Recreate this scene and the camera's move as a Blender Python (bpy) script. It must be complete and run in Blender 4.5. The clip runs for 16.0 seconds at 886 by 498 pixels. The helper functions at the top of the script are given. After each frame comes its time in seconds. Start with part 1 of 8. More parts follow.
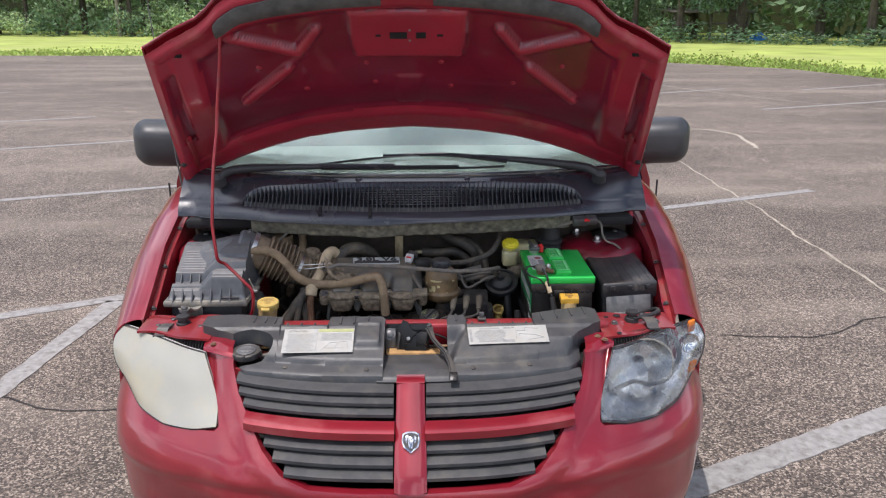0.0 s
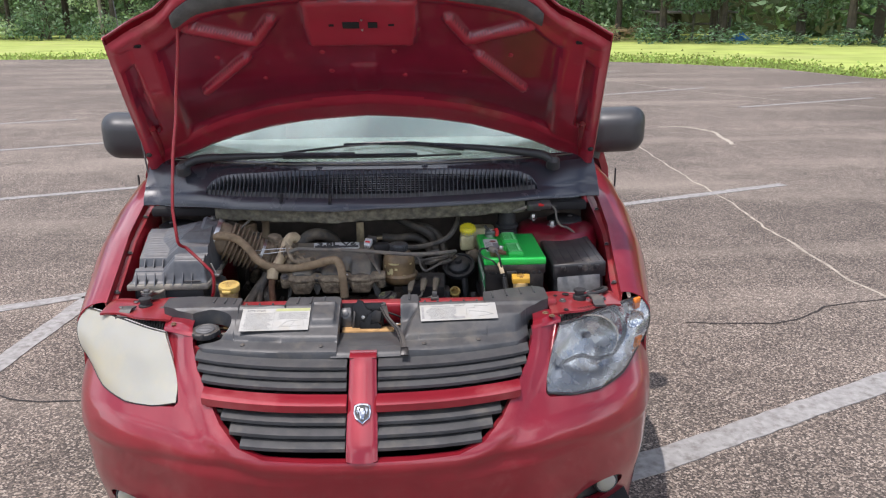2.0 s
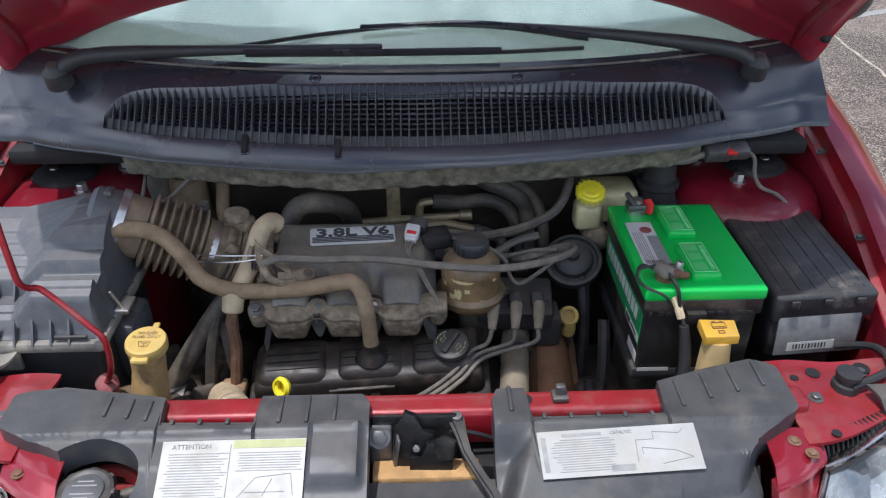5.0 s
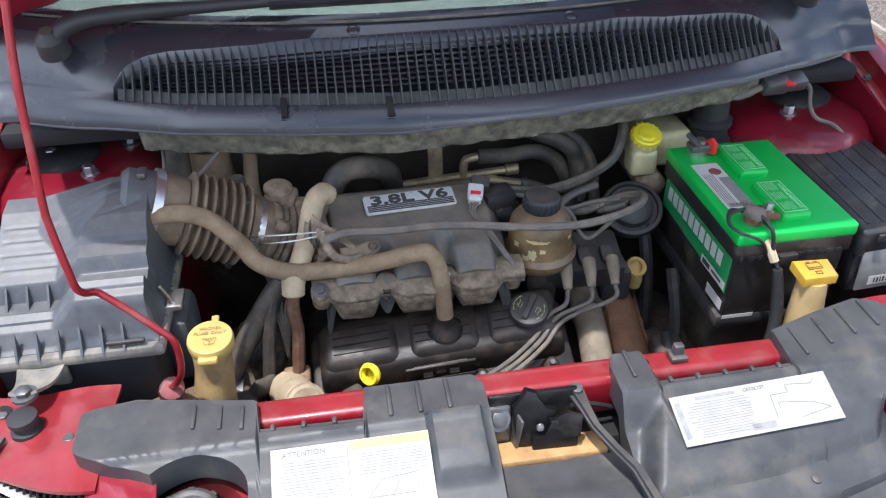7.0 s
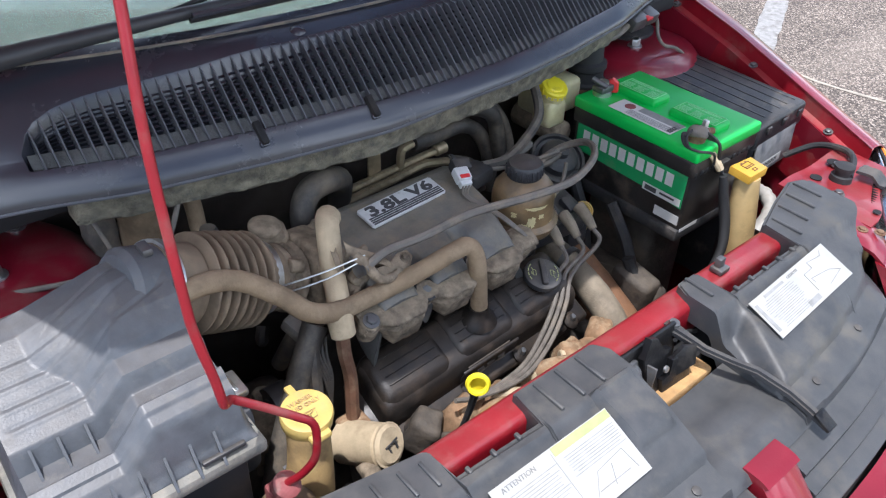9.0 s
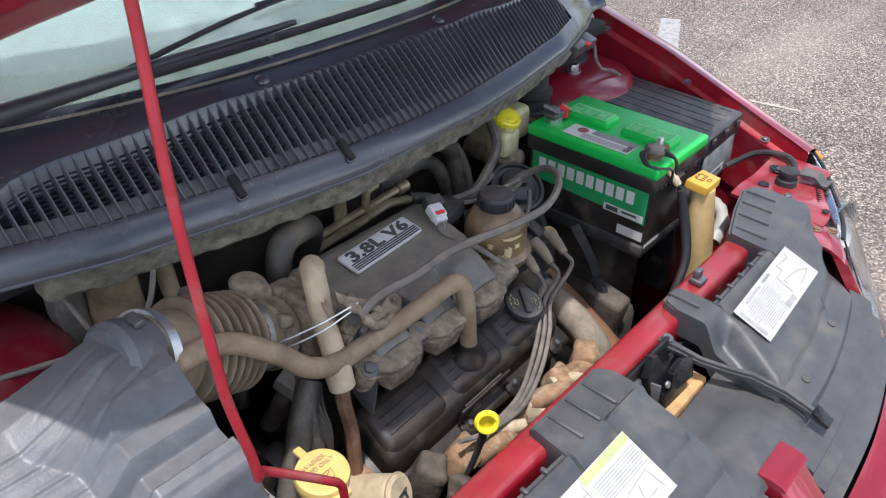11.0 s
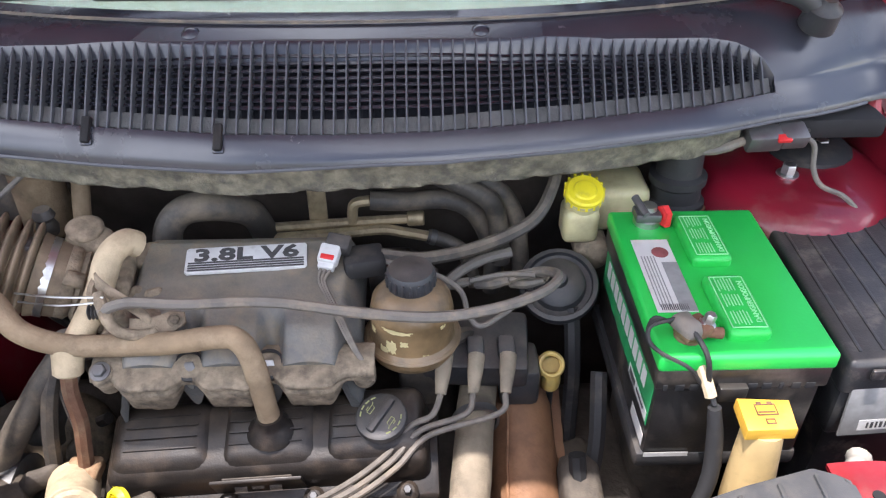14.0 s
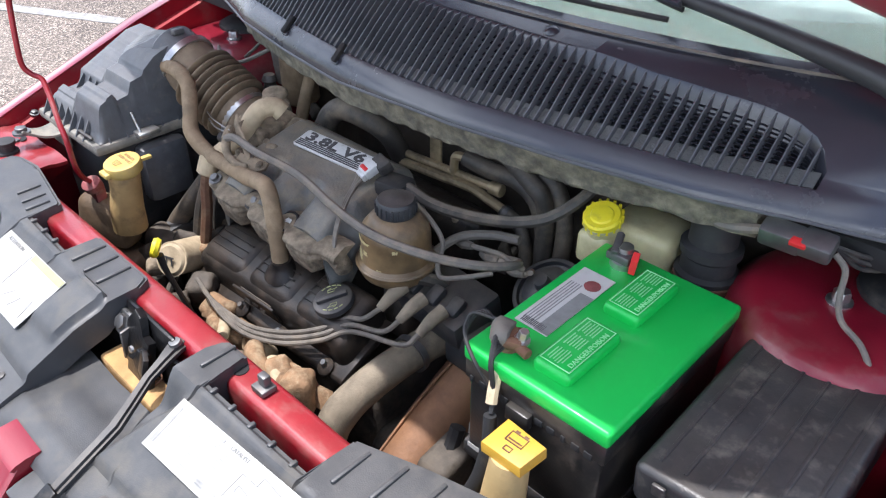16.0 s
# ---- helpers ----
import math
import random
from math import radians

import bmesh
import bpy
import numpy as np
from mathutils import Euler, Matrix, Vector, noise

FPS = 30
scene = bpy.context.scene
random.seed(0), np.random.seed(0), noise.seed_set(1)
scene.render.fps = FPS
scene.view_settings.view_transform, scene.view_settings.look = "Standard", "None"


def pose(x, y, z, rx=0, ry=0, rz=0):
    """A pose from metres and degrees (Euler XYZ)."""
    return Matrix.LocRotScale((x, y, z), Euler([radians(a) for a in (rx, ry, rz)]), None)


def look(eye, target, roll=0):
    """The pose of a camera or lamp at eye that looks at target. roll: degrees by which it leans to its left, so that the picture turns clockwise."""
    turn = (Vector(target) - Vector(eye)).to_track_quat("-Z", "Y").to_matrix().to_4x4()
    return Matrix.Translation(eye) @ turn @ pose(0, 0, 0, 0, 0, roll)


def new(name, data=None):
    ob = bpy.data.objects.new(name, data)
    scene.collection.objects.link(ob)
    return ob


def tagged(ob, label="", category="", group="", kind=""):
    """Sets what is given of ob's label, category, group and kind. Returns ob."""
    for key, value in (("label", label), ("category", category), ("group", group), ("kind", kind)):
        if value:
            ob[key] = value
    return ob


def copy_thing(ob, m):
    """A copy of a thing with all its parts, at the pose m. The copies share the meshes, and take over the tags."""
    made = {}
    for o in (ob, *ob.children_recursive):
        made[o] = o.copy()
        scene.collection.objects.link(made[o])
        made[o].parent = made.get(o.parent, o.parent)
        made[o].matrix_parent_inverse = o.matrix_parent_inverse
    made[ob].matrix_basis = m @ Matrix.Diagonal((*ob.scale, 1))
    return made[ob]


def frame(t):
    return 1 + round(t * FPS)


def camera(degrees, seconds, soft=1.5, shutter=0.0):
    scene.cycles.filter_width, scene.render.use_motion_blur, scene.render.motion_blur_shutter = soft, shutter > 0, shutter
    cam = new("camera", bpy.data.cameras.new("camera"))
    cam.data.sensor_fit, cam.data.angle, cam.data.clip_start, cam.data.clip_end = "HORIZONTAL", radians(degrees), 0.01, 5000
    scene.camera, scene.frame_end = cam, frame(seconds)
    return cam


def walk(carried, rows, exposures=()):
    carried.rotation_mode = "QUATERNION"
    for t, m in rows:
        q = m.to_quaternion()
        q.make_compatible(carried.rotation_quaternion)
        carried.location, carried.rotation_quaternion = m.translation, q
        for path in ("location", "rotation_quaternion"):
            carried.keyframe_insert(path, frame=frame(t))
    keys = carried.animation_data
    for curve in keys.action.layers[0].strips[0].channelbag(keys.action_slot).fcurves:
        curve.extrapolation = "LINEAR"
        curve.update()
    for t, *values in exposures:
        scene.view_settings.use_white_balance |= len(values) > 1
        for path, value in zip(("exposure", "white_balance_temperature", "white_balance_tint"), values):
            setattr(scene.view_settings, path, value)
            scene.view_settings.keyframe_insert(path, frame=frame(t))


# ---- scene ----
cam = camera(60.4, 16.0, 1.2)
PATH = [
    (0, (0.0470, 0.0640, 1.6270), (0.0920, 1.9750, 1.0360), -0.10),
    (0.5, (0.1290, -0.0530, 1.6070), (0.1800, 1.8770, 1.0870), -1.00),
    (1, (0.1540, -0.1010, 1.6060), (0.2020, 1.8390, 1.1230), -1.30),
    (1.5, (0.1560, -0.0820, 1.5940), (0.2150, 1.8530, 1.0920), -0.90),
    (2, (0.1390, -0.0280, 1.5950), (0.2150, 1.8830, 1.0100), -0.40),
    (2.5, (0.0390, 0.1380, 1.5920), (0.1240, 2.0110, 0.8970), -0.30),
    (3, (0.0160, 0.3880, 1.5850), (0.0970, 2.2140, 0.7730), -0.20),
    (3.5, (0.0510, 0.6720, 1.6000), (0.1250, 2.4550, 0.6970), -0.10),
    (4, (0.0100, 0.9150, 1.5690), (0.0750, 2.6670, 0.6060), 0.10),
    (4.2, (0.0100, 0.9940, 1.5680), (0.0650, 2.7340, 0.5830), -0.00),
    (6.3, (0.0120, 1.2440, 1.5380), (0.1150, 2.8900, 0.4080), -0.40),
    (6.5, (-0.0330, 1.2560, 1.5350), (0.1010, 2.8930, 0.3940), -0.60),
    (7, (-0.2020, 1.2820, 1.5330), (0.0390, 2.8860, 0.3630), -0.90),
    (7.5, (-0.2910, 1.3850, 1.5100), (0.1020, 2.9340, 0.3070), -0.90),
    (8, (-0.3620, 1.4970, 1.5070), (0.2300, 2.9640, 0.2830), -0.30),
    (8.5, (-0.5510, 1.5520, 1.5060), (0.3110, 2.8790, 0.2830), 0.90),
    (9, (-0.6510, 1.5420, 1.5130), (0.3870, 2.7550, 0.3080), 1.60),
    (9.5, (-0.6770, 1.5520, 1.5070), (0.4640, 2.6950, 0.3280), 0.60),
    (9.7, (-0.6870, 1.5670, 1.5100), (0.4800, 2.7020, 0.3490), -0.40),
    (11.8, (-0.7100, 1.6230, 1.5020), (0.5420, 2.7090, 0.3830), 1.20),
    (12, (-0.6830, 1.6120, 1.4980), (0.5460, 2.7270, 0.3810), 1.40),
    (12.5, (-0.5100, 1.5300, 1.5070), (0.5620, 2.7870, 0.3790), 1.80),
    (13, (-0.3130, 1.5060, 1.4860), (0.4830, 2.9440, 0.3470), 1.40),
    (13.5, (-0.0950, 1.5770, 1.4580), (0.3400, 3.1480, 0.3000), 0.40),
    (14, (0.1110, 1.5460, 1.4550), (0.1530, 3.1540, 0.2660), -0.10),
    (14.5, (0.3190, 1.5130, 1.4430), (-0.0380, 3.0730, 0.2440), -0.60),
    (15, (0.4530, 1.5930, 1.4390), (-0.2620, 3.0290, 0.2440), -0.40),
    (15.5, (0.6270, 1.6290, 1.4530), (-0.3570, 2.9150, 0.2790), 0.40),
    (16, (0.7440, 1.6370, 1.4580), (-0.3900, 2.8180, 0.3090), 0.30),
]
walk(cam, [(t, look(eye, target, roll)) for t, eye, target, roll in PATH],
     exposures=[(0, -0.05, 6490, 16), (1.5, 0.06, 6490, 16), (2.5, 0.00, 6490, 16), (3.5, -0.08, 6290, 14), (4.0, -0.12, 6140, 13), (6.5, 0.46, 6040, 13), (8.5, 0.69, 6090, 14), (9.0, 0.54, 6040, 13), (12.0, 0.46, 6240, 15), (13.0, 0.60, 6340, 15), (13.5, 1.14, 6540, 16), (14.0, 1.34, 6490, 17), (14.5, 1.31, 6490, 17), (15.2, 1.18, 6340, 16), (16.0, 0.84, 6190, 14)])

# ---- sky, sun ----
SUN = Vector((-0.20, -0.14, 1.0)).normalized()
world = bpy.data.worlds.new("world")
scene.world = world
world.use_nodes = True
wn, wl = world.node_tree.nodes, world.node_tree.links
wn.clear()
sky = wn.new("ShaderNodeTexSky")
sky.sky_type, sky.sun_disc = "NISHITA", False
sky.sun_elevation, sky.sun_rotation = math.asin(SUN.z), math.atan2(SUN.x, SUN.y)
sky.air_density, sky.dust_density, sky.ozone_density = 1.0, 1.6, 1.0
w_co = wn.new("ShaderNodeTexCoord")
w_map = wn.new("ShaderNodeMapping")
w_map.inputs["Scale"].default_value = (1.0, 1.0, 1.6)
w_noise = wn.new("ShaderNodeTexNoise")
w_noise.inputs["Scale"].default_value, w_noise.inputs["Detail"].default_value = 2.6, 7.0
w_noise.inputs["Roughness"].default_value = 0.56
w_ramp = wn.new("ShaderNodeValToRGB")
w_ramp.color_ramp.elements[0].position, w_ramp.color_ramp.elements[1].position = 0.475, 0.60
w_mix = wn.new("ShaderNodeMix")
w_mix.data_type = "RGBA"
w_mix.inputs[7].default_value = (14.6, 15.8, 17.2, 1)
w_bg = wn.new("ShaderNodeBackground")
w_bg.inputs["Strength"].default_value = 0.125
w_out = wn.new("ShaderNodeOutputWorld")
wl.new(w_co.outputs["Generated"], w_map.inputs["Vector"])
wl.new(w_map.outputs["Vector"], w_noise.inputs["Vector"])
wl.new(w_noise.outputs["Fac"], w_ramp.inputs["Fac"])
wl.new(w_ramp.outputs["Color"], w_mix.inputs[0])
wl.new(sky.outputs["Color"], w_mix.inputs[6])
wl.new(w_mix.outputs[2], w_bg.inputs["Color"])
wl.new(w_bg.outputs["Background"], w_out.inputs["Surface"])

sun_data = bpy.data.lights.new("sun", "SUN")
sun_data.energy, sun_data.angle, sun_data.color = 3.5, radians(0.6), (1.0, 0.965, 0.92)
sun = new("sun", sun_data)
sun.matrix_world = look(SUN * 30, (0, 0, 0))

# ---- materials ----


def material(name, base, rough=0.5, metal=0.0, coat=0.0, vary=0.25, scale=6.0, second=None, amount=0.0, patch=3.0,
             bump=0.0, bump_scale=180.0, spec=0.5, through_light=0.0, alpha=1.0, rand=0.0, settle=0.0, dust=(0.245, 0.205, 0.155)):
    """A surface: base colour with grain, a second colour (dirt, wear) in patches, and fine relief. Scales are per metre."""
    m = bpy.data.materials.new(name)
    m.use_nodes = True
    nd, lk = m.node_tree.nodes, m.node_tree.links
    bs = nd["Principled BSDF"]
    bs.inputs["Roughness"].default_value, bs.inputs["Metallic"].default_value = rough, metal
    bs.inputs["Specular IOR Level"].default_value = spec
    bs.inputs["Coat Weight"].default_value = coat
    bs.inputs["Coat Roughness"].default_value = 0.06
    bs.inputs["Alpha"].default_value = alpha
    if through_light:
        bs.inputs["Subsurface Weight"].default_value = through_light
        bs.inputs["Subsurface Radius"].default_value = (0.02, 0.015, 0.008)
    co = nd.new("ShaderNodeTexCoord")
    n1 = nd.new("ShaderNodeTexNoise")
    n1.inputs["Scale"].default_value, n1.inputs["Detail"].default_value = scale, 6.0
    lk.new(co.outputs["Object"], n1.inputs["Vector"])
    span = nd.new("ShaderNodeMapRange")
    span.inputs[1].default_value, span.inputs[2].default_value = 0.3, 0.7
    span.inputs[3].default_value, span.inputs[4].default_value = 1.0 - vary, 1.0 + vary
    lk.new(n1.outputs["Fac"], span.inputs[0])
    grain = nd.new("ShaderNodeMix")
    grain.data_type, grain.blend_type = "RGBA", "MULTIPLY"
    grain.inputs[0].default_value = 1.0
    grain.inputs[6].default_value = (*base, 1)
    lk.new(span.outputs[0], grain.inputs[7])
    colour = grain.outputs[2]
    if rand:
        info = nd.new("ShaderNodeObjectInfo")
        r2 = nd.new("ShaderNodeMapRange")
        r2.inputs[3].default_value, r2.inputs[4].default_value = 1.0 - rand, 1.0 + rand
        lk.new(info.outputs["Random"], r2.inputs[0])
        g2 = nd.new("ShaderNodeMix")
        g2.data_type, g2.blend_type = "RGBA", "MULTIPLY"
        g2.inputs[0].default_value = 1.0
        lk.new(colour, g2.inputs[6])
        lk.new(r2.outputs[0], g2.inputs[7])
        colour = g2.outputs[2]
    if second:
        n2 = nd.new("ShaderNodeTexNoise")
        n2.inputs["Scale"].default_value, n2.inputs["Detail"].default_value = patch, 9.0
        n2.inputs["Roughness"].default_value = 0.65
        lk.new(co.outputs["Object"], n2.inputs["Vector"])
        ramp = nd.new("ShaderNodeMapRange")
        ramp.inputs[1].default_value, ramp.inputs[2].default_value = 0.62 - 0.3 * amount, 0.80 - 0.3 * amount
        ramp.inputs[4].default_value = min(1.0, 0.55 + 0.5 * amount)
        lk.new(n2.outputs["Fac"], ramp.inputs[0])
        mx = nd.new("ShaderNodeMix")
        mx.data_type = "RGBA"
        mx.inputs[7].default_value = (*second, 1)
        lk.new(ramp.outputs[0], mx.inputs[0])
        lk.new(colour, mx.inputs[6])
        colour = mx.outputs[2]
        rr = nd.new("ShaderNodeMapRange")
        rr.inputs[3].default_value, rr.inputs[4].default_value = rough, min(1.0, max(rough, 0.75))
        lk.new(ramp.outputs[0], rr.inputs[0])
        lk.new(rr.outputs[0], bs.inputs["Roughness"])
    if settle:
        # dust that has settled on what faces up, in uneven patches
        geo = nd.new("ShaderNodeNewGeometry")
        xyz = nd.new("ShaderNodeSeparateXYZ")
        lk.new(geo.outputs["Normal"], xyz.inputs[0])
        n4 = nd.new("ShaderNodeTexNoise")
        n4.inputs["Scale"].default_value, n4.inputs["Detail"].default_value, n4.inputs["Roughness"].default_value = 32.0, 8.0, 0.7
        lk.new(co.outputs["Object"], n4.inputs["Vector"])
        up = nd.new("ShaderNodeMath")
        up.operation = "MULTIPLY_ADD"
        up.inputs[1].default_value, up.inputs[2].default_value = 0.5, -0.18
        lk.new(xyz.outputs["Z"], up.inputs[0])
        both = nd.new("ShaderNodeMath")
        lk.new(up.outputs[0], both.inputs[0])
        lk.new(n4.outputs["Fac"], both.inputs[1])
        lay = nd.new("ShaderNodeMapRange")
        lay.inputs[1].default_value, lay.inputs[2].default_value, lay.inputs[4].default_value = 0.52, 0.95, settle
        lk.new(both.outputs[0], lay.inputs[0])
        mz = nd.new("ShaderNodeMix")
        mz.data_type = "RGBA"
        mz.inputs[7].default_value = (*dust, 1)
        lk.new(lay.outputs[0], mz.inputs[0])
        lk.new(colour, mz.inputs[6])
        colour = mz.outputs[2]
    lk.new(colour, bs.inputs["Base Color"])
    if bump:
        n3 = nd.new("ShaderNodeTexNoise")
        n3.inputs["Scale"].default_value, n3.inputs["Detail"].default_value = bump_scale, 4.0
        lk.new(co.outputs["Object"], n3.inputs["Vector"])
        bp = nd.new("ShaderNodeBump")
        bp.inputs["Strength"].default_value, bp.inputs["Distance"].default_value = bump, 0.003
        lk.new(n3.outputs["Fac"], bp.inputs["Height"])
        lk.new(bp.outputs["Normal"], bs.inputs["Normal"])
    return m


M = {
    "paint": material("red_metallic_paint", (0.285, 0.014, 0.026), 0.32, 0.30, 0.9, 0.14, 9, (0.36, 0.10, 0.10), 0.15, 4.5, 0.06, 300),
    "paint_bay": material("red_bay_paint", (0.30, 0.010, 0.020), 0.36, 0.15, 0.35, 0.16, 18, (0.25, 0.10, 0.085), 0.34, 14, 0.08, 250, settle=0.12, dust=(0.30, 0.21, 0.16)),
    # Dusty red bay paint, with the bay's shade put into a darker base.
    "paint_shaded": material("dusty_shaded_red_paint", (0.22, 0.009, 0.022), 0.36, 0.1, 0.5, 0.2, 10, (0.24, 0.11, 0.095), 0.24, 8, 0.05, 250),
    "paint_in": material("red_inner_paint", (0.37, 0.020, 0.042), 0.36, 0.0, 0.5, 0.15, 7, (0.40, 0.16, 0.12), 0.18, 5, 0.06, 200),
    "paint_recess": material("maroon_recess_tone", (0.22, 0.008, 0.030), 0.30, 0.0, 0.6, 0.2, 7, (0.24, 0.05, 0.055), 0.16, 6, 0.06, 200),
    "plastic": material("black_plastic", (0.034, 0.036, 0.040), 0.45, 0, 0, 0.25, 14, (0.11, 0.095, 0.08), 0.25, 12, 0.12, 700, settle=0.3),
    "plastic_grey": material("sun_greyed_plastic", (0.050, 0.053, 0.058), 0.44, 0, 0, 0.20, 16, (0.115, 0.106, 0.090), 0.36, 15, 0.10, 700, settle=0.14, dust=(0.21, 0.185, 0.145)),
    "plastic_dusty": material("dusty_black_plastic", (0.088, 0.095, 0.106), 0.42, 0, 0, 0.16, 60, (0.20, 0.185, 0.165), 0.16, 42, 0.10, 420, settle=0.22),
    "fuse_plastic": material("grimy_fuse_box_plastic", (0.030, 0.031, 0.034), 0.36, 0, 0, 0.3, 24, (0.20, 0.175, 0.145), 0.30, 30, 0.12, 420, settle=0.16),
    "rim_dust": material("dust_greyed_rim", (0.20, 0.19, 0.165), 0.7, 0, 0, 0.3, 30, (0.36, 0.32, 0.25), 0.45, 22, 0.2, 400),
    "cowl": material("blue_black_cowl_plastic", (0.032, 0.034, 0.045), 0.24, 0, 0, 0.18, 9, (0.040, 0.041, 0.048), 0.16, 7, 0.04, 800, spec=0.85),
    "slats": material("cowl_slat_plastic", (0.096, 0.102, 0.114), 0.38, 0, 0, 0.16, 22, (0.14, 0.135, 0.13), 0.18, 16, 0.05, 800, spec=0.5),
    # Near-black: the dark of holes and gaps put into colour; also on hidden parts.
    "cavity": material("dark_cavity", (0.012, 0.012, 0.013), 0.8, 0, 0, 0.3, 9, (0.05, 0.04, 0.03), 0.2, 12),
    # Near-black: the dark between the cowl slats is put into this colour.
    "void": material("dark_gap_backing", (0.010, 0.011, 0.015), 0.7, 0, 0, 0.3, 9, spec=0.25),
    "rubber": material("rubber", (0.024, 0.024, 0.025), 0.65, 0, 0, 0.2, 20, (0.12, 0.10, 0.08), 0.3, 14, 0.1, 300),
    "hose_dusty": material("dust_covered_hose", (0.240, 0.172, 0.104), 0.8, 0, 0, 0.28, 30, (0.37, 0.275, 0.175), 0.5, 22, 0.25, 420),
    "hose_clay": material("clay_coloured_hose", (0.23, 0.19, 0.135), 0.8, 0, 0, 0.25, 34, (0.10, 0.085, 0.066), 0.42, 20, 0.3, 380),
    "hose_pale": material("pale_clay_hose", (0.50, 0.40, 0.26), 0.75, 0, 0, 0.18, 40, (0.28, 0.21, 0.13), 0.3, 24, 0.2, 420),
    "hose_rust": material("rusty_metal_pipe", (0.17, 0.085, 0.05), 0.75, 0.2, 0, 0.25, 50, (0.27, 0.18, 0.11), 0.4, 30, 0.2, 500),
    "hose_black": material("black_hose", (0.055, 0.049, 0.043), 0.55, 0, 0, 0.25, 30, (0.19, 0.15, 0.105), 0.42, 18, 0.15, 300, settle=0.6),
    "cable": material("grey_dusty_cable", (0.14, 0.128, 0.112), 0.6, 0, 0, 0.2, 40, (0.29, 0.235, 0.17), 0.42, 28, 0.1, 500, settle=0.45),
    "wire_grey": material("grey_plug_wire", (0.150, 0.132, 0.110), 0.6, 0, 0, 0.25, 60, (0.24, 0.20, 0.15), 0.4, 40),
    "bellows": material("dusty_bellows", (0.180, 0.134, 0.088), 0.75, 0, 0, 0.3, 26, (0.33, 0.25, 0.165), 0.5, 16, 0.15, 300),
    "manifold": material("dark_manifold_plastic", (0.102, 0.104, 0.100), 0.42, 0, 0, 0.30, 20, (0.25, 0.200, 0.130), 0.38, 26, 0.25, 260, settle=0.55, dust=(0.28, 0.235, 0.165)),
    "alu_dirty": material("dirty_cast_aluminium", (0.255, 0.200, 0.138), 0.85, 0.0, 0, 0.4, 60, (0.075, 0.056, 0.040), 0.44, 48, 0.4, 300, settle=0.4, dust=(0.33, 0.265, 0.18)),
    "caked_dirt": material("caked_oily_dirt", (0.215, 0.172, 0.120), 0.9, 0, 0, 0.5, 70, (0.055, 0.043, 0.032), 0.44, 52, 0.4, 300, settle=0.35, dust=(0.28, 0.225, 0.155)),
    "valve": material("oily_black_cover", (0.018, 0.0155, 0.0140), 0.38, 0, 0, 0.4, 30, (0.060, 0.042, 0.030), 0.40, 34, 0.10, 420, settle=0.18, dust=(0.150, 0.108, 0.070), spec=0.4),
    "rust_part": material("heat_stained_iron", (0.27, 0.165, 0.09), 0.85, 0.05, 0, 0.4, 60, (0.45, 0.35, 0.22), 0.40, 40, 0.4, 300),
    "copper": material("copper_brown_shield", (0.28, 0.145, 0.075), 0.65, 0.2, 0, 0.2, 18, (0.19, 0.10, 0.058), 0.45, 16, 0.3, 160),
    "iron": material("dark_engine_iron", (0.052, 0.044, 0.037), 0.75, 0.05, 0, 0.45, 24, (0.11, 0.088, 0.064), 0.5, 18, 0.6, 110, settle=0.25),
    "bulkhead": material("dust_browned_bulkhead", (0.098, 0.080, 0.064), 0.85, 0, 0, 0.45, 12, (0.06, 0.05, 0.042), 0.5, 9, 0.4, 80, settle=0.3),
    "letter": material("pale_metal_paint", (0.62, 0.63, 0.62), 0.4, 0.1, 0, 0.12, 60, (0.34, 0.32, 0.28), 0.2, 70),
    "steel": material("bright_steel", (0.55, 0.55, 0.54), 0.3, 0.9, 0, 0.12, 60, (0.30, 0.24, 0.17), 0.25, 40),
    "steel_dull": material("dull_grey_steel", (0.16, 0.16, 0.16), 0.45, 0.7, 0, 0.2, 40, (0.20, 0.15, 0.11), 0.3, 30),
    "brass": material("brass_tube", (0.46, 0.37, 0.23), 0.42, 0.55, 0, 0.2, 40, (0.17, 0.135, 0.09), 0.34, 30),
    "chrome": material("chrome", (0.72, 0.73, 0.75), 0.12, 1.0, 0, 0.05, 60),
    "reflector": material("aged_lamp_reflector", (0.66, 0.665, 0.66), 0.26, 1.0, 0, 0.12, 30, (0.44, 0.44, 0.43), 0.35, 24),
    "green": material("green_battery_lid", (0.008, 0.50, 0.075), 0.40, 0, 0.15, 0.05, 12, (0.10, 0.20, 0.05), 0.10, 9, 0.05, 300),
    "green_dark": material("green_battery_sticker", (0.02, 0.30, 0.10), 0.35, 0, 0, 0.06, 20, (0.20, 0.22, 0.15), 0.12, 30),
    "green_pale": material("pale_green_print", (0.30, 0.72, 0.36), 0.5, 0, 0, 0.1, 60),
    "case": material("black_battery_case", (0.024, 0.022, 0.021), 0.30, 0, 0, 0.4, 18, (0.16, 0.125, 0.095), 0.34, 13, 0.08, 300, settle=0.1),
    "white": material("white_sticker", (0.58, 0.575, 0.55), 0.5, 0, 0, 0.05, 20, (0.47, 0.43, 0.37), 0.2, 30),
    "print": material("black_print", (0.06, 0.06, 0.06), 0.6, 0, 0, 0.2, 80),
    "print_faded": material("sun_faded_print", (0.30, 0.30, 0.29), 0.6, 0, 0, 0.15, 80),
    "sticker": material("sun_faded_sticker", (0.42, 0.417, 0.39), 0.45, 0, 0, 0.10, 30, (0.40, 0.37, 0.30), 0.35, 18, 0.05, 300),
    "print_grey": material("grey_print", (0.24, 0.24, 0.235), 0.6, 0, 0, 0.15, 80),
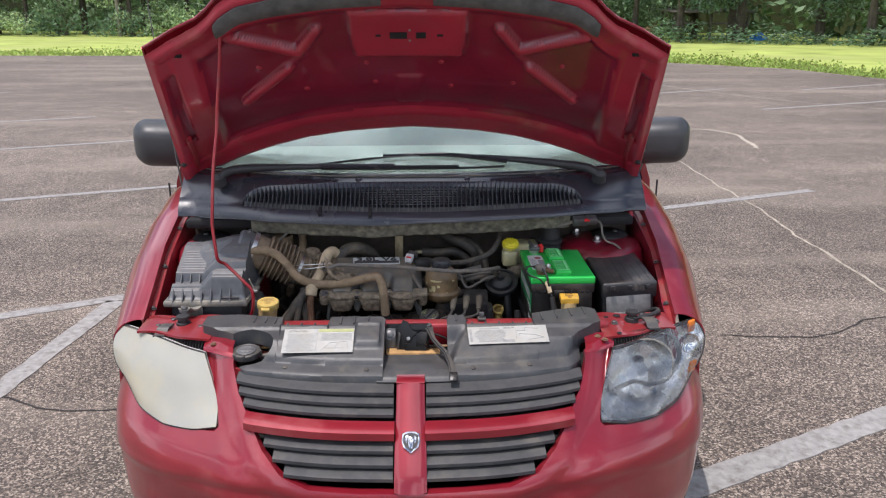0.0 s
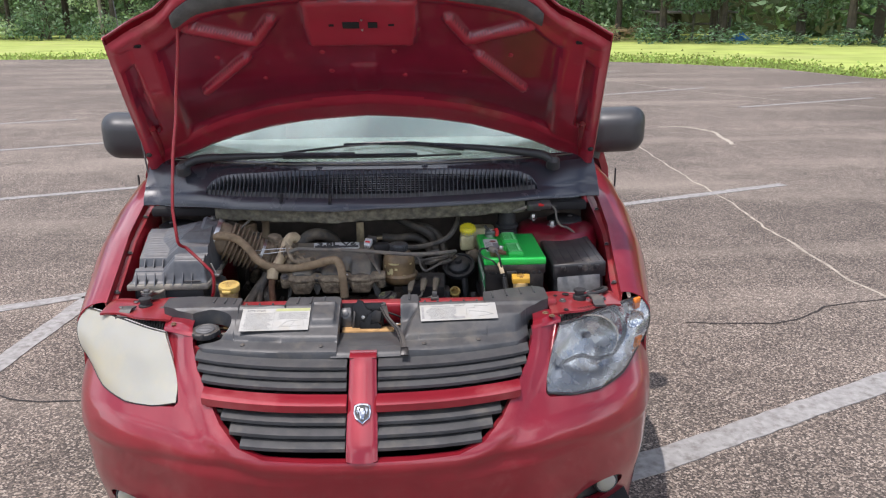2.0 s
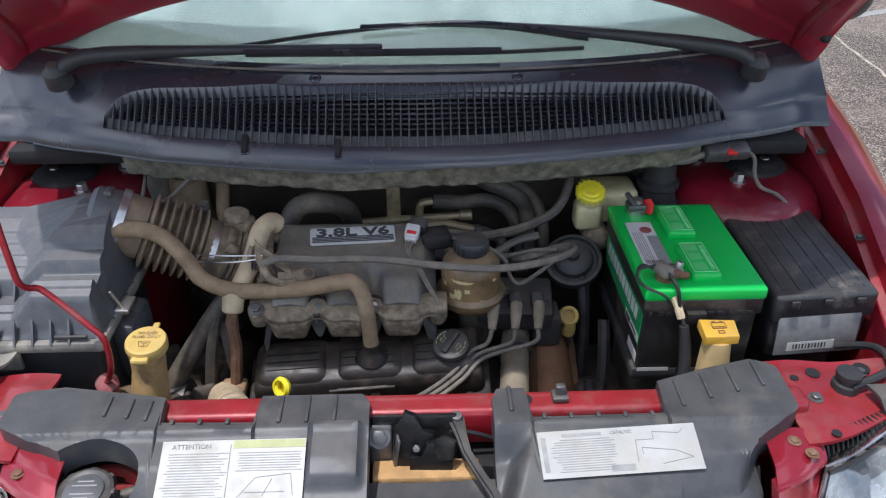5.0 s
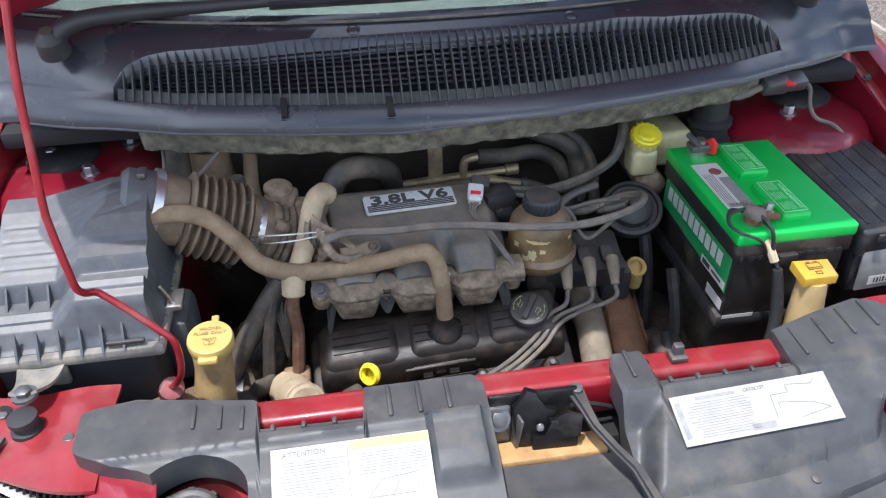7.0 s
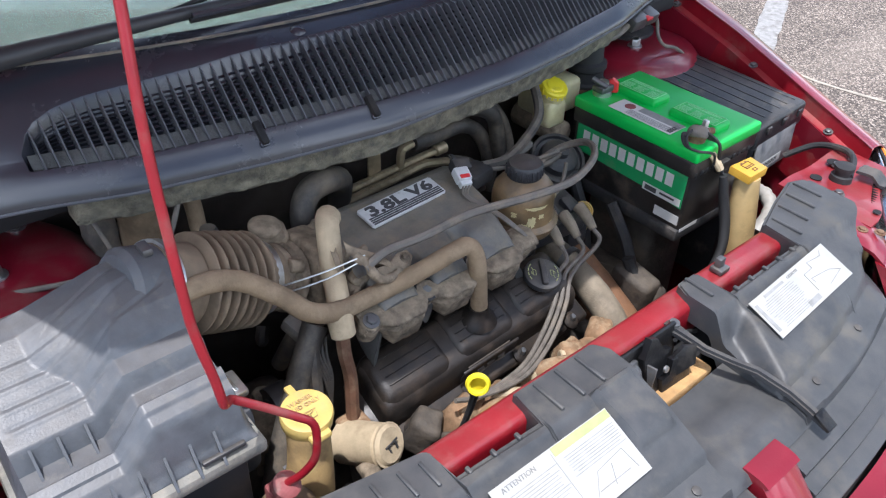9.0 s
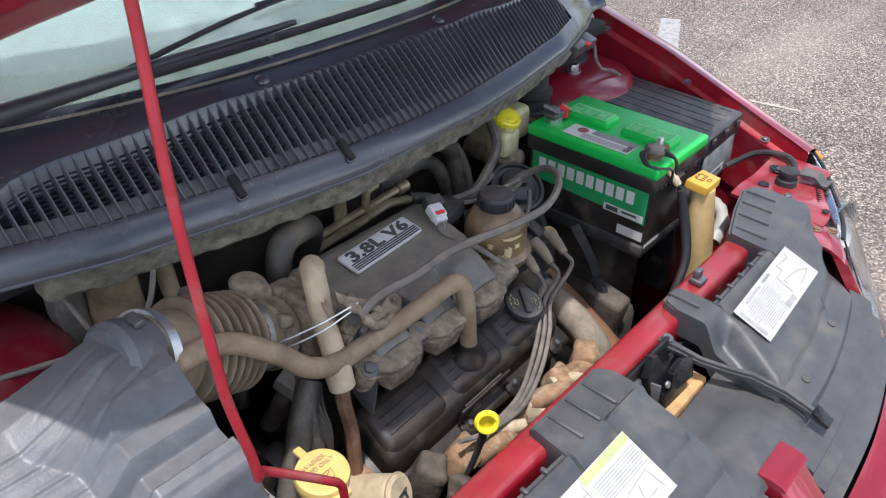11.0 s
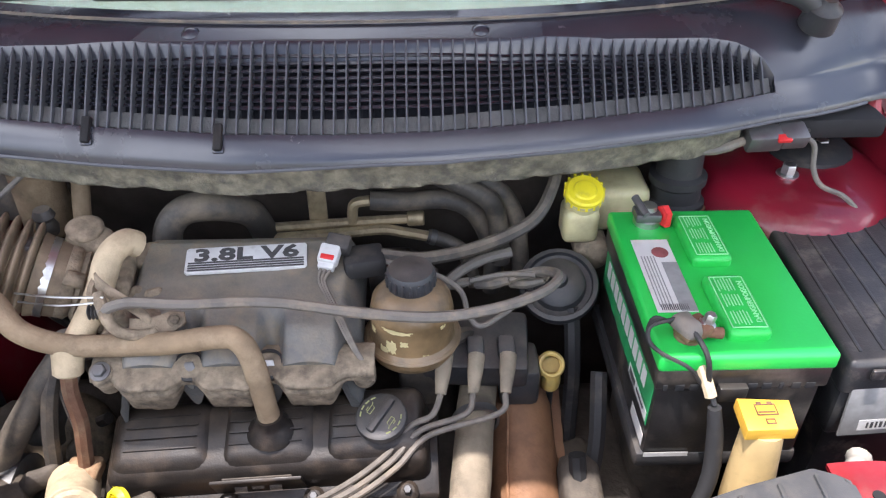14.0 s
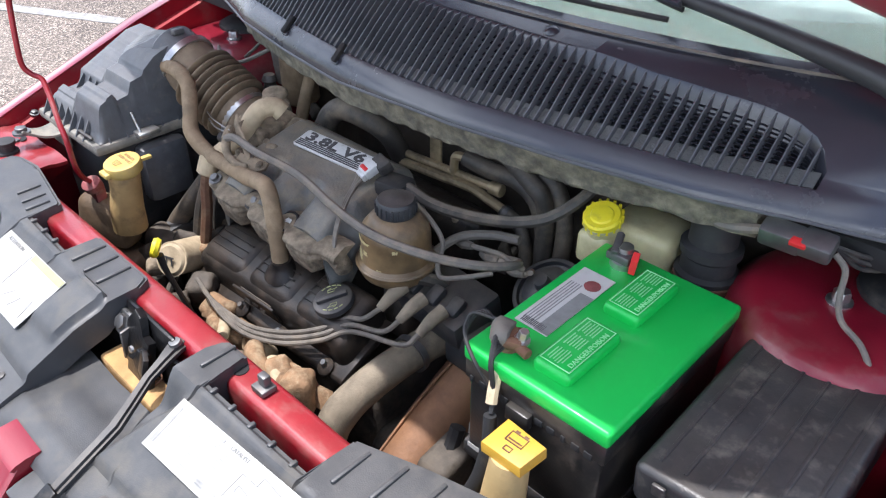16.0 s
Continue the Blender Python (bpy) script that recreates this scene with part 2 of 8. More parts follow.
    "print_yellow": material("yellow_green_print", (0.38, 0.40, 0.18), 0.55, 0, 0, 0.1, 80),
    "yellow": material("yellow_plastic", (0.62, 0.44, 0.13), 0.45, 0, 0, 0.12, 30, (0.42, 0.32, 0.16), 0.35, 22, 0.1, 300),
    "yellow_orange": material("orange_yellow_plastic", (0.62, 0.35, 0.045), 0.42, 0, 0, 0.10, 30, (0.46, 0.30, 0.10), 0.28, 25, 0.1, 300),
    "yellow_bright": material("bright_yellow_ring", (0.85, 0.72, 0.03), 0.35, 0, 0, 0.08, 30, (0.45, 0.36, 0.08), 0.2, 40),
    "tan_dirty": material("grimy_tan_plastic", (0.20, 0.135, 0.08), 0.7, 0, 0, 0.3, 24, (0.10, 0.075, 0.055), 0.5, 20, 0.2, 300),
    "paint_faded": material("faded_dusty_red_paint", (0.27, 0.075, 0.075), 0.7, 0, 0, 0.3, 50, (0.30, 0.20, 0.16), 0.42, 40, 0.2, 400),
    "tan": material("aged_tan_plastic", (0.46, 0.31, 0.135), 0.55, 0, 0, 0.2, 24, (0.20, 0.14, 0.08), 0.40, 26, 0.12, 300, settle=0.1),
    "cream": material("aged_cream_plastic", (0.56, 0.40, 0.185), 0.5, 0, 0, 0.15, 24, (0.34, 0.24, 0.12), 0.34, 20, 0.08, 300),
    "milk": material("translucent_cream_plastic", (0.57, 0.52, 0.30), 0.4, 0, 0, 0.15, 18, (0.36, 0.30, 0.17), 0.38, 14, through_light=0.25),
    "amberjar": material("stained_amber_jar", (0.19, 0.125, 0.062), 0.35, 0, 0, 0.45, 26, (0.085, 0.065, 0.045), 0.35, 20, 0.15, 160, settle=0.45),
    "pale_flake": material("peeled_cream_flakes", (0.60, 0.52, 0.28), 0.6, 0, 0, 0.15, 50),
    "orange": material("amber_reflector", (0.85, 0.22, 0.02), 0.25, 0, 0.3, 0.1, 60),
    "red_plastic": material("red_plastic", (0.62, 0.03, 0.03), 0.4, 0, 0, 0.1, 40),
    "foam": material("grey_foam_strip", (0.105, 0.108, 0.105), 0.95, 0, 0, 0.3, 30, (0.16, 0.15, 0.14), 0.3, 20, 0.4, 300),
    "foam_tan": material("tan_foam_block", (0.46, 0.27, 0.11), 0.9, 0, 0, 0.25, 30, (0.22, 0.14, 0.07), 0.4, 22, 0.5, 160),
    "latch_black": material("greasy_black_steel", (0.010, 0.010, 0.011), 0.32, 0.2, 0, 0.3, 30, (0.06, 0.05, 0.04), 0.25, 26, 0.2, 200),
    "seam_foam": material("crumbling_foam", (0.180, 0.165, 0.120), 0.95, 0, 0, 0.5, 55, (0.085, 0.082, 0.070), 0.48, 42, 0.8, 320),
    "corr": material("corrugated_wire_sleeve", (0.42, 0.40, 0.36), 0.5, 0, 0, 0.2, 40, (0.25, 0.2, 0.14), 0.3, 40),
    "hazy": material("yellowed_headlight_lens", (0.395, 0.388, 0.335), 0.28, 0, 0.3, 0.05, 5, (0.47, 0.43, 0.31), 0.5, 4.5, through_light=0.3),
    "gun_grey": material("mirror_housing_plastic", (0.042, 0.044, 0.047), 0.42, 0, 0, 0.12, 12, (0.07, 0.07, 0.07), 0.2, 6, 0.05, 700),
    "dash": material("grey_dashboard", (0.065, 0.073, 0.070), 0.8, 0, 0, 0.12, 10, bump=0.1, bump_scale=900),
    "tyre": material("tyre_rubber", (0.022, 0.022, 0.022), 0.8, 0, 0, 0.2, 20, (0.10, 0.09, 0.08), 0.3, 12, 0.2, 200),
    "bark": material("bark", (0.075, 0.060, 0.047), 0.9, 0, 0, 0.35, 3, (0.15, 0.13, 0.10), 0.4, 2, 0.8, 24, rand=0.3),
    "brush": material("dry_brush", (0.30, 0.21, 0.13), 0.9, 0, 0, 0.3, 6),
    "wood_shed": material("weathered_shed_boards", (0.16, 0.14, 0.12), 0.9, 0, 0, 0.3, 4, (0.07, 0.065, 0.06), 0.4, 3),
    "tarp": material("blue_tarp", (0.03, 0.20, 0.55), 0.5, 0, 0, 0.15, 4),
    "pole": material("weathered_pole", (0.22, 0.19, 0.155), 0.9, 0, 0, 0.2, 4),
}


def simple_glass(name, tint, rough=0.0):
    m = bpy.data.materials.new(name)
    m.use_nodes = True
    bs = m.node_tree.nodes["Principled BSDF"]
    bs.inputs["Base Color"].default_value = (*tint, 1)
    bs.inputs["Roughness"].default_value = rough
    bs.inputs["Transmission Weight"].default_value = 1.0
    bs.inputs["IOR"].default_value = 1.52
    return m


M["glass"] = simple_glass("windshield_glass", (0.82, 0.94, 0.88))
gn, gl = M["glass"].node_tree.nodes, M["glass"].node_tree.links
# a thin teal film on the glass: road dust, and sky haze put into the colour
film = gn.new("ShaderNodeBsdfDiffuse")
film.inputs["Color"].default_value = (0.56, 0.73, 0.70, 1)
g_co, g_no, g_rng, g_mix = gn.new("ShaderNodeTexCoord"), gn.new("ShaderNodeTexNoise"), gn.new("ShaderNodeMapRange"), gn.new("ShaderNodeMixShader")
g_no.inputs["Scale"].default_value, g_no.inputs["Detail"].default_value = 3.0, 6.0
g_rng.inputs[1].default_value, g_rng.inputs[2].default_value, g_rng.inputs[3].default_value, g_rng.inputs[4].default_value = 0.3, 0.7, 0.10, 0.20
gl.new(g_co.outputs["Object"], g_no.inputs["Vector"])
gl.new(g_no.outputs["Fac"], g_rng.inputs[0])
gl.new(g_rng.outputs[0], g_mix.inputs[0])
gl.new(gn["Principled BSDF"].outputs[0], g_mix.inputs[1])
gl.new(film.outputs[0], g_mix.inputs[2])
gl.new(g_mix.outputs[0], gn["Material Output"].inputs["Surface"])
gn["Principled BSDF"].inputs["IOR"].default_value = 1.62
M["lens"] = simple_glass("clear_headlight_lens", (0.95, 0.96, 0.96), 0.015)
M["lens"].node_tree.nodes["Principled BSDF"].inputs["Transmission Weight"].default_value = 0.98


def leaf_material(name, base):
    m = bpy.data.materials.new(name)
    m.use_nodes = True
    nd, lk = m.node_tree.nodes, m.node_tree.links
    bs = nd["Principled BSDF"]
    bs.inputs["Roughness"].default_value = 0.55
    geo = nd.new("ShaderNodeNewGeometry")
    hsv = nd.new("ShaderNodeHueSaturation")
    hsv.inputs["Color"].default_value = (*base, 1)
    v = nd.new("ShaderNodeMapRange")
    v.inputs[3].default_value, v.inputs[4].default_value = 0.55, 1.65
    h = nd.new("ShaderNodeMapRange")
    h.inputs[3].default_value, h.inputs[4].default_value = 0.475, 0.52
    lk.new(geo.outputs["Random Per Island"], v.inputs[0])
    lk.new(geo.outputs["Random Per Island"], h.inputs[0])
    lk.new(v.outputs[0], hsv.inputs["Value"])
    lk.new(h.outputs[0], hsv.inputs["Hue"])
    lk.new(hsv.outputs["Color"], bs.inputs["Base Color"])
    tr = nd.new("ShaderNodeBsdfTranslucent")
    lk.new(hsv.outputs["Color"], tr.inputs["Color"])
    mx = nd.new("ShaderNodeMixShader")
    mx.inputs[0].default_value = 0.35
    lk.new(bs.outputs[0], mx.inputs[1])
    lk.new(tr.outputs[0], mx.inputs[2])
    lk.new(mx.outputs[0], nd["Material Output"].inputs["Surface"])
    return m


M["leaf"] = leaf_material("leaves", (0.28, 0.385, 0.205))
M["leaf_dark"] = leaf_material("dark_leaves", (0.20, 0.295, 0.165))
M["leaf_light"] = leaf_material("light_leaves", (0.37, 0.475, 0.25))
# These leaves carry the shade of the woods in their colour.
M["leaf_shaded"] = leaf_material("shaded_leaves", (0.115, 0.195, 0.11))
M["grass_blade"] = leaf_material("grass_blades", (0.29, 0.37, 0.10))


def asphalt():
    """Worn asphalt with pale and tan aggregate."""
    m = bpy.data.materials.new("worn_asphalt")
    m.use_nodes = True
    nd, lk = m.node_tree.nodes, m.node_tree.links
    bs = nd["Principled BSDF"]
    bs.inputs["Roughness"].default_value = 0.82
    bs.inputs["Specular IOR Level"].default_value = 0.35
    co = nd.new("ShaderNodeTexCoord")

    def vor(scale):
        v = nd.new("ShaderNodeTexVoronoi")
        v.inputs["Scale"].default_value = scale
        lk.new(co.outputs["Object"], v.inputs["Vector"])
        return v

    def noi(scale, detail=5.0):
        v = nd.new("ShaderNodeTexNoise")
        v.inputs["Scale"].default_value, v.inputs["Detail"].default_value = scale, detail
        lk.new(co.outputs["Object"], v.inputs["Vector"])
        return v

    stones = vor(145.0)
    sep = nd.new("ShaderNodeSeparateColor")
    lk.new(stones.outputs["Color"], sep.inputs[0])
    ramp = nd.new("ShaderNodeValToRGB")
    el = ramp.color_ramp.elements
    el[0].position, el[0].color = 0.0, (0.042, 0.035, 0.030, 1)
    el[1].position, el[1].color = 1.0, (0.43, 0.365, 0.305, 1)
    for p, c in ((0.40, (0.088, 0.072, 0.062, 1)), (0.64, (0.165, 0.132, 0.108, 1)), (0.82, (0.255, 0.207, 0.168, 1))):
        e = el.new(p)
        e.color = c
    lk.new(sep.outputs[0], ramp.inputs["Fac"])
    big = noi(0.28, 7.0)
    mid = noi(3.0, 6.0)
    f1 = nd.new("ShaderNodeMapRange")
    f1.inputs[1].default_value, f1.inputs[2].default_value = 0.35, 0.68
    f1.inputs[3].default_value, f1.inputs[4].default_value = 0.85, 1.30
    lk.new(big.outputs["Fac"], f1.inputs[0])
    f2 = nd.new("ShaderNodeMapRange")
    f2.inputs[1].default_value, f2.inputs[2].default_value = 0.3, 0.7
    f2.inputs[3].default_value, f2.inputs[4].default_value = 0.82, 1.18
    lk.new(mid.outputs["Fac"], f2.inputs[0])
    mul = nd.new("ShaderNodeMath")
    mul.operation = "MULTIPLY"
    lk.new(f1.outputs[0], mul.inputs[0])
    lk.new(f2.outputs[0], mul.inputs[1])
    mx = nd.new("ShaderNodeMix")
    mx.data_type, mx.blend_type = "RGBA", "MULTIPLY"
    mx.inputs[0].default_value = 1.0
    lk.new(ramp.outputs["Color"], mx.inputs[6])
    lk.new(mul.outputs[0], mx.inputs[7])
    # bleached, stretched wear streaks
    mp = nd.new("ShaderNodeMapping")
    mp.inputs["Scale"].default_value = (0.10, 0.55, 1.0)
    mp.inputs["Rotation"].default_value = (0, 0, 0.12)
    st = nd.new("ShaderNodeTexNoise")
    st.inputs["Scale"].default_value, st.inputs["Detail"].default_value = 1.7, 8.0
    lk.new(co.outputs["Object"], mp.inputs["Vector"])
    lk.new(mp.outputs["Vector"], st.inputs["Vector"])
    f3 = nd.new("ShaderNodeMapRange")
    f3.inputs[1].default_value, f3.inputs[2].default_value = 0.50, 0.70
    f3.inputs[4].default_value = 0.50
    lk.new(st.outputs["Fac"], f3.inputs[0])
    mx2 = nd.new("ShaderNodeMix")
    mx2.data_type = "RGBA"
    mx2.inputs[7].default_value = (0.34, 0.285, 0.235, 1)
    lk.new(f3.outputs[0], mx2.inputs[0])
    lk.new(mx.outputs[2], mx2.inputs[6])
    lk.new(mx2.outputs[2], bs.inputs["Base Color"])
    bp = nd.new("ShaderNodeBump")
    bp.inputs["Strength"].default_value, bp.inputs["Distance"].default_value = 0.45, 0.004
    lk.new(stones.outputs["Distance"], bp.inputs["Height"])
    lk.new(bp.outputs["Normal"], bs.inputs["Normal"])
    return m


M["asphalt"] = asphalt()
M["line"] = material("worn_white_road_paint", (0.31, 0.30, 0.285), 0.8, 0, 0, 0.18, 30, (0.15, 0.135, 0.12), 0.44, 22, 0.3, 120)
M["crack"] = material("pale_crack_filling", (0.42, 0.37, 0.30), 0.9, 0, 0, 0.3, 12, (0.2, 0.17, 0.14), 0.4, 9)
M["crack_dark"] = material("dark_crack", (0.035, 0.03, 0.028), 0.9, 0, 0, 0.3, 12)
M["soil"] = material("grass_soil", (0.36, 0.43, 0.10), 0.95, 0, 0, 0.3, 0.5, (0.33, 0.33, 0.13), 0.4, 0.25, 0.6, 20)
M["far_dark"] = material("dark_backdrop", (0.06, 0.07, 0.03), 0.95, 0, 0, 0.3, 0.3)

# ---- mesh tools ----


def mesh_object(name, bm, mat, smooth=True, angle=38):
    me = bpy.data.meshes.new(name)
    bmesh.ops.recalc_face_normals(bm, faces=bm.faces)
    if smooth:
        lim = radians(angle)
        for e in bm.edges:
            e.smooth = len(e.link_faces) == 2 and e.calc_face_angle(0) < lim
        for f in bm.faces:
            f.smooth = True
    bm.to_mesh(me)
    bm.free()
    me.materials.append(mat)
    return new(name, me)


def thing(name, at, label, category, group="", kind=""):
    """An empty at the base of a thing that has parts."""
    ob = new(name)
    ob.empty_display_size = 0.1
    ob.location = at
    return tagged(ob, label, category, group, kind)


shaping = []


def part(name, bm, mat, parent, label="", smooth=True, angle=38):
    """One mesh, in world coordinates, as a part under a thing or a part; the last of shaping fits it to its neighbours."""
    if shaping and shaping[-1]:
        for v in bm.verts:
            v.co = shaping[-1](v.co)
    if mat.name in ("dirty_cast_aluminium", "caked_oily_dirt", "dark_engine_iron", "heat_stained_iron"):
        angle = 78
    ob = mesh_object(name, bm, mat, smooth, angle)
    ob.parent = parent
    if parent is not None:
        ob.matrix_parent_inverse = Matrix.Translation(-(parent.location if not parent.parent else Vector()))
    if label:
        ob["label"] = label
    return ob


def single(name, bm, mat, label, category, group="", kind="", smooth=True, angle=38):
    return tagged(mesh_object(name, bm, mat, smooth, angle), label, category, group, kind)


def merge(*bms):
    out = bms[0]
    for b in bms[1:]:
        me = bpy.data.meshes.new("tmp")
        b.to_mesh(me)
        b.free()
        out.from_mesh(me)
        bpy.data.meshes.remove(me)
    return out


def moved(bm, m):
    bmesh.ops.transform(bm, matrix=m, verts=bm.verts)
    return bm


def rbox(c, s, bevel=0.004, turn=(0, 0, 0), taper=(1, 1), seg=2):
    """A box of size s about c, with rounded edges; taper scales the top in x and y."""
    bm = bmesh.new()
    bmesh.ops.create_cube(bm, size=1)
    for v in bm.verts:
        if v.co.z > 0:
            v.co.x *= taper[0]
            v.co.y *= taper[1]
        v.co = Vector((v.co.x * s[0], v.co.y * s[1], v.co.z * s[2]))
    if bevel:
        bmesh.ops.bevel(bm, geom=bm.edges[:], offset=bevel, segments=seg, profile=0.5, affect="EDGES")
    return moved(bm, pose(*c, *turn))


def lathe(profile, at, way=(0, 0, 1), seg=24):
    """A turned shape: rows of (radius, height) along way from at."""
    bm = bmesh.new()
    rings = []
    for r, h in profile:
        if r < 1e-5:
            rings.append([bm.verts.new((0, 0, h))])
        else:
            rings.append([bm.verts.new((r * math.cos(a), r * math.sin(a), h)) for a in (2 * math.pi * k / seg for k in range(seg))])
    for a, b in zip(rings, rings[1:]):
        for k in range(seg):
            k2 = (k + 1) % seg
            q = [a[k % len(a)], a[k2 % len(a)], b[k2 % len(b)], b[k % len(b)]]
            q = list(dict.fromkeys(q))
            if len(q) > 2:
                bm.faces.new(q)
    for ring in (rings[0], rings[-1]):
        if len(ring) > 2:
            bm.faces.new(ring)
    turn = Vector(way).to_track_quat("Z", "Y").to_matrix().to_4x4()
    return moved(bm, Matrix.Translation(at) @ turn)


def rod(p0, p1, r, r2=None, seg=14, edge=0.15):
    d = (Vector(p1) - Vector(p0))
    L = d.length
    r2 = r if r2 is None else r2
    e, e2 = r * edge, r2 * edge
    return lathe([(r - e, 0), (r, e), (r2, L - e2), (r2 - e2, L)], p0, d, seg)


def spline(pts, n=6):
    """A smooth line through the points."""
    p = [Vector(q) for q in pts]
    p = [2 * p[0] - p[1]] + p + [2 * p[-1] - p[-2]]
    out = []
    for i in range(1, len(p) - 2):
        a, b, c, d = p[i - 1:i + 3]
        for k in range(n):
            t = k / n
            out.append(0.5 * ((2 * b) + (c - a) * t + (2 * a - 5 * b + 4 * c - d) * t * t + (3 * b - a - 3 * c + d) * t ** 3))
    out.append(p[-2])
    return out


def tube(pts, r, seg=10, n=6, wob=0.0, ripple=None):
    """A round hose through the points; r is a radius, or one for each point; ripple: rings as (pitch, depth)."""
    line = spline(pts, n) if n > 1 else [Vector(q) for q in pts]
    count = len(line)
    rs = [r] * count if not hasattr(r, "__len__") else [float(np.interp(i / (count - 1), np.linspace(0, 1, len(r)), r)) for i in range(count)]
    bm = bmesh.new()
    rings = []
    side = None
    run = 0.0
    for i, c in enumerate(line):
        d = (line[min(i + 1, count - 1)] - line[max(i - 1, 0)]).normalized()
        if side is None:
            side = d.orthogonal().normalized()
        side = (side - d * side.dot(d)).normalized()
        up = d.cross(side)
        if i:
            run += (c - line[i - 1]).length
        q = rs[i] * (1 + wob * (noise.noise(c * 40)))
        if ripple:
            q += ripple[1] * math.cos(2 * math.pi * run / ripple[0])
        rings.append([bm.verts.new(c + q * (side * math.cos(a) + up * math.sin(a))) for a in (2 * math.pi * k / seg for k in range(seg))])
    for a, b in zip(rings, rings[1:]):
        for k in range(seg):
            bm.faces.new((a[k], a[(k + 1) % seg], b[(k + 1) % seg], b[k]))
    bm.faces.new(rings[0])
    bm.faces.new(rings[-1])
    return bm


def sheet(f, us, vs, thick=0.0, push=None):
    """A surface f(u, v) -> point over a grid; thick gives it depth along push or its normals (inwards is minus)."""
    bm = bmesh.new()
    rows = [[bm.verts.new(f(u, v)) for u in us] for v in vs]
    for a, b in zip(rows, rows[1:]):
        for k in range(len(us) - 1):
            bm.faces.new((a[k], a[k + 1], b[k + 1], b[k]))
    if thick:
        bm.normal_update()
        off = [[v.co + (Vector(push) * thick if push else v.normal * thick) for v in r] for r in rows]
        back = [[bm.verts.new(c) for c in r] for r in off]
        for a, b in zip(back, back[1:]):
            for k in range(len(us) - 1):
                bm.faces.new((a[k], b[k], b[k + 1], a[k + 1]))
        rim = [(rows[0][k], back[0][k]) for k in range(len(us))] + [(r[-1], q[-1]) for r, q in zip(rows[1:], back[1:])]
        rim += [(rows[-1][k], back[-1][k]) for k in range(len(us) - 2, -1, -1)] + [(r[0], q[0]) for r, q in zip(rows[-2:0:-1], back[-2:0:-1])]
        for (a, a2), (b, b2) in zip(rim, rim[1:] + rim[:1]):
            bm.faces.new((a, a2, b2, b))
    return bm


def prism(outline, z0, z1, bevel=0.0, turn=None):
    """An outline in x and y, drawn up from z0 to z1; turn places it."""
    bm = bmesh.new()
    low = [bm.verts.new((x, y, z0)) for x, y in outline]
    top = [bm.verts.new((x, y, z1)) for x, y in outline]
    bm.faces.new(top)
    bm.faces.new(low[::-1])
    n = len(low)
    for k in range(n):
        bm.faces.new((low[k], low[(k + 1) % n], top[(k + 1) % n], top[k]))
    if bevel:
        edges = [e for e in bm.edges if all(v in top for v in e.verts)]
        bmesh.ops.bevel(bm, geom=edges, offset=bevel, segments=2, profile=0.5, affect="EDGES")
    return moved(bm, turn) if turn else bm


def carve(bm, *cutters):
    """The solid bm without the cutters."""
    me = bpy.data.meshes.new("solid")
    bmesh.ops.recalc_face_normals(bm, faces=bm.faces)
    bm.to_mesh(me)
    bm.free()
    ob = new("solid", me)
    rest = []
    for c in cutters:
        cm = bpy.data.meshes.new("cutter")
        bmesh.ops.recalc_face_normals(c, faces=c.faces)
        c.to_mesh(cm)
        c.free()
        co = new("cutter", cm)
        rest.append((co, cm))
        mod = ob.modifiers.new("cut", "BOOLEAN")
        mod.object, mod.operation, mod.solver = co, "DIFFERENCE", "EXACT"
    dg = bpy.context.evaluated_depsgraph_get()
    res = bpy.data.meshes.new_from_object(ob.evaluated_get(dg))
    out = bmesh.new()
    out.from_mesh(res)
    bpy.data.meshes.remove(res)
    bpy.data.objects.remove(ob)
    bpy.data.meshes.remove(me)
    for co, cm in rest:
        bpy.data.objects.remove(co)
        bpy.data.meshes.remove(cm)
    return out


def words(text, size, m, depth=0.0004, align="CENTER", stretch=1.0, bold=0.0):
    cu = bpy.data.curves.new("words", "FONT")
    cu.body, cu.size, cu.extrude, cu.align_x, cu.align_y, cu.resolution_u = text, size, depth, align, "CENTER", 2
    cu.offset = bold
    ob = new("words", cu)
    dg = bpy.context.evaluated_depsgraph_get()
    me = bpy.data.meshes.new_from_object(ob.evaluated_get(dg))
    bm = bmesh.new()
    bm.from_mesh(me)
    bpy.data.meshes.remove(me)
    bpy.data.objects.remove(ob)
    bpy.data.curves.remove(cu)
    return moved(bm, m @ Matrix.Diagonal((stretch, 1, 1, 1)))


def bars(rows, m, depth=0.0004):
    """Flat bars, as (x, y, width, height) on a face placed by m."""
    bm = bmesh.new()
    for x, y, w, h in rows:
        q = [(x - w / 2, y - h / 2), (x + w / 2, y - h / 2), (x + w / 2, y + h / 2), (x - w / 2, y + h / 2)]
        low = [bm.verts.new((a, b, 0)) for a, b in q]
        top = [bm.verts.new((a, b, depth)) for a, b in q]
        bm.faces.new(top)
        bm.faces.new(low[::-1])
        for k in range(4):
            bm.faces.new((low[k], low[(k + 1) % 4], top[(k + 1) % 4], top[k]))
    return moved(bm, m)


def bolt(at, r=0.007, h=0.008, way=(0, 0, 1)):
    """A hexagon bolt head with its washer."""
    return merge(lathe([(r * 1.5, 0), (r * 1.5, h * 0.25), (r * 1.1, h * 0.3)], at, way, 16), lathe([(r, h * 0.25), (r, h * 0.9), (r * 0.85, h)], at, way, 6))


def face_frame(origin, right, up):
    """A pose whose x runs along right and whose y runs along up, for flat things on a sloping face."""
    r = Vector(right).normalized()
    u = Vector(up)
    u = (u - r * u.dot(r)).normalized()
    n = r.cross(u)
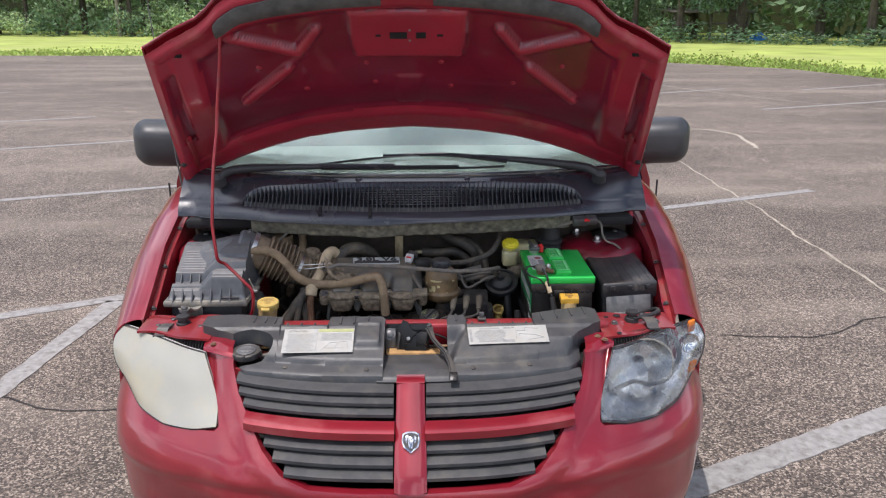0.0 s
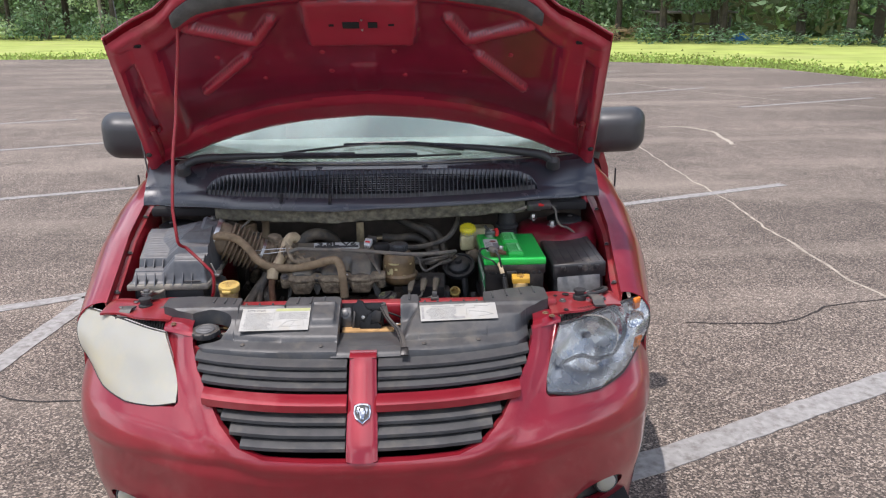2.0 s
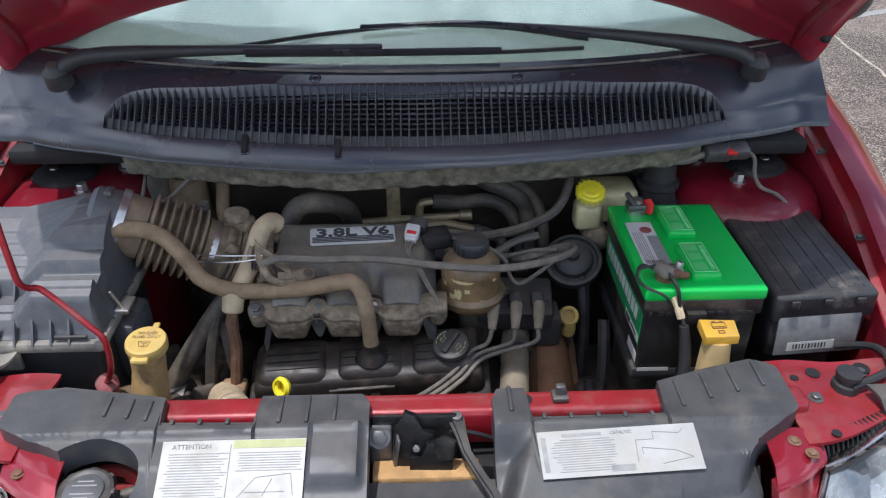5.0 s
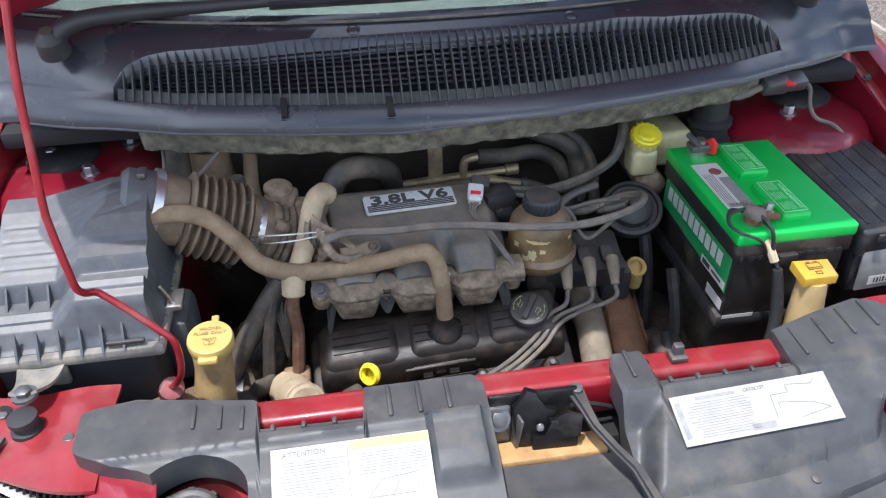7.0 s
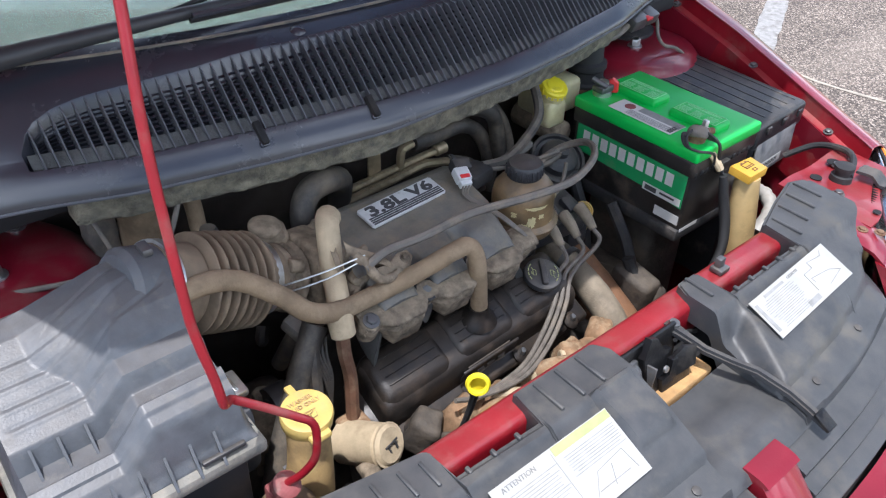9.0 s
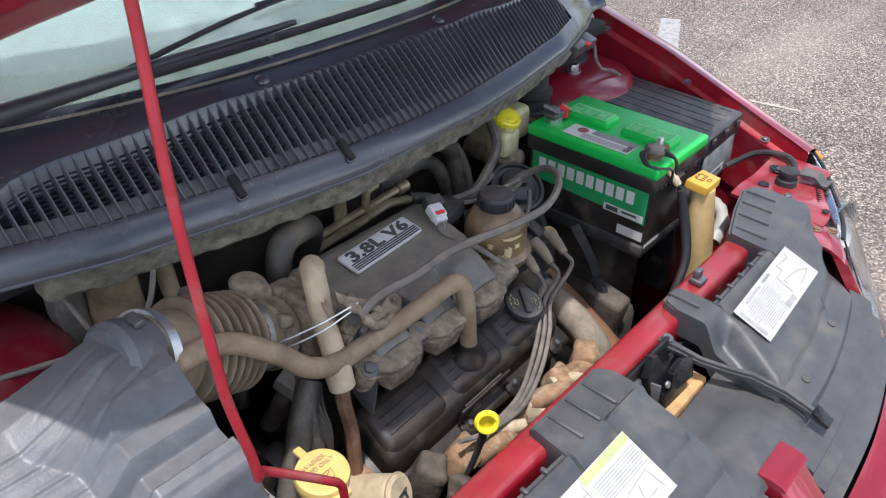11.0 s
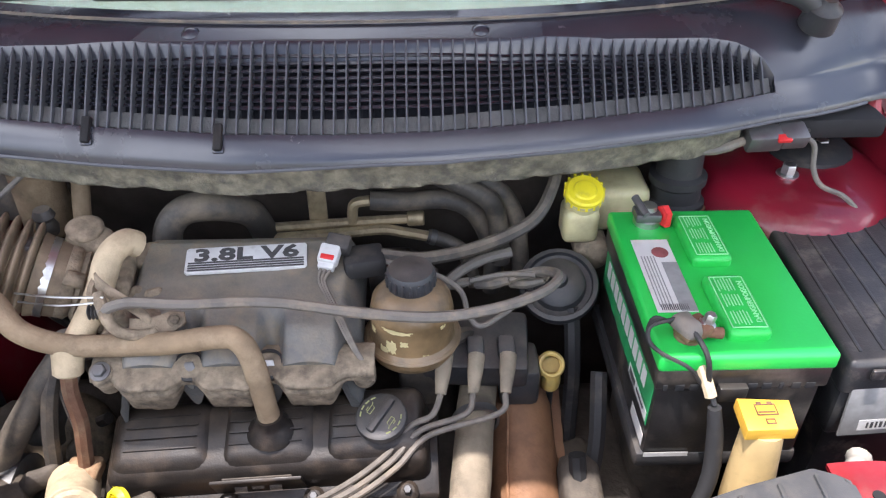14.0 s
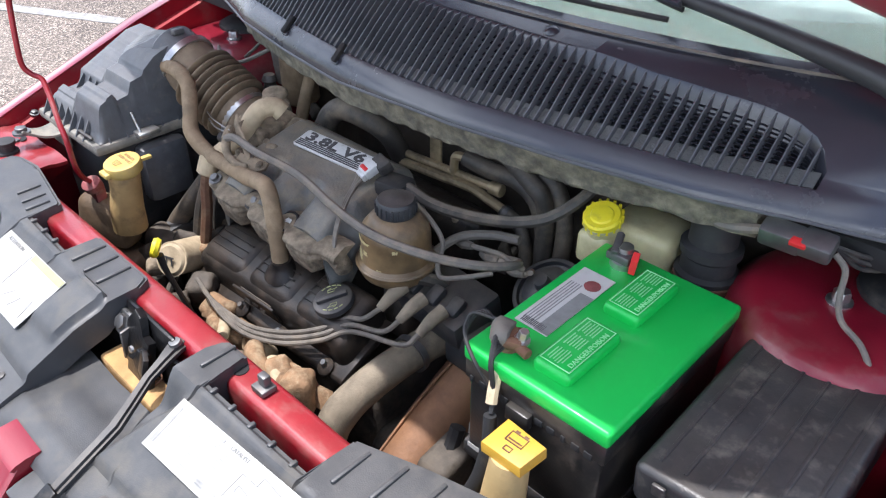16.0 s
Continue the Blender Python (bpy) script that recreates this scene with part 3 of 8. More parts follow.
    return Matrix(((r.x, u.x, n.x, origin[0]), (r.y, u.y, n.y, origin[1]), (r.z, u.z, n.z, origin[2]), (0, 0, 0, 1)))


def lerp(x, xs, ys):
    return float(np.interp(x, xs, ys))


def smooth01(t):
    t = min(1.0, max(0.0, t))
    return t * t * (3 - 2 * t)


def seg_dist(x, y, a, b):
    ax, ay, bx, by = *a, *b
    dx, dy = bx - ax, by - ay
    t = min(1.0, max(0.0, ((x - ax) * dx + (y - ay) * dy) / (dx * dx + dy * dy)))
    return math.hypot(x - ax - t * dx, y - ay - t * dy)

# ---- the minivan ----
van = thing("minivan", (0, 4.0, 0), "dusty dark red minivan with its hood propped open", "minivan")



def body_shape(p):
    """True proportions of the front end: a little narrower, and the nose shallower below the lamps."""
    low = smooth01((0.81 - p.z) / 0.12) * smooth01((2.25 - p.y) / 0.3)
    z = p.z + 0.14 * max(0.0, 0.81 - p.z) * smooth01((2.6 - p.y) / 0.5) - 0.016 * smooth01((p.z - 1.1) / 0.4)
    return Vector((0.006 + p.x * (0.972 - 0.017 * low), p.y, z))


def cowl_shape(p):
    return Vector((0.008 + p.x * 0.982, p.y, p.z))


shaping.append(body_shape)
NOSE_Z = [0.0, 0.16, 0.30, 0.42, 0.50, 0.56, 0.60, 0.66, 0.72, 0.78, 0.83, 0.90]
NOSE_Y = [1.64, 1.60, 1.560, 1.540, 1.530, 1.540, 1.560, 1.612, 1.664, 1.715, 1.752, 1.80]
PLAN_X = [0, 0.2, 0.345, 0.44, 0.535, 0.65, 0.74, 0.80, 0.845, 0.875, 0.89]
PLAN_Y = [0, 0.008, 0.030, 0.058, 0.108, 0.170, 0.235, 0.300, 0.400, 0.550, 0.720]
PLAN = spline([(x, y, 0) for x, y in zip(PLAN_X, PLAN_Y)], 8)
PLAN_LEN = np.concatenate([[0], np.cumsum([(b - a).length for a, b in zip(PLAN, PLAN[1:])])])
# the grille opening, from its top corner down to the middle
EDGE = [(0.452, 0.86), (0.447, 0.80), (0.432, 0.75), (0.402, 0.70), (0.358, 0.64), (0.305, 0.594), (0.24, 0.571), (0.12, 0.566), (0, 0.565)]


def plan_at(s):
    """Half-plan of the nose: x and set-back at the arc length s, measured from the middle line."""
    a = abs(s)
    return math.copysign(lerp(a, PLAN_LEN, [p.x for p in PLAN]), s), lerp(a, PLAN_LEN, [p.y for p in PLAN])


def back_at(x):
    return lerp(abs(x), [p.x for p in PLAN], [p.y for p in PLAN])


def nose(x, z):
    return lerp(z, NOSE_Z, NOSE_Y) + back_at(x)


def edge_dist(x, z):
    return min(seg_dist(abs(x), z, a, b) for a, b in zip(EDGE, EDGE[1:]))


def bumper_point(s, z):
    x, b = plan_at(s)
    crease = 0.558 - 0.045 * smooth01((abs(x) - 0.35) / 0.4)
    y = lerp(z, NOSE_Z, NOSE_Y) + b
    y += 0.009 * smooth01((crease - z) / 0.022) * smooth01((z - 0.33) / 0.1) * smooth01((abs(x) - 0.28) / 0.1)
    y -= 0.013 * (1 - smooth01((edge_dist(x, z) - 0.02) / 0.045))
    x *= 1 - 0.01 * smooth01((0.45 - z) / 0.25)
    return (x, y, z)


HL_IN = [(0.530, 0.815), (0.507, 0.758), (0.488, 0.700), (0.481, 0.668), (0.492, 0.656), (0.550, 0.646), (0.600, 0.640), (0.640, 0.639), (0.682, 0.644), (0.722, 0.654), (0.756, 0.671), (0.788, 0.694), (0.808, 0.716), (0.822, 0.745)]
HEAD_CUT = [(0.534, 0.95), *[(x, z - 0.005) for x, z in HL_IN], (0.832, 0.770), (1.05, 0.775), (1.05, 1.0)]
span = [PLAN_LEN[-1] * k / 70 for k in range(-70, 71)]
solid = sheet(bumper_point, span, [0.03 + 0.0127 * k for k in range(63)], 0.022, (0, 1, 0))
turn_y = Matrix(((1, 0, 0, 0), (0, 0, -1, 3.0), (0, 1, 0, 0), (0, 0, 0, 1)))
hole = prism(EDGE[:-1] + [(-x, z) for x, z in EDGE[::-1]], 0.0, 2.2, turn=turn_y)
cut_r = prism(HEAD_CUT, 0.0, 2.2, turn=turn_y)
cut_l = prism([(-x, z) for x, z in HEAD_CUT[::-1]], 0.0, 2.2, turn=turn_y)
POCKET = [(0.652 + 0.082 * math.cos(a), 0.290 + 0.040 * math.sin(a)) for a in (2 * math.pi * k / 24 for k in range(24))]
pocket_r = prism(POCKET, 0.0, 2.2, turn=turn_y)
pocket_l = prism([(-x, z) for x, z in POCKET[::-1]], 0.0, 2.2, turn=turn_y)
bumper = part("front_bumper", carve(solid, hole, cut_r, cut_l, pocket_r, pocket_l), M["paint"], van, "scuffed dark red bumper cover")
for sx in (-1, 1):
    fy = nose(0.66, 0.290)
    pocket = part("fog_lamp_pocket", sheet(lambda u, v: (sx * (0.652 + 0.080 * u), nose(0.652 + 0.080 * u, 0.29) + 0.045 - 0.020 * u ** 4, 0.290 + 0.046 * v), [k / 8 for k in range(-8, 9)], [k / 6 for k in range(-6, 7)], 0.006, (0, 1, 0)), M["rubber"], bumper, "black fog lamp recess")
    lamp = part("fog_lamp", lathe([(0.036, 0), (0.037, 0.020), (0.033, 0.024), (0, 0.018)], (sx * 0.676, fy + 0.052, 0.290), (0.25 * sx, -1, 0.05), 28), M["gun_grey"], bumper, "round fog lamp")
    part("lens", lathe([(0.032, 0), (0.029, 0.004), (0.020, 0.008), (0, 0.009)], (sx * 0.680, fy + 0.032, 0.291), (0.25 * sx, -1, 0.05), 28), M["hazy"], lamp, "clouded fog lamp lens")

# side tabs of the bumper cover beside the grille, bent back and screwed down
for sx in (-1, 1):
    def tab_point(u, v):
        x = lerp(u, [0, 1], [lerp(v, [0, 2, 4], [0.452, 0.450, 0.462]), lerp(v, [0, 2, 4], [0.522, 0.536, 0.540])])
        y = lerp(v, [0, 1, 2, 3, 4], [nose(x, 0.765) - 0.006, nose(x, 0.79) - 0.006, nose(x, 0.812) - 0.002, nose(x, 0.82) + 0.014, 1.884])
        z = lerp(v, [0, 1, 2, 3, 4], [0.765, 0.796, 0.819, 0.8275, 0.831])
        return (sx * x, y - 0.008 * math.sin(math.pi * u) * (1 - v / 4), z + 0.003 * math.sin(math.pi * u))

    tab = sheet(tab_point, [k / 10 for k in range(11)], [1.75 + 0.15 * k for k in range(16)], -0.005)
    part("bumper_tab", tab, M["paint"], bumper, "", True, 60)
    for dx, dy in ((0.0, 0.0), (0.014, -0.022)):
        part("screw", bolt((sx * (0.496 + dx), 1.862 + dy, 0.832), 0.006, 0.004), M["hose_rust"], bumper)

# grille: red middle bar, red crossbar, dark slats
grille = part("grille_bar", sheet(lambda u, z: (0.002 + u * (0.0385 - 0.004 * smooth01((z - 0.62) / 0.15)), lerp(z, NOSE_Z, NOSE_Y) - 0.022 + 0.010 * abs(u) ** 4, z),
              [-1, -0.97, -0.9, -0.6, 0, 0.6, 0.9, 0.97, 1], [0.569 + 0.217 * k / 22 for k in range(23)], 0.03, (0, 1, 0)), M["paint"], van, "red upright grille bar")
cap_top = sheet(lambda u, v: (0.002 + u * 0.0345, 1.698 + 0.035 * v, 0.786 + 0.006 * smooth01(v * 3)), [-1, -0.9, 0, 0.9, 1], [0, 0.2, 0.5, 1], -0.006)
part("bar_top", cap_top, M["paint"], grille)


def edge_x(z):
    """Half-width of the grille opening at a height."""
    pts = EDGE[::-1]
    return lerp(z, [p[1] for p in pts], [p[0] for p in pts])


def blade(z, x0, x1, tall, deep, set_back=0.0, tilt=0.006):
    """A grille blade from x0 to x1 that follows the nose."""
    xs = [x0 + (x1 - x0) * k / 16 for k in range(17)]
    ring = [(-deep * 0.1, tall * 0.5), (-deep * 0.5, tall * 0.30), (-deep * 0.5, -tall * 0.42), (-deep * 0.35, -tall * 0.5), (deep * 0.5, -tall * 0.35), (deep * 0.5, tall * 0.5)]
    bm = bmesh.new()
    rings = []
    for x in xs:
        y = nose(x, z) + set_back
        zz = z + 0.012 * (abs(x) / 0.44) ** 2
        rings.append([bm.verts.new((x, y + a + 0.0, zz + b + tilt * a / deep)) for a, b in ring])
    for a, b in zip(rings, rings[1:]):
        for k in range(len(ring)):
            bm.faces.new((a[k], a[(k + 1) % 6], b[(k + 1) % 6], b[k]))
    bm.faces.new(rings[0])
    bm.faces.new(rings[-1])
    return bm


for sx in (-1, 1):
    inner = 0.040
    for z in (0.763, 0.741, 0.719):
        part("grille_slat", blade(z, sx * inner, sx * (edge_x(z + 0.008) - 0.004), 0.0125, 0.035, 0.002), M["plastic_grey"], grille, "", True, 30)
    for z in (0.652, 0.626, 0.600):
        part("grille_slat", blade(z - 0.004, sx * inner, sx * (edge_x(z) - 0.012), 0.0135, 0.035, 0.006), M["plastic_grey"], grille, "", True, 30)
    bar = blade(0.686, sx * (inner - 0.003), sx * (edge_x(0.69) + 0.012), 0.030, 0.040, -0.012)
    part("crossbar", bar, M["paint"], grille, "red horizontal grille bar")
# A near-black sheet stands in for the shaded depth behind the grille.
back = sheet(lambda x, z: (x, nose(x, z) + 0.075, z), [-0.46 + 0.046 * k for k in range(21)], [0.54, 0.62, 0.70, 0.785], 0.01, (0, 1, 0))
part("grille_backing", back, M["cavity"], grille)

# shield-shaped badge, plain metal wedges in a bright rim
shield = [(-0.021, 0.021), (-0.010, 0.025), (0, 0.027), (0.010, 0.025), (0.021, 0.021), (0.022, 0.0), (0.018, -0.014), (0.0, -0.029), (-0.018, -0.014), (-0.022, 0.0)]
bz = 0.672
bm_ = face_frame((0.003, lerp(bz, NOSE_Z, NOSE_Y) - 0.024, bz), (1, 0, 0), (0, 0.62, 0.78))
badge = part("badge", prism(shield, 0, 0.006, 0.002, bm_), M["chrome"], grille, "chrome shield badge")
part("badge_field", prism([(x * 0.82, y * 0.82) for x, y in shield], 0.006, 0.0075, 0, bm_), M["print"], badge)
wedge = merge(prism([(-0.004, -0.017), (0.004, -0.017), (0.008, 0.004), (0.004, 0.012), (-0.004, 0.012), (-0.008, 0.004)], 0.0075, 0.011, 0.002, bm_),
              prism([(0.009, -0.006), (0.014, 0.004), (0.013, 0.014), (0.006, 0.017), (0.009, 0.010), (0.010, 0.003)], 0.0075, 0.010, 0.001, bm_),
              prism([(-0.009, -0.006), (-0.010, 0.003), (-0.009, 0.010), (-0.006, 0.017), (-0.013, 0.014), (-0.014, 0.004)], 0.0075, 0.010, 0.001, bm_))
part("badge_relief", wedge, M["chrome"], badge)


# headlights
def headlight_patch(u, v, out=0.0):
    """u runs from the inner to the outer edge, v from the bottom to the top."""
    top = [(0.530, 0.815), (0.594, 0.822), (0.655, 0.828), (0.730, 0.833), (0.803, 0.832)]
    low = [(0.486, 0.664), (0.556, 0.645), (0.640, 0.640), (0.722, 0.654), (0.786, 0.692)]
    inn = [(0.486, 0.664), (0.491, 0.702), (0.508, 0.760), (0.530, 0.815)]
    outr = [(0.786, 0.692), (0.815, 0.732), (0.820, 0.784), (0.803, 0.832)]

    def along(c, t):
        n = len(c) - 1
        p = spline([(x, z, 0) for x, z in c], 8)
        q = t * (len(p) - 1)
        i = min(int(q), len(p) - 2)
        return p[i].lerp(p[i + 1], q - i)

    a, b = along(low, u), along(top, u)
    c, d = along(inn, v), along(outr, v)
    bl = (1 - u) * (1 - v) * along(low, 0) + u * (1 - v) * along(low, 1) + (1 - u) * v * along(top, 0) + u * v * along(top, 1)
    p = (1 - v) * a + v * b + (1 - u) * c + u * d - bl
    x, z = p.x, p.y
    low_y, top_y = lerp(u, [0, 0.25, 0.5, 0.75, 1], [1.690, 1.718, 1.758, 1.822, 1.900]), 1.822 + 0.155 * u ** 1.15
    y = low_y + (top_y - low_y) * v - 0.022 * math.sin(math.pi * min(1, max(0, u))) * math.sin(math.pi * (0.15 + 0.7 * v))
    return x, y - out, z


us = [k / 20 for k in range(21)]
for sx, state in ((-1, "hazy"), (1, "clear")):
    def lens_point(u, v, d=0.0):
        x, y, z = headlight_patch(u, v, d)
        return (sx * x, y, z)

    bowl = sheet(lambda u, v: (sx * (0.645 + (headlight_patch(u, v)[0] - 0.645) * 1.0), headlight_patch(u, v)[1] + 0.010 + 0.085 * math.sin(math.pi * u) ** 0.6 * math.sin(math.pi * v) ** 0.6, headlight_patch(u, v)[2]), us, us, 0.004, (0, 1, 0))
    lamp = part("headlight", bowl, M["reflector"] if state == "clear" else M["white"], van, "headlight with a clouded yellowed lens" if state == "hazy" else "clear headlight with chrome reflector")
    part("lens", sheet(lambda u, v: lens_point(u, v, 0.0), us, us, 0.004, (0, 1, 0)), M["hazy"] if state == "hazy" else M["lens"], lamp, "milky clouded lens" if state == "hazy" else "clear lens")
    rim_pts = [lens_point(u, 0) for u in us] + [lens_point(1, v) for v in us[1:]] + [lens_point(u, 1) for u in us[-2::-1]]
    part("lens_gasket", tube([Vector(p) + Vector((0, 0.003, -0.002)) for p in rim_pts], 0.0035, 6, 1), M["rubber"], lamp)
    if state == "clear":
        c0 = Vector((sx * 0.628, headlight_patch(0.5, 0.6)[1] + 0.090, 0.742))
        part("reflector_bowl", lathe([(0.012, 0), (0.050, 0.014), (0.070, 0.036), (0.080, 0.062), (0.076, 0.062), (0.064, 0.034), (0.044, 0.014), (0.0, 0.008)], c0, (-0.05, -1, 0.12)), M["reflector"], lamp)
        part("bulb", lathe([(0.009, 0), (0.010, 0.02), (0.007, 0.03), (0.0, 0.034)], c0, (-0.05, -1, 0.12)), M["steel_dull"], lamp)
        shroud = tube([lens_point(0.62, 0.96, -0.018), lens_point(0.70, 0.8, -0.024), lens_point(0.72, 0.55, -0.026), lens_point(0.62, 0.36, -0.03), lens_point(0.46, 0.38, -0.035), lens_point(0.32, 0.46, -0.035), lens_point(0.16, 0.40, -0.035)], 0.0065, 8, 6)
        part("shroud", shroud, M["print"], lamp)
        for v0 in (0.90, 0.28):
            a = lens_point(0.90, v0, -0.012)
            part("side_reflector", rbox(a, (0.030, 0.010, 0.036), 0.004, (0, 0, sx * 40)), M["orange"], lamp, "amber side reflector")
        sig = lens_point(0.80, 0.68, -0.03)
        part("signal_bowl", lathe([(0.008, 0), (0.026, 0.012), (0.030, 0.03), (0.027, 0.03), (0.0, 0.008)], (sig[0], sig[1] + 0.02, sig[2]), (0.4 * sx, -1, 0.1)), M["chrome"], lamp)

# fenders
FX = [1.95, 2.10, 2.30, 2.50, 2.70, 3.00]
RIM_X = [0.738, 0.755, 0.780, 0.790, 0.792, 0.790]
RIM_Z = [0.845, 0.893, 0.955, 1.010, 1.054, 1.084]


def fender_point(sx, t, y):
    """t runs from the inner edge by the hood gap over the crest and down the side."""
    xi = lerp(y, FX, RIM_X)
    zi = lerp(y, FX, RIM_Z)
    xo = lerp(y, FX, [0.822, 0.868, 0.925, 0.958, 0.970, 0.976])
    zo = lerp(y, FX, [0.775, 0.74, 0.70, 0.70, 0.70, 0.70])
    if t <= 1:
        a = t * math.pi / 2
        p = 0.92
        x = xi + (xo - xi) * (math.sin(a) ** p)
        z = zo + (zi - zo) * (math.cos(a) ** p)
    else:
        k = t - 1
        arch = math.hypot(y - 2.62, 0.0)
        low = 0.30 + math.sqrt(max(0.0, 0.37 ** 2 - arch ** 2)) if arch < 0.37 else 0.26
        low = min(low, zo - 0.03)
        z = zo + (low - zo) * k
        x = xo + 0.012 * math.sin(math.pi * k)
    return (sx * x, y, z)


ts = [k / 10 for k in range(11)] + [1.15, 1.35, 1.6, 1.8, 1.95, 2.0]
ys = [1.965, 1.978, 1.995, 2.02] + [2.06 + 0.04 * k for k in range(25)]
for sx in (-1, 1):
    f = sheet(lambda t, y: fender_point(sx, t, y), ts, ys, 0.006, (-sx, 0, 0))
    fender = part("fender", f, M["paint"], van, "dark red front fender")
    # folded inner flange that the hood closes on
    fl = sheet(lambda u, y: (sx * (lerp(y, FX, RIM_X) - [0.0, 0.004, 0.006, 0.020, 0.022][int(u)]),
                             y, lerp(y, FX, RIM_Z) - [0.001, 0.004, 0.030, 0.034, 0.17][int(u)]), [0, 1, 2, 3, 4], ys[:-2], 0.003, (sx, 0, 0))
    part("fender_flange", fl, M["paint_bay"], fender, "", True, 30)
    for y in (2.05, 2.24, 2.45):
        z = lerp(y, FX, RIM_Z)
        part("fender_bolt", bolt((sx * (lerp(y, FX, RIM_X) - 0.013), y, z - 0.030), 0.006, 0.006, (-0.3 * sx, 0, 1)), M["steel_dull"], fender)
    well = tube([(sx * 0.86, 2.62 + 0.35 * math.cos(a), 0.32 + 0.35 * math.sin(a)) for a in (math.pi * k / 12 for k in range(13))], 0.05, 8, 2)
    part("wheel_arch_liner", well, M["rubber"], fender)

# wheels
rim_prof = [(0.0, 0.02), (0.05, 0.035), (0.10, 0.03), (0.17, 0.045), (0.195, 0.06), (0.20, 0.02), (0.20, -0.14), (0.0, -0.14)]
tyre_prof = [(0.198, 0.055), (0.23, 0.075), (0.29, 0.078), (0.325, 0.06), (0.333, 0.03), (0.333, -0.10), (0.325, -0.13), (0.29, -0.15), (0.23, -0.148), (0.198, -0.13)]
for y in (2.62, 5.65):
    for sx in (-1, 1):
        tyre = part("wheel", lathe(tyre_prof, (sx * 0.83, y, 0.333), (sx, 0, 0), 40), M["tyre"], van, "black tyre on a silver wheel")
        part("rim", lathe(rim_prof, (sx * 0.83, y, 0.333), (sx, 0, 0), 32), M["steel_dull"], tyre)

# body behind the fenders: sides, pillars, roof, glass
SIDE = [(0.955, 0.25), (0.985, 0.45), (0.990, 0.70), (0.965, 1.00), (0.93, 1.10)]
for sx in (-1, 1):
    side = sheet(lambda k, y: (sx * (lerp(k, [0, 1, 2, 3, 4], [p[0] for p in SIDE]) - 0.05 * smooth01((y - 5.6) / 0.8) - 0.012 * smooth01((3.2 - y) / 0.3)), y, lerp(k, [0, 1, 2, 3, 4], [p[1] for p in SIDE])),
                 [0, 0.5, 1, 1.5, 2, 2.5, 3, 3.5, 4], [3.005 + 0.2 * k for k in range(17)], 0.03, (-sx, 0, 0))
    body_side = part("body_side", side, M["paint"], van, "dark red body side with doors")
    for y in (3.02, 4.05, 5.25):
        part("door_seam", rbox((sx * 0.992, y, 0.72), (0.006, 0.008, 0.55), 0.001), M["rubber"], body_side)
    for y in (3.85, 4.2):
        part("door_handle", rbox((sx * 0.985, y, 0.95), (0.03, 0.14, 0.035), 0.01), M["paint"], body_side)
    win = sheet(lambda u, v: (sx * lerp(v, [0, 1], [0.925, 0.72]), lerp(u, [0, 1], [lerp(v, [0, 1], [3.0, 3.62]), 6.15]), lerp(v, [0, 1], [1.10, 1.63])), [k / 12 for k in range(13)], [0, 0.25, 0.5, 0.75, 1], 0.006, (-sx, 0, 0))
    part("side_window", win, M["glass"], body_side, "tinted side glass")
    for y0, y1, w in ((2.66, 3.56, 0.022), (4.10, 4.22, 0.05), (5.2, 5.28, 0.05), (6.2, 6.16, 0.07)):
        foot = 0.925 if y0 > 2.7 else 0.785
        pil = tube([(sx * foot, y0 if y0 > 2.7 else 2.72, 1.09), (sx * (foot + 0.70) / 2, (y0 + y1) / 2, 1.40), (sx * 0.700, y1, 1.655)], w, 8, 4)
        part("pillar", pil, M["paint"], body_side)


def roof_point(x, y):
    return (x, y, 1.74 - 0.09 * (abs(x) / 0.74) ** 3 - 0.06 * smooth01((3.75 - y) / 0.4) - 0.03 * smooth01((y - 5.8) / 0.5))


part("roof", sheet(roof_point, [-0.74 + 0.074 * k for k in range(21)], [3.50 + 0.14 * k for k in range(20)], -0.03), M["paint"], van, "dark red roof")
rear = sheet(lambda x, z: (x * (1 - 0.12 * smooth01((z - 1.0) / 0.7)), 6.30 - 0.15 * smooth01((z - 1.0) / 0.7), z), [-0.94 + 0.094 * k for k in range(21)], [0.3 + 0.14 * k for k in range(11)], 0.03, (0, -1, 0))
part("tailgate", rear, M["paint"], van)
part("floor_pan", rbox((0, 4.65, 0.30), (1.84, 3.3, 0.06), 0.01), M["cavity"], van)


def shield_point(u, v):
    """Windshield: u across (-1 to 1), v from the cowl to the roof."""
    x0, x1 = 0.755, 0.675
    y0 = 2.440 + 0.170 * abs(u) ** 2.2
    y1 = 3.505 + 0.10 * abs(u) ** 2.2
    z0, z1 = 1.125 + 0.012 * abs(u) ** 2, 1.685 - 0.03 * abs(u) ** 2
    y = y0 + (y1 - y0) * v
    return (u * (x0 + (x1 - x0) * v), y, z0 + (z1 - z0) * v + 0.03 * math.sin(math.pi * v))


glass = part("windshield", sheet(shield_point, [k / 14 for k in range(-14, 15)], [k / 14 for k in range(15)], -0.005), M["glass"], van, "green-tinted windshield reflecting clouds")
glass.visible_shadow = False

# dashboard seen through the windshield
dash = part("dashboard", sheet(lambda u, v: (u * 0.80, 2.50 + 0.16 * abs(u) ** 2 + 0.92 * v, 1.085 - 0.03 * abs(u) ** 2 + 0.035 * math.sin(math.pi * min(1, v * 1.1)) - 0.25 * smooth01((v - 0.9) / 0.1)), [k / 12 for k in range(-12, 13)], [k / 12 for k in range(13)], -0.02), M["dash"], van, "pale grey dashboard under the windshield")

# door mirrors
for sx in (-1, 1):
    house = rbox((0, -0.05, 0), (0.225, 0.135, 0.172), 0.056, (0, 0, 0), (1, 1), 5)
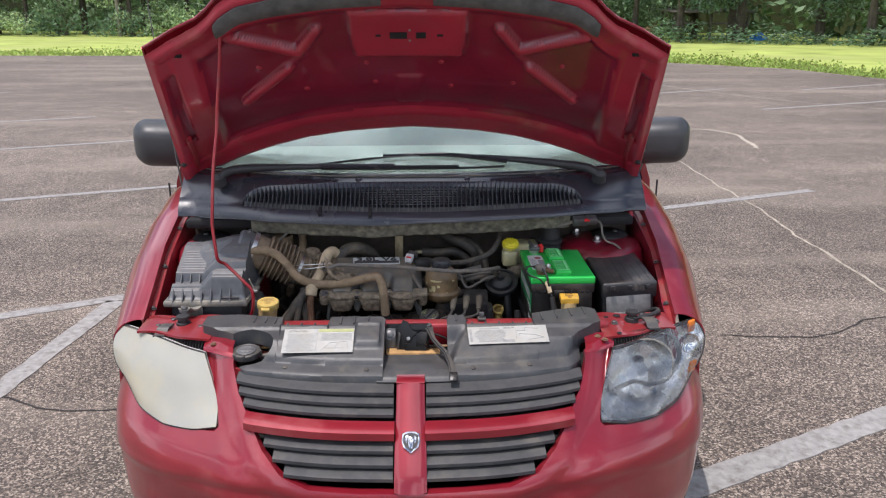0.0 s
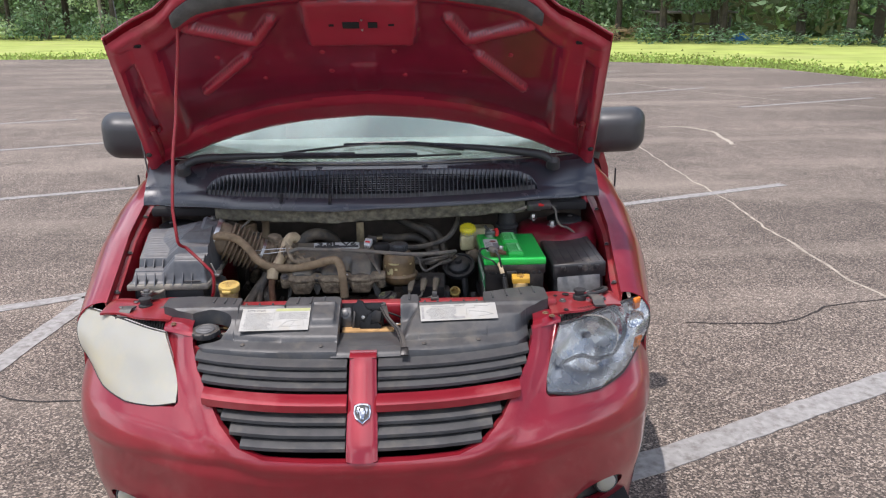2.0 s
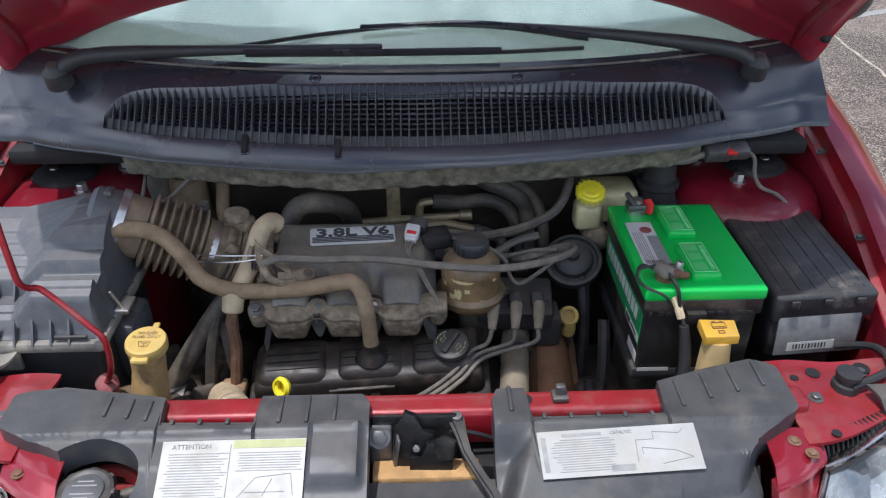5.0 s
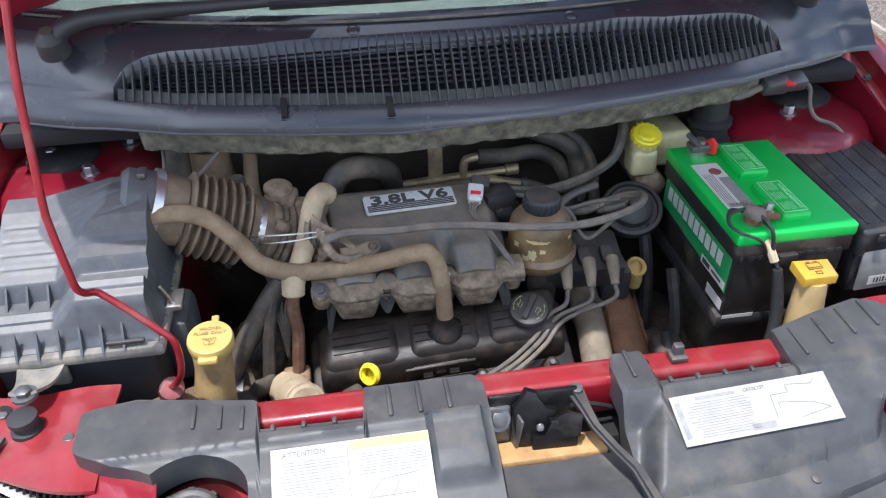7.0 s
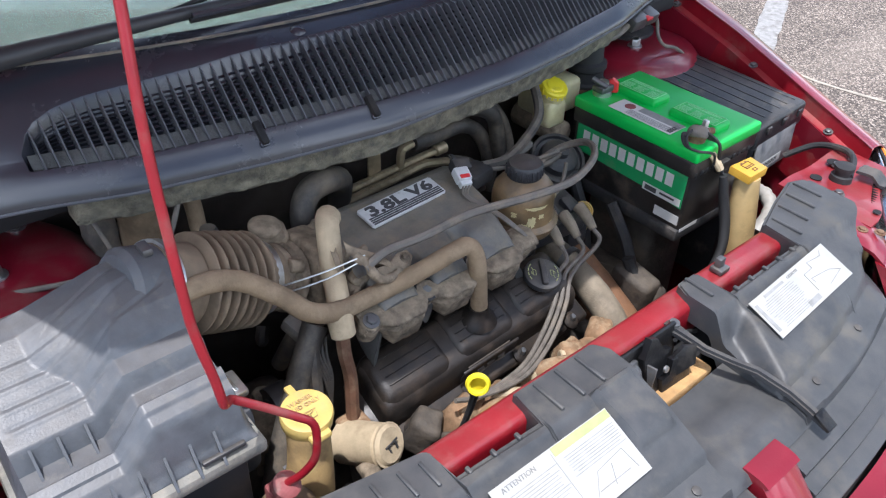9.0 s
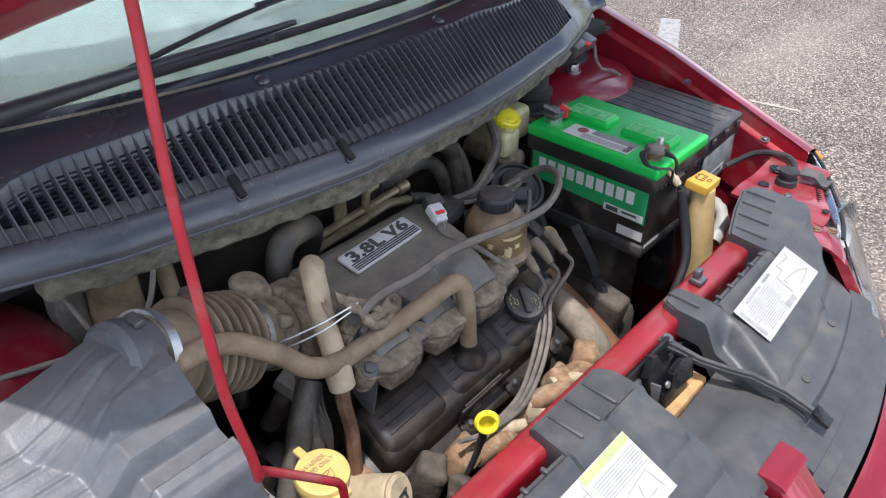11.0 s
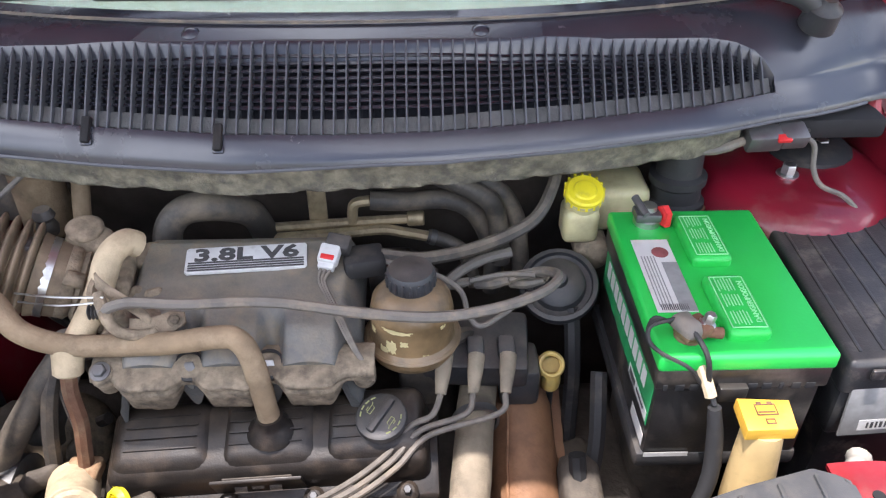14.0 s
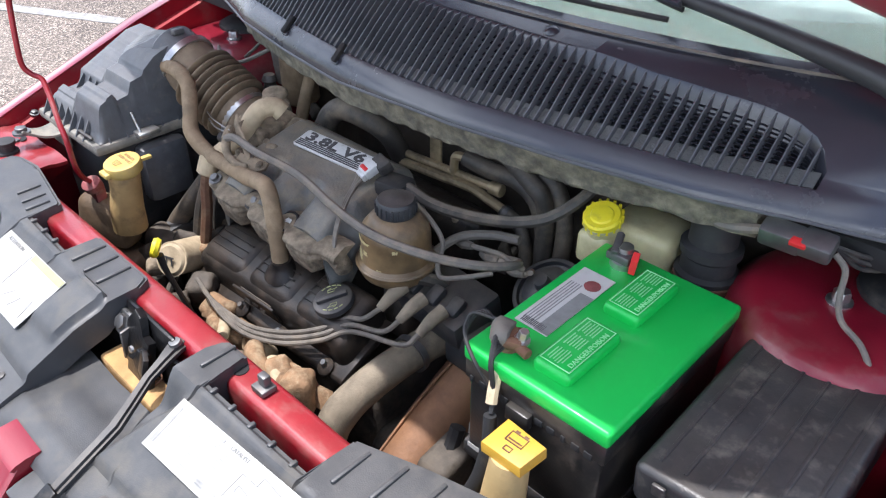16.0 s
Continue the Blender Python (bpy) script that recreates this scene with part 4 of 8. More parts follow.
    for v in house.verts:
        deep = smooth01((0.02 - v.co.y) / 0.14)
        v.co.x = v.co.x * (1 - 0.22 * deep) + 0.012 * sx
        v.co.z = v.co.z * (1 - 0.24 * deep) + 0.05 * v.co.x * sx
    mir = part("mirror_housing", moved(house, pose(sx * 0.945, 2.96, 1.168, 0, 0, -8 * sx) @ Matrix.Diagonal((1.12, 1.0, 1.14, 1))), M["gun_grey"], van, "grey-black plastic door mirror")
    part("mirror_glass", moved(rbox((0, 0, 0), (0.19, 0.004, 0.13), 0.02), pose(sx * 0.95, 2.976, 1.168, 0, 0, -8 * sx)), M["chrome"], mir)
    part("mirror_foot", tube([(sx * 0.86, 2.96, 1.06), (sx * 0.88, 2.965, 1.11), (sx * 0.90, 2.955, 1.165)], [0.045, 0.04, 0.045], 10, 4), M["gun_grey"], mir)
part("aerial", tube([(-0.83, 2.70, 1.00), (-0.87, 2.71, 1.4), (-0.905, 2.72, 1.86)], [0.004, 0.002, 0.0015], 6, 3), M["steel_dull"], van, "thin radio aerial on the fender")

# hood, tilted up at 45 degrees about its hinge line
HY, HZ = 2.60, 1.06
TILT_UP = radians(45)
V_FRONT = ([0, 0.215, 0.36, 0.43, 0.475, 0.51, 0.545, 0.62, 0.70], [0.925, 0.914, 0.895, 0.880, 0.850, 0.812, 0.784, 0.750, 0.703])
V_REAR = ([0, 0.20, 0.33, 0.44, 0.533, 0.65, 0.73, 0.765], [0.322, 0.305, 0.282, 0.247, 0.210, 0.150, 0.105, 0.085])


def set_back(p, v):
    """The rear lip of the hood reaches back over the cowl."""
    g = smooth01((0.52 - v) / 0.34) * (1 - 0.6 * smooth01((abs(p[0]) - 0.66) / 0.10))
    return (p[0] * (1 + 0.058 * g), p[1] + 0.140 * g, p[2] - 0.028 * g)


def on_flat(x, v, w):
    c = 0.06 * (1 - min(1.0, abs(x) / 0.75) ** 2) + w
    return (x, HY - v * math.cos(TILT_UP) + c * math.sin(TILT_UP), HZ + v * math.sin(TILT_UP) + c * math.cos(TILT_UP))


def on_hood(x, v, w):
    """x across, v up along the tilted panel from the hinge line, w out of its upper side."""
    return set_back(on_flat(x, v, w), v)


def hood_xv(u, k):
    xf = u * 0.703
    vf = lerp(abs(xf), *V_FRONT)
    xr = u * 0.765
    vr = lerp(abs(xr), *V_REAR)
    return xr + (xf - xr) * k, vr + (vf - vr) * k


def ribs(x, v):
    """Pressed shape of the inner panel, as depth towards the engine."""
    a = abs(x)
    h = 0.0
    for p, q, r, d in (((0.245, 0.735), (0.300, 0.660), 0.017, 0.021), ((0.300, 0.660), (0.470, 0.725), 0.017, 0.021),
                       ((0.335, 0.600), (0.480, 0.470), 0.015, 0.021), ((0.290, 0.640), (0.34, 0.600), 0.010, 0.004)):
        h = max(h, d * (1 - smooth01((seg_dist(a, v, p, q) - r * 0.55) / (r * 0.45))))
    side = smooth01((a - (0.555 + 0.03 * (0.7 - v))) / 0.03)
    h = max(h, 0.022 * side)
    h -= 0.016 * (1 - smooth01((abs(a - 0.655 - 0.06 * (0.7 - v)) - 0.012) / 0.012)) * (1 if 0.32 < v < 0.68 else 0)
    vr = lerp(a, *V_REAR)
    h = max(h, 0.026 * (1 - smooth01((v - vr - 0.075) / 0.045)))
    vf = lerp(a, *V_FRONT)
    h = max(h, 0.018 * smooth01((v - vf + 0.135) / 0.035))
    plate = max(abs(x) - 0.148 + 0.1 * max(0, 0.72 - v), abs(v - 0.72) - 0.075)
    h = max(h, 0.020 * (1 - smooth01(plate / 0.014)))
    stem = max(abs(x) - 0.03, abs(v - 0.49) - 0.05)
    h = max(h, 0.008 * (1 - smooth01(stem / 0.014)))
    return h


NU, NV = 180, 120
hu = [2 * k / NU - 1 for k in range(NU + 1)]
hk = [k / NV for k in range(NV + 1)]
outer = sheet(lambda u, k: on_hood(*hood_xv(u, k), 0.0), [2 * k / 40 - 1 for k in range(41)], [k / 24 for k in range(25)], -0.002)
hood = part("hood", outer, M["paint"], van, "raised dark red hood held up by a prop rod")


def inner_point(u, k):
    x, v = hood_xv(u * 0.990, 0.012 + 0.976 * k)
    rim = min(1 - abs(u), 1.1 * k, 1.1 * (1 - k)) * 0.7
    return on_flat(x, v, -0.005 - 0.018 * smooth01(rim / 0.03) - ribs(x, v) + 0.012 * smooth01(rim / 0.10))


raised = sheet(inner_point, hu, hk, 0.0015)
# the darkening of the recessed fields between the ribs is put into their colour
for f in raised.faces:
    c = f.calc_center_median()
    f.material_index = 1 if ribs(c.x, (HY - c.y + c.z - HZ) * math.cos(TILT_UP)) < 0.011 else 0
for p in raised.verts:
    p.co = set_back(p.co, (HY - p.co.y + p.co.z - HZ) * math.cos(TILT_UP))
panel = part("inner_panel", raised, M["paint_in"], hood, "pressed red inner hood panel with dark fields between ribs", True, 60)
panel.data.materials.append(M["paint_recess"])
hem = [on_hood(*hood_xv(2 * k / 80 - 1, 1.0), -0.003) for k in range(81)]
hem += [on_hood(*hood_xv(1.0, 1 - k / 16), -0.003) for k in range(1, 17)] + [on_hood(*hood_xv(1 - 2 * k / 60, 0.0), -0.003) for k in range(1, 61)]
hem += [on_hood(*hood_xv(-1.0, k / 16), -0.003) for k in range(1, 17)]
part("hem", tube(hem, 0.0045, 6, 1), M["paint"], hood)
for sx in (-1, 1):
    strip = sheet(lambda u, k: on_hood(sx * (0.066 + 0.430 * u), lerp(0.066 + 0.430 * u, *V_FRONT) - 0.035 - 0.052 * k * (1 if u < 0.98 else 0.8), -0.026 - ribs(sx * (0.066 + 0.430 * u), lerp(0.066 + 0.430 * u, *V_FRONT) - 0.06) - 0.006 * math.sin(math.pi * k)),
                  [k / 24 for k in range(25)], [k / 6 for k in range(7)], 0.010, (0, 0.7, 0.7))
    part("foam_strip", strip, M["foam"], hood, "grey foam sealing strip")
    part("hood_slot", moved(rbox((0, 0, 0), (0.022, 0.010, 0.003), 0.004), face_frame(on_hood(sx * 0.610, 0.697, -0.0380), (1, 0, 0), (0, -1, 1))), M["cavity"], hood)
    part("hood_bumper", lathe([(0.010, 0), (0.010, 0.006), (0.006, 0.012), (0.0, 0.013)], on_hood(sx * 0.735, 0.20, -0.03), (0, -0.7, -0.7), 12), M["rubber"], hood)
    arm = tube([on_hood(sx * 0.683, 0.34, -0.036), on_hood(sx * 0.69, 0.24, -0.036), on_hood(sx * 0.715, 0.12, -0.03), (sx * 0.735, 2.555, 1.085), (sx * 0.735, 2.50, 1.03), (sx * 0.735, 2.47, 0.985)], 0.011, 8, 6)
    part("hinge_arm", arm, M["paint_bay"], hood, "red hood hinge arm")
lp = face_frame(on_hood(0, 0.722, -0.0345), (1, 0, 0), (0, -1, 1))
for hx, hw, hh in ((-0.026, 0.046, 0.022), (0.034, 0.026, 0.020), (-0.08, 0.014, 0.007), (0.085, 0.016, 0.007)):
    part("latch_hole", bars([(hx, 0, hw, hh)], lp @ pose(0, 0, 0, 180), 0.004), M["cavity"], hood)
part("striker", tube([(lp @ pose(0.004, -0.018, 0)).translation, (lp @ pose(0.004, -0.018, -0.03)).translation, (lp @ pose(0.004, 0.018, -0.03)).translation, (lp @ pose(0.004, 0.018, 0)).translation], 0.0035, 8, 4), M["steel"], hood)
for x, v in ((-0.30, 0.50), (0.30, 0.52), (-0.10, 0.52), (0.12, 0.50), (-0.42, 0.60), (0.43, 0.60), (0.09, 0.60), (-0.12, 0.60)):
    part("plug", lathe([(0.008, 0), (0.008, 0.002), (0.005, 0.004), (0, 0.004)], on_hood(x, v, -0.012), (0, -0.7, -0.7), 12), M["paint_in"], hood)

# cowl with its air intake grating
shaping.append(cowl_shape)
LIP = ([0, 0.12, 0.28, 0.45, 0.60, 0.72], [2.290, 2.295, 2.318, 2.352, 2.405, 2.465])


def cowl_point(x, k):
    """Cross-section of the cowl: from the lower lip over the rounded front edge to the glass."""
    a = abs(x)
    y0 = lerp(a, *LIP)
    yg = 2.445 + 0.170 * (a / 0.755) ** 2.2
    end = smooth01((a - 0.54) / 0.16)
    ks = [0, 1, 2, 3, 4, 5, 6, 7]
    yy = [y0 + 0.010, y0, y0 + 0.003, y0 + 0.016, y0 + 0.034, y0 + 0.036, yg - 0.045, yg + 0.01]
    zz = [1.008, 1.013, 1.026, 1.044, 1.058, 1.060, 1.122, 1.140]
    lift = 0.009 * smooth01((x + 0.15) / 0.2) * (1 - smooth01((k - 1) / 2))
    return (x, lerp(k, ks, yy), lerp(k, ks, zz) + lift - 0.010 * end * smooth01((6 - k) / 3))


kk = [0, 0.5, 0.9, 1, 1.1, 1.5, 2, 2.5, 3, 3.5, 4, 4.5, 5, 5.25, 5.5, 5.75, 6, 6.5, 7]
cx = [-0.775 + 0.0250 * k for k in range(63)]
def gy(x):
    """Front and rear edge of the grating."""
    yf = lerp(abs(x), *LIP) + 0.036
    yb = lerp(abs(x), [0, 0.2, 0.33, 0.40, 0.463, 0.498, 0.526, 0.541, 0.549], [2.408, 2.411, 2.421, 2.431, 2.442, 2.446, 2.444, 2.437, 2.424])
    return yf, max(yb, yf + 0.004)


def gz(x, y):
    yf = lerp(abs(x), *LIP) + 0.034
    yg = 2.445 + 0.170 * (abs(x) / 0.755) ** 2.2 - 0.045
    return lerp(y, [yf - 0.018, yf, yg], [1.044, 1.058, 1.122])


GX = [-0.549 + 1.098 * k / 90 for k in range(91)]
well = prism([(x, gy(x)[0] - 0.013) for x in GX] + [(x, gy(x)[1]) for x in GX[::-1]], 0.95, 1.25)
cowl = part("cowl", carve(sheet(cowl_point, cx, kk, -0.006), well), M["cowl"], van, "black plastic cowl panel with a slatted air grating", True, 30)


def in_well(x, k, depth, front=-0.013):
    """A point in the sunk grating: k from its front edge to its rear edge."""
    y = gy(x)[0] + front + (gy(x)[1] - gy(x)[0] - front) * k
    return (x, y, gz(x, y) - depth)


# A dark sheet under the slats stands in for the shaded depth below.
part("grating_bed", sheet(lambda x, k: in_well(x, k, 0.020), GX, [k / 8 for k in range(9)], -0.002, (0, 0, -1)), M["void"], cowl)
part("grating_cove", sheet(lambda x, k: in_well(x, 1 - 0.15 * k, -0.0005 + 0.014 * smooth01(k) + 0.004 * k), GX, [k / 8 for k in range(9)], 0.001, (0, 0, -1)), M["cowl"], cowl, "", True, 60)
part("pocket_strip", sheet(lambda x, k: (x, gy(x)[0] - 0.007 + 0.015 * k, gz(x, gy(x)[0] - 0.007 + 0.015 * k) - 0.006 - 0.002 * k), [-0.544 + 1.088 * j / 80 for j in range(81)], [0, 0.5, 1], 0.0015, (0, 0, -1)), M["foam"], cowl)
N_SLAT = 78
for i in range(N_SLAT + 1):
    x = -0.546 + 1.092 * i / N_SLAT
    y0, y1 = gy(x)
    if y1 - y0 < 0.010:
        continue
    pts = [(y0 - 0.013, 0.0005), (y0 - 0.004, 0.0015), (y0 + 0.012, 0.0030), (y0 + (y1 - y0) * 0.5, 0.0035), (y1 - 0.012, 0.0025), (y1 - 0.001, 0.0005)]
    bm = bmesh.new()
    rings = []
    for y, h in pts:
        z = gz(x, y)
        rings.append([bm.verts.new(c) for c in ((x - 0.0017, y, z - 0.020), (x - 0.0009, y, z + h), (x + 0.0009, y, z + h), (x + 0.0017, y, z - 0.020))])
    for a, b in zip(rings, rings[1:]):
        for k in range(4):
            bm.faces.new((a[k], a[(k + 1) % 4], b[(k + 1) % 4], b[k]))
    bm.faces.new(rings[0])
    bm.faces.new(rings[-1])
    part("slat", bm, M["slats"], cowl, "", False)
for r in range(8):
    k = 0.20 + 0.70 * (r + 0.5) / 8
    part("cross_slat", sheet(lambda x, d: in_well(x, k + 0.030 * d, 0.0085 if d < 0 else 0.0110, 0.0), [-0.535 + 1.07 * j / 80 for j in range(81)], [-1, 1], 0.0012, (0, 0.3, -1)), M["cowl"], cowl)
part("lip_bead", tube([cowl_point(-0.70 + 1.40 * k / 60, 1.0) for k in range(61)], 0.0022, 6, 1), M["slats"], cowl)
part("rear_bead", tube([Vector(cowl_point(-0.70 + 1.40 * k / 60, 6.6)) + Vector((0, 0, 0.003)) for k in range(61)], 0.0022, 6, 1), M["cable"], cowl)
for x in (-0.290, -0.132):
    y = lerp(abs(x), *LIP)
    part("cowl_clip", rbox((x, y + 0.018, 1.0475), (0.010, 0.010, 0.032), 0.002, (-50, 0, 0)), M["cavity"], cowl)
    part("clip_tongue", rbox((x, y + 0.010, 1.036), (0.014, 0.006, 0.008), 0.002, (-45, 0, 0)), M["cowl"], cowl)
for x, dy in ((-0.174, 0), (0.174, 0)):
    part("washer_nozzle", lathe([(0.014, 0), (0.013, 0.008), (0.008, 0.014), (0.0, 0.016)], (x, 2.428, 1.118), (0, -0.45, 0.9), 16), M["cowl"], cowl)
part("cowl_clip", rbox((0.60, 2.425, 1.020), (0.014, 0.006, 0.006), 0.002, (-30, 0, 18)), M["steel_dull"], cowl)
foam = sheet(lambda x, k: (x, lerp(abs(x), *LIP) + 0.012 + 0.010 * k + 0.004 * noise.noise((x * 40, k * 5, 0)), 1.010 + 0.008 * smooth01((x + 0.15) / 0.2) - (0.040 + 0.004 * noise.noise((x * 11, 3, 1))) * k + 0.002 * noise.noise((x * 60, k * 6, 5))), [-0.52 + 0.006 * k for k in range(172)], [k / 8 for k in range(9)], 0.03, (0, 1, 0))
part("firewall_foam", foam, M["seam_foam"], cowl, "crumbling dusty brown foam strip under the cowl", True, 70)

# wipers
for pts, blade_pts in (([(0.612, 2.470, 1.128), (0.575, 2.478, 1.150), (0.50, 2.492, 1.160), (0.36, 2.512, 1.172), (0.16, 2.536, 1.182), (0.02, 2.540, 1.186)], [(0.31, 2.505, 1.166), (0.12, 2.540, 1.181), (-0.10, 2.532, 1.178), (-0.32, 2.495, 1.162)]),
                       ([(-0.633, 2.470, 1.124), (-0.60, 2.478, 1.146), (-0.54, 2.485, 1.154), (-0.40, 2.486, 1.158), (-0.20, 2.488, 1.160), (-0.06, 2.490, 1.162)], [(-0.30, 2.478, 1.152), (-0.05, 2.476, 1.152), (0.15, 2.480, 1.152), (0.30, 2.490, 1.155)])):
    wiper = part("wiper", tube(pts, [0.015, 0.0145, 0.0135, 0.0105, 0.007, 0.0045], 10, 5), M["gun_grey"], van, "black windshield wiper arm and blade")
    part("wiper_blade", tube(blade_pts, 0.0040, 6, 8), M["rubber"], wiper)
    part("blade_frame", tube([Vector(p) + Vector((0, -0.010, 0.009)) for p in blade_pts[:3]], 0.004, 6, 8), M["cowl"], wiper)
    part("wiper_pivot", lathe([(0.024, -0.02), (0.022, 0.008), (0.012, 0.016), (0.010, 0.022), (0, 0.023)], pts[0], (0, -0.35, 0.93), 18), M["plastic"], wiper)
part("dash_pad", rbox((0, 2.485, 1.106), (0.50, 0.03, 0.03), 0.01), M["rubber"], dash)

# ---- engine bay shell ----
shaping.append(None)
for sx in (-1, 1):
    wall = sheet(lambda y, z: (sx * (0.708 + 0.038 * smooth01((y - 2.0) / 0.3) - 0.03 * smooth01((0.7 - z) / 0.3)), y, z * 1.0 + (lerp(y, FX, RIM_Z) - 0.90) * (1 if z > 0.7 else 0)), [1.93 + 0.06 * k for k in range(12)], [0.30, 0.45, 0.60, 0.72, 0.80, 0.865], 0.012, (sx, 0, 0))
    inner = part("inner_fender", wall, M["paint_shaded"], van, "dusty red inner fender wall")

    def tower(u, a):
        r = lerp(u, [0, 0.35, 0.7, 0.85, 1.0], [0.0, 0.075, 0.125, 0.150, 0.165])
        h = lerp(u, [0, 0.35, 0.7, 0.85, 1.0], [0.918, 0.922, 0.912, 0.885, 0.60])
        x = 0.625 + r * math.cos(a)
        return (sx * min(x, 0.745), 2.455 + r * 1.05 * math.sin(a), h)

    part("strut_tower", sheet(tower, [0.02, 0.2, 0.35, 0.5, 0.6, 0.7, 0.76, 0.82, 0.88, 0.94, 1.0], [math.pi * 2 * k / 28 for k in range(29)], 0.0), M["paint_shaded"], inner, "red domed strut tower")
    part("strut_cap", lathe([(0.062, 0), (0.060, 0.010), (0.045, 0.018), (0.0, 0.020)], (sx * 0.66, 2.50, 0.915), (0, 0, 1), 24), M["rubber"], inner, "black rubber strut cap")
    for dx, dy in ((-0.022, -0.028), (0.052, 0.04), (-0.07, 0.07)):
        part("strut_nut", bolt((sx * (0.625 + dx), 2.455 + dy, 0.918), 0.010, 0.018), M["steel"], inner)
    def shelf_point(u, v):
        x = lerp(u, [0, 1], [0.505, 0.706])
        front = 1.856 + 0.054 * smooth01((x - 0.52) / 0.15)
        y = lerp(v, [0, 1], [front, 2.018])
        dent = 0.005 * (1 - smooth01(math.hypot(x - 0.60, y - 1.955) / 0.028)) - 0.004 * smooth01((y - 1.985) / 0.02)
        return (sx * x, y, 0.832 + 0.003 * math.sin(9 * u) + 0.004 * v + dent)

    sh = part("radiator_support_end", sheet(shelf_point, [k / 20 for k in range(21)], [k / 16 for k in range(17)], -0.006), M["paint_bay"], inner, "dusty red panel behind the headlight")
    for x, y, r in ((0.635, 1.985, 0.006), (0.548, 1.935, 0.007), (0.662, 1.945, 0.007)):
        part("bolt", bolt((sx * x, y, 0.836), r, r * 1.1), M["steel_dull"], inner)
    part("mount_post", lathe([(0.019, 0), (0.018, 0.010), (0.014, 0.012), (0.013, 0.020), (0.017, 0.022), (0.017, 0.028), (0.008, 0.030), (0, 0.030)], (sx * 0.600, 1.958, 0.834), (0, 0, 1), 18), M["rubber"], inner, "black rubber mount")
    for x, y, r in ((0.566, 1.985, 0.010), (0.545, 1.868, 0.0065), (0.640, 1.992, 0.012), (0.535, 1.975, 0.006)):
        part("round_hole", lathe([(r, 0), (r, 0.0012), (0, 0.0012)], (sx * x, y, 0.8378), (0, 0, 1), 18), M["cavity"], inner)
    strap = sheet(lambda u, v: (sx * (0.620 + 0.030 * u + 0.012 * v), 1.945 - 0.048 * v, 0.846 - 0.014 * smooth01((v - 0.45) / 0.4)), [0, 0.1, 0.5, 0.9, 1], [k / 10 for k in range(11)], -0.005)
    part("headlight_bracket", strap, M["plastic"], inner, "dark steel headlight strap")
    part("gap_filler", sheet(lambda u, v: (sx * lerp(u, [0, 1], [0.515, 0.79]), lerp(u, [0, 1], [1.846, 2.00]) + 0.05 * v, 0.806 - 0.012 * v), [k / 8 for k in range(9)], [0, 0.5, 1], 0.01, (0, 0, -1)), M["rubber"], inner)
    for k in range(16):
        part("bristle", tube([(sx * (0.522 + 0.0075 * k), 1.868 + 0.0032 * k, 0.832), (sx * (0.524 + 0.008 * k), 1.856 + 0.0034 * k, 0.826), (sx * (0.526 + 0.0082 * k), 1.849 + 0.0036 * k, 0.812)], 0.0016, 5, 3), M["cavity"], inner)
part("firewall", sheet(lambda x, z: (x, 2.535 + 0.02 * (abs(x) / 0.7) ** 2 + 0.006 * noise.noise((x * 9, z * 9, 0)), z), [-0.73 + 0.0365 * k for k in range(41)], [0.28 + 0.075 * k for k in range(10)], 0.03, (0, 1, 0)), M["bulkhead"], van, "dark dusty firewall")
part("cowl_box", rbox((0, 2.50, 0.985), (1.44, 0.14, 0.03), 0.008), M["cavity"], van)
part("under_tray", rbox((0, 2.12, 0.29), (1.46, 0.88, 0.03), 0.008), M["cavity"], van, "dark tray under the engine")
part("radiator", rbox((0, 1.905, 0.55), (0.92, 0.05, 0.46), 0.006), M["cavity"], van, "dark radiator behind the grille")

# radiator support crossbar, painted red
cross = part("radiator_crossbar", rbox((0, 1.930, 0.820), (1.06, 0.042, 0.062), 0.010, seg=3), M["paint_bay"], van, "bright red radiator crossbar")
part("round_hole", lathe([(0.010, 0), (0.010, 0.0012), (0, 0.0012)], (0.146, 1.930, 0.851), (0, 0, 1), 20), M["cavity"], cross)
clip = merge(rbox((0.193, 1.930, 0.856), (0.022, 0.020, 0.008), 0.002), rbox((0.193, 1.932, 0.866), (0.013, 0.010, 0.016), 0.002))
part("clip", clip, M["steel_dull"], cross, "grey metal clip")


# radiator cover, in two black halves and a middle tray
def cover_z(x, y):
    yf = nose(x, 0.79) - 0.004
    return lerp(y, [yf, yf + 0.004, yf + 0.012, yf + 0.040, yf + 0.046, 1.83, 1.868, 1.876, 1.95], [0.785, 0.794, 0.798, 0.807, 0.818, 0.846, 0.856, 0.863, 0.8655])


def cover(xs, rear, name, label, holes=()):
    def f(x, k):
        yf = nose(x, 0.79) - 0.004
        yr = rear(x)
        y = yf + (yr - yf) * k
        z = cover_z(x, y)
        if y > yr - 0.004:
            z -= 0.003
        # raised box beside the latch, and a wing that falls away to the lever
        if x < 0:
            z += 0.011 * smooth01((x + 0.138) / 0.010) * smooth01((-0.066 - x) / 0.008) * smooth01((y - 1.800) / 0.012) * smooth01((1.884 - y) / 0.008)
        else:
            z -= 0.030 * smooth01((0.150 - x - 0.35 * max(0.0, 1.86 - y)) / 0.030) * smooth01((1.874 - y) / 0.026) * smooth01((y - yf - 0.02) / 0.03)
        # the outer ends narrow towards the front
        lim = 0.36 + 0.64 * smooth01((y - 1.846) / 0.050)
        if abs(x) > 0.40:
            x = math.copysign(0.40 + (abs(x) - 0.40) * lim, x)
        return (x, y, z)

    ks = [k / 44 for k in range(44)] + [0.985, 1.0]
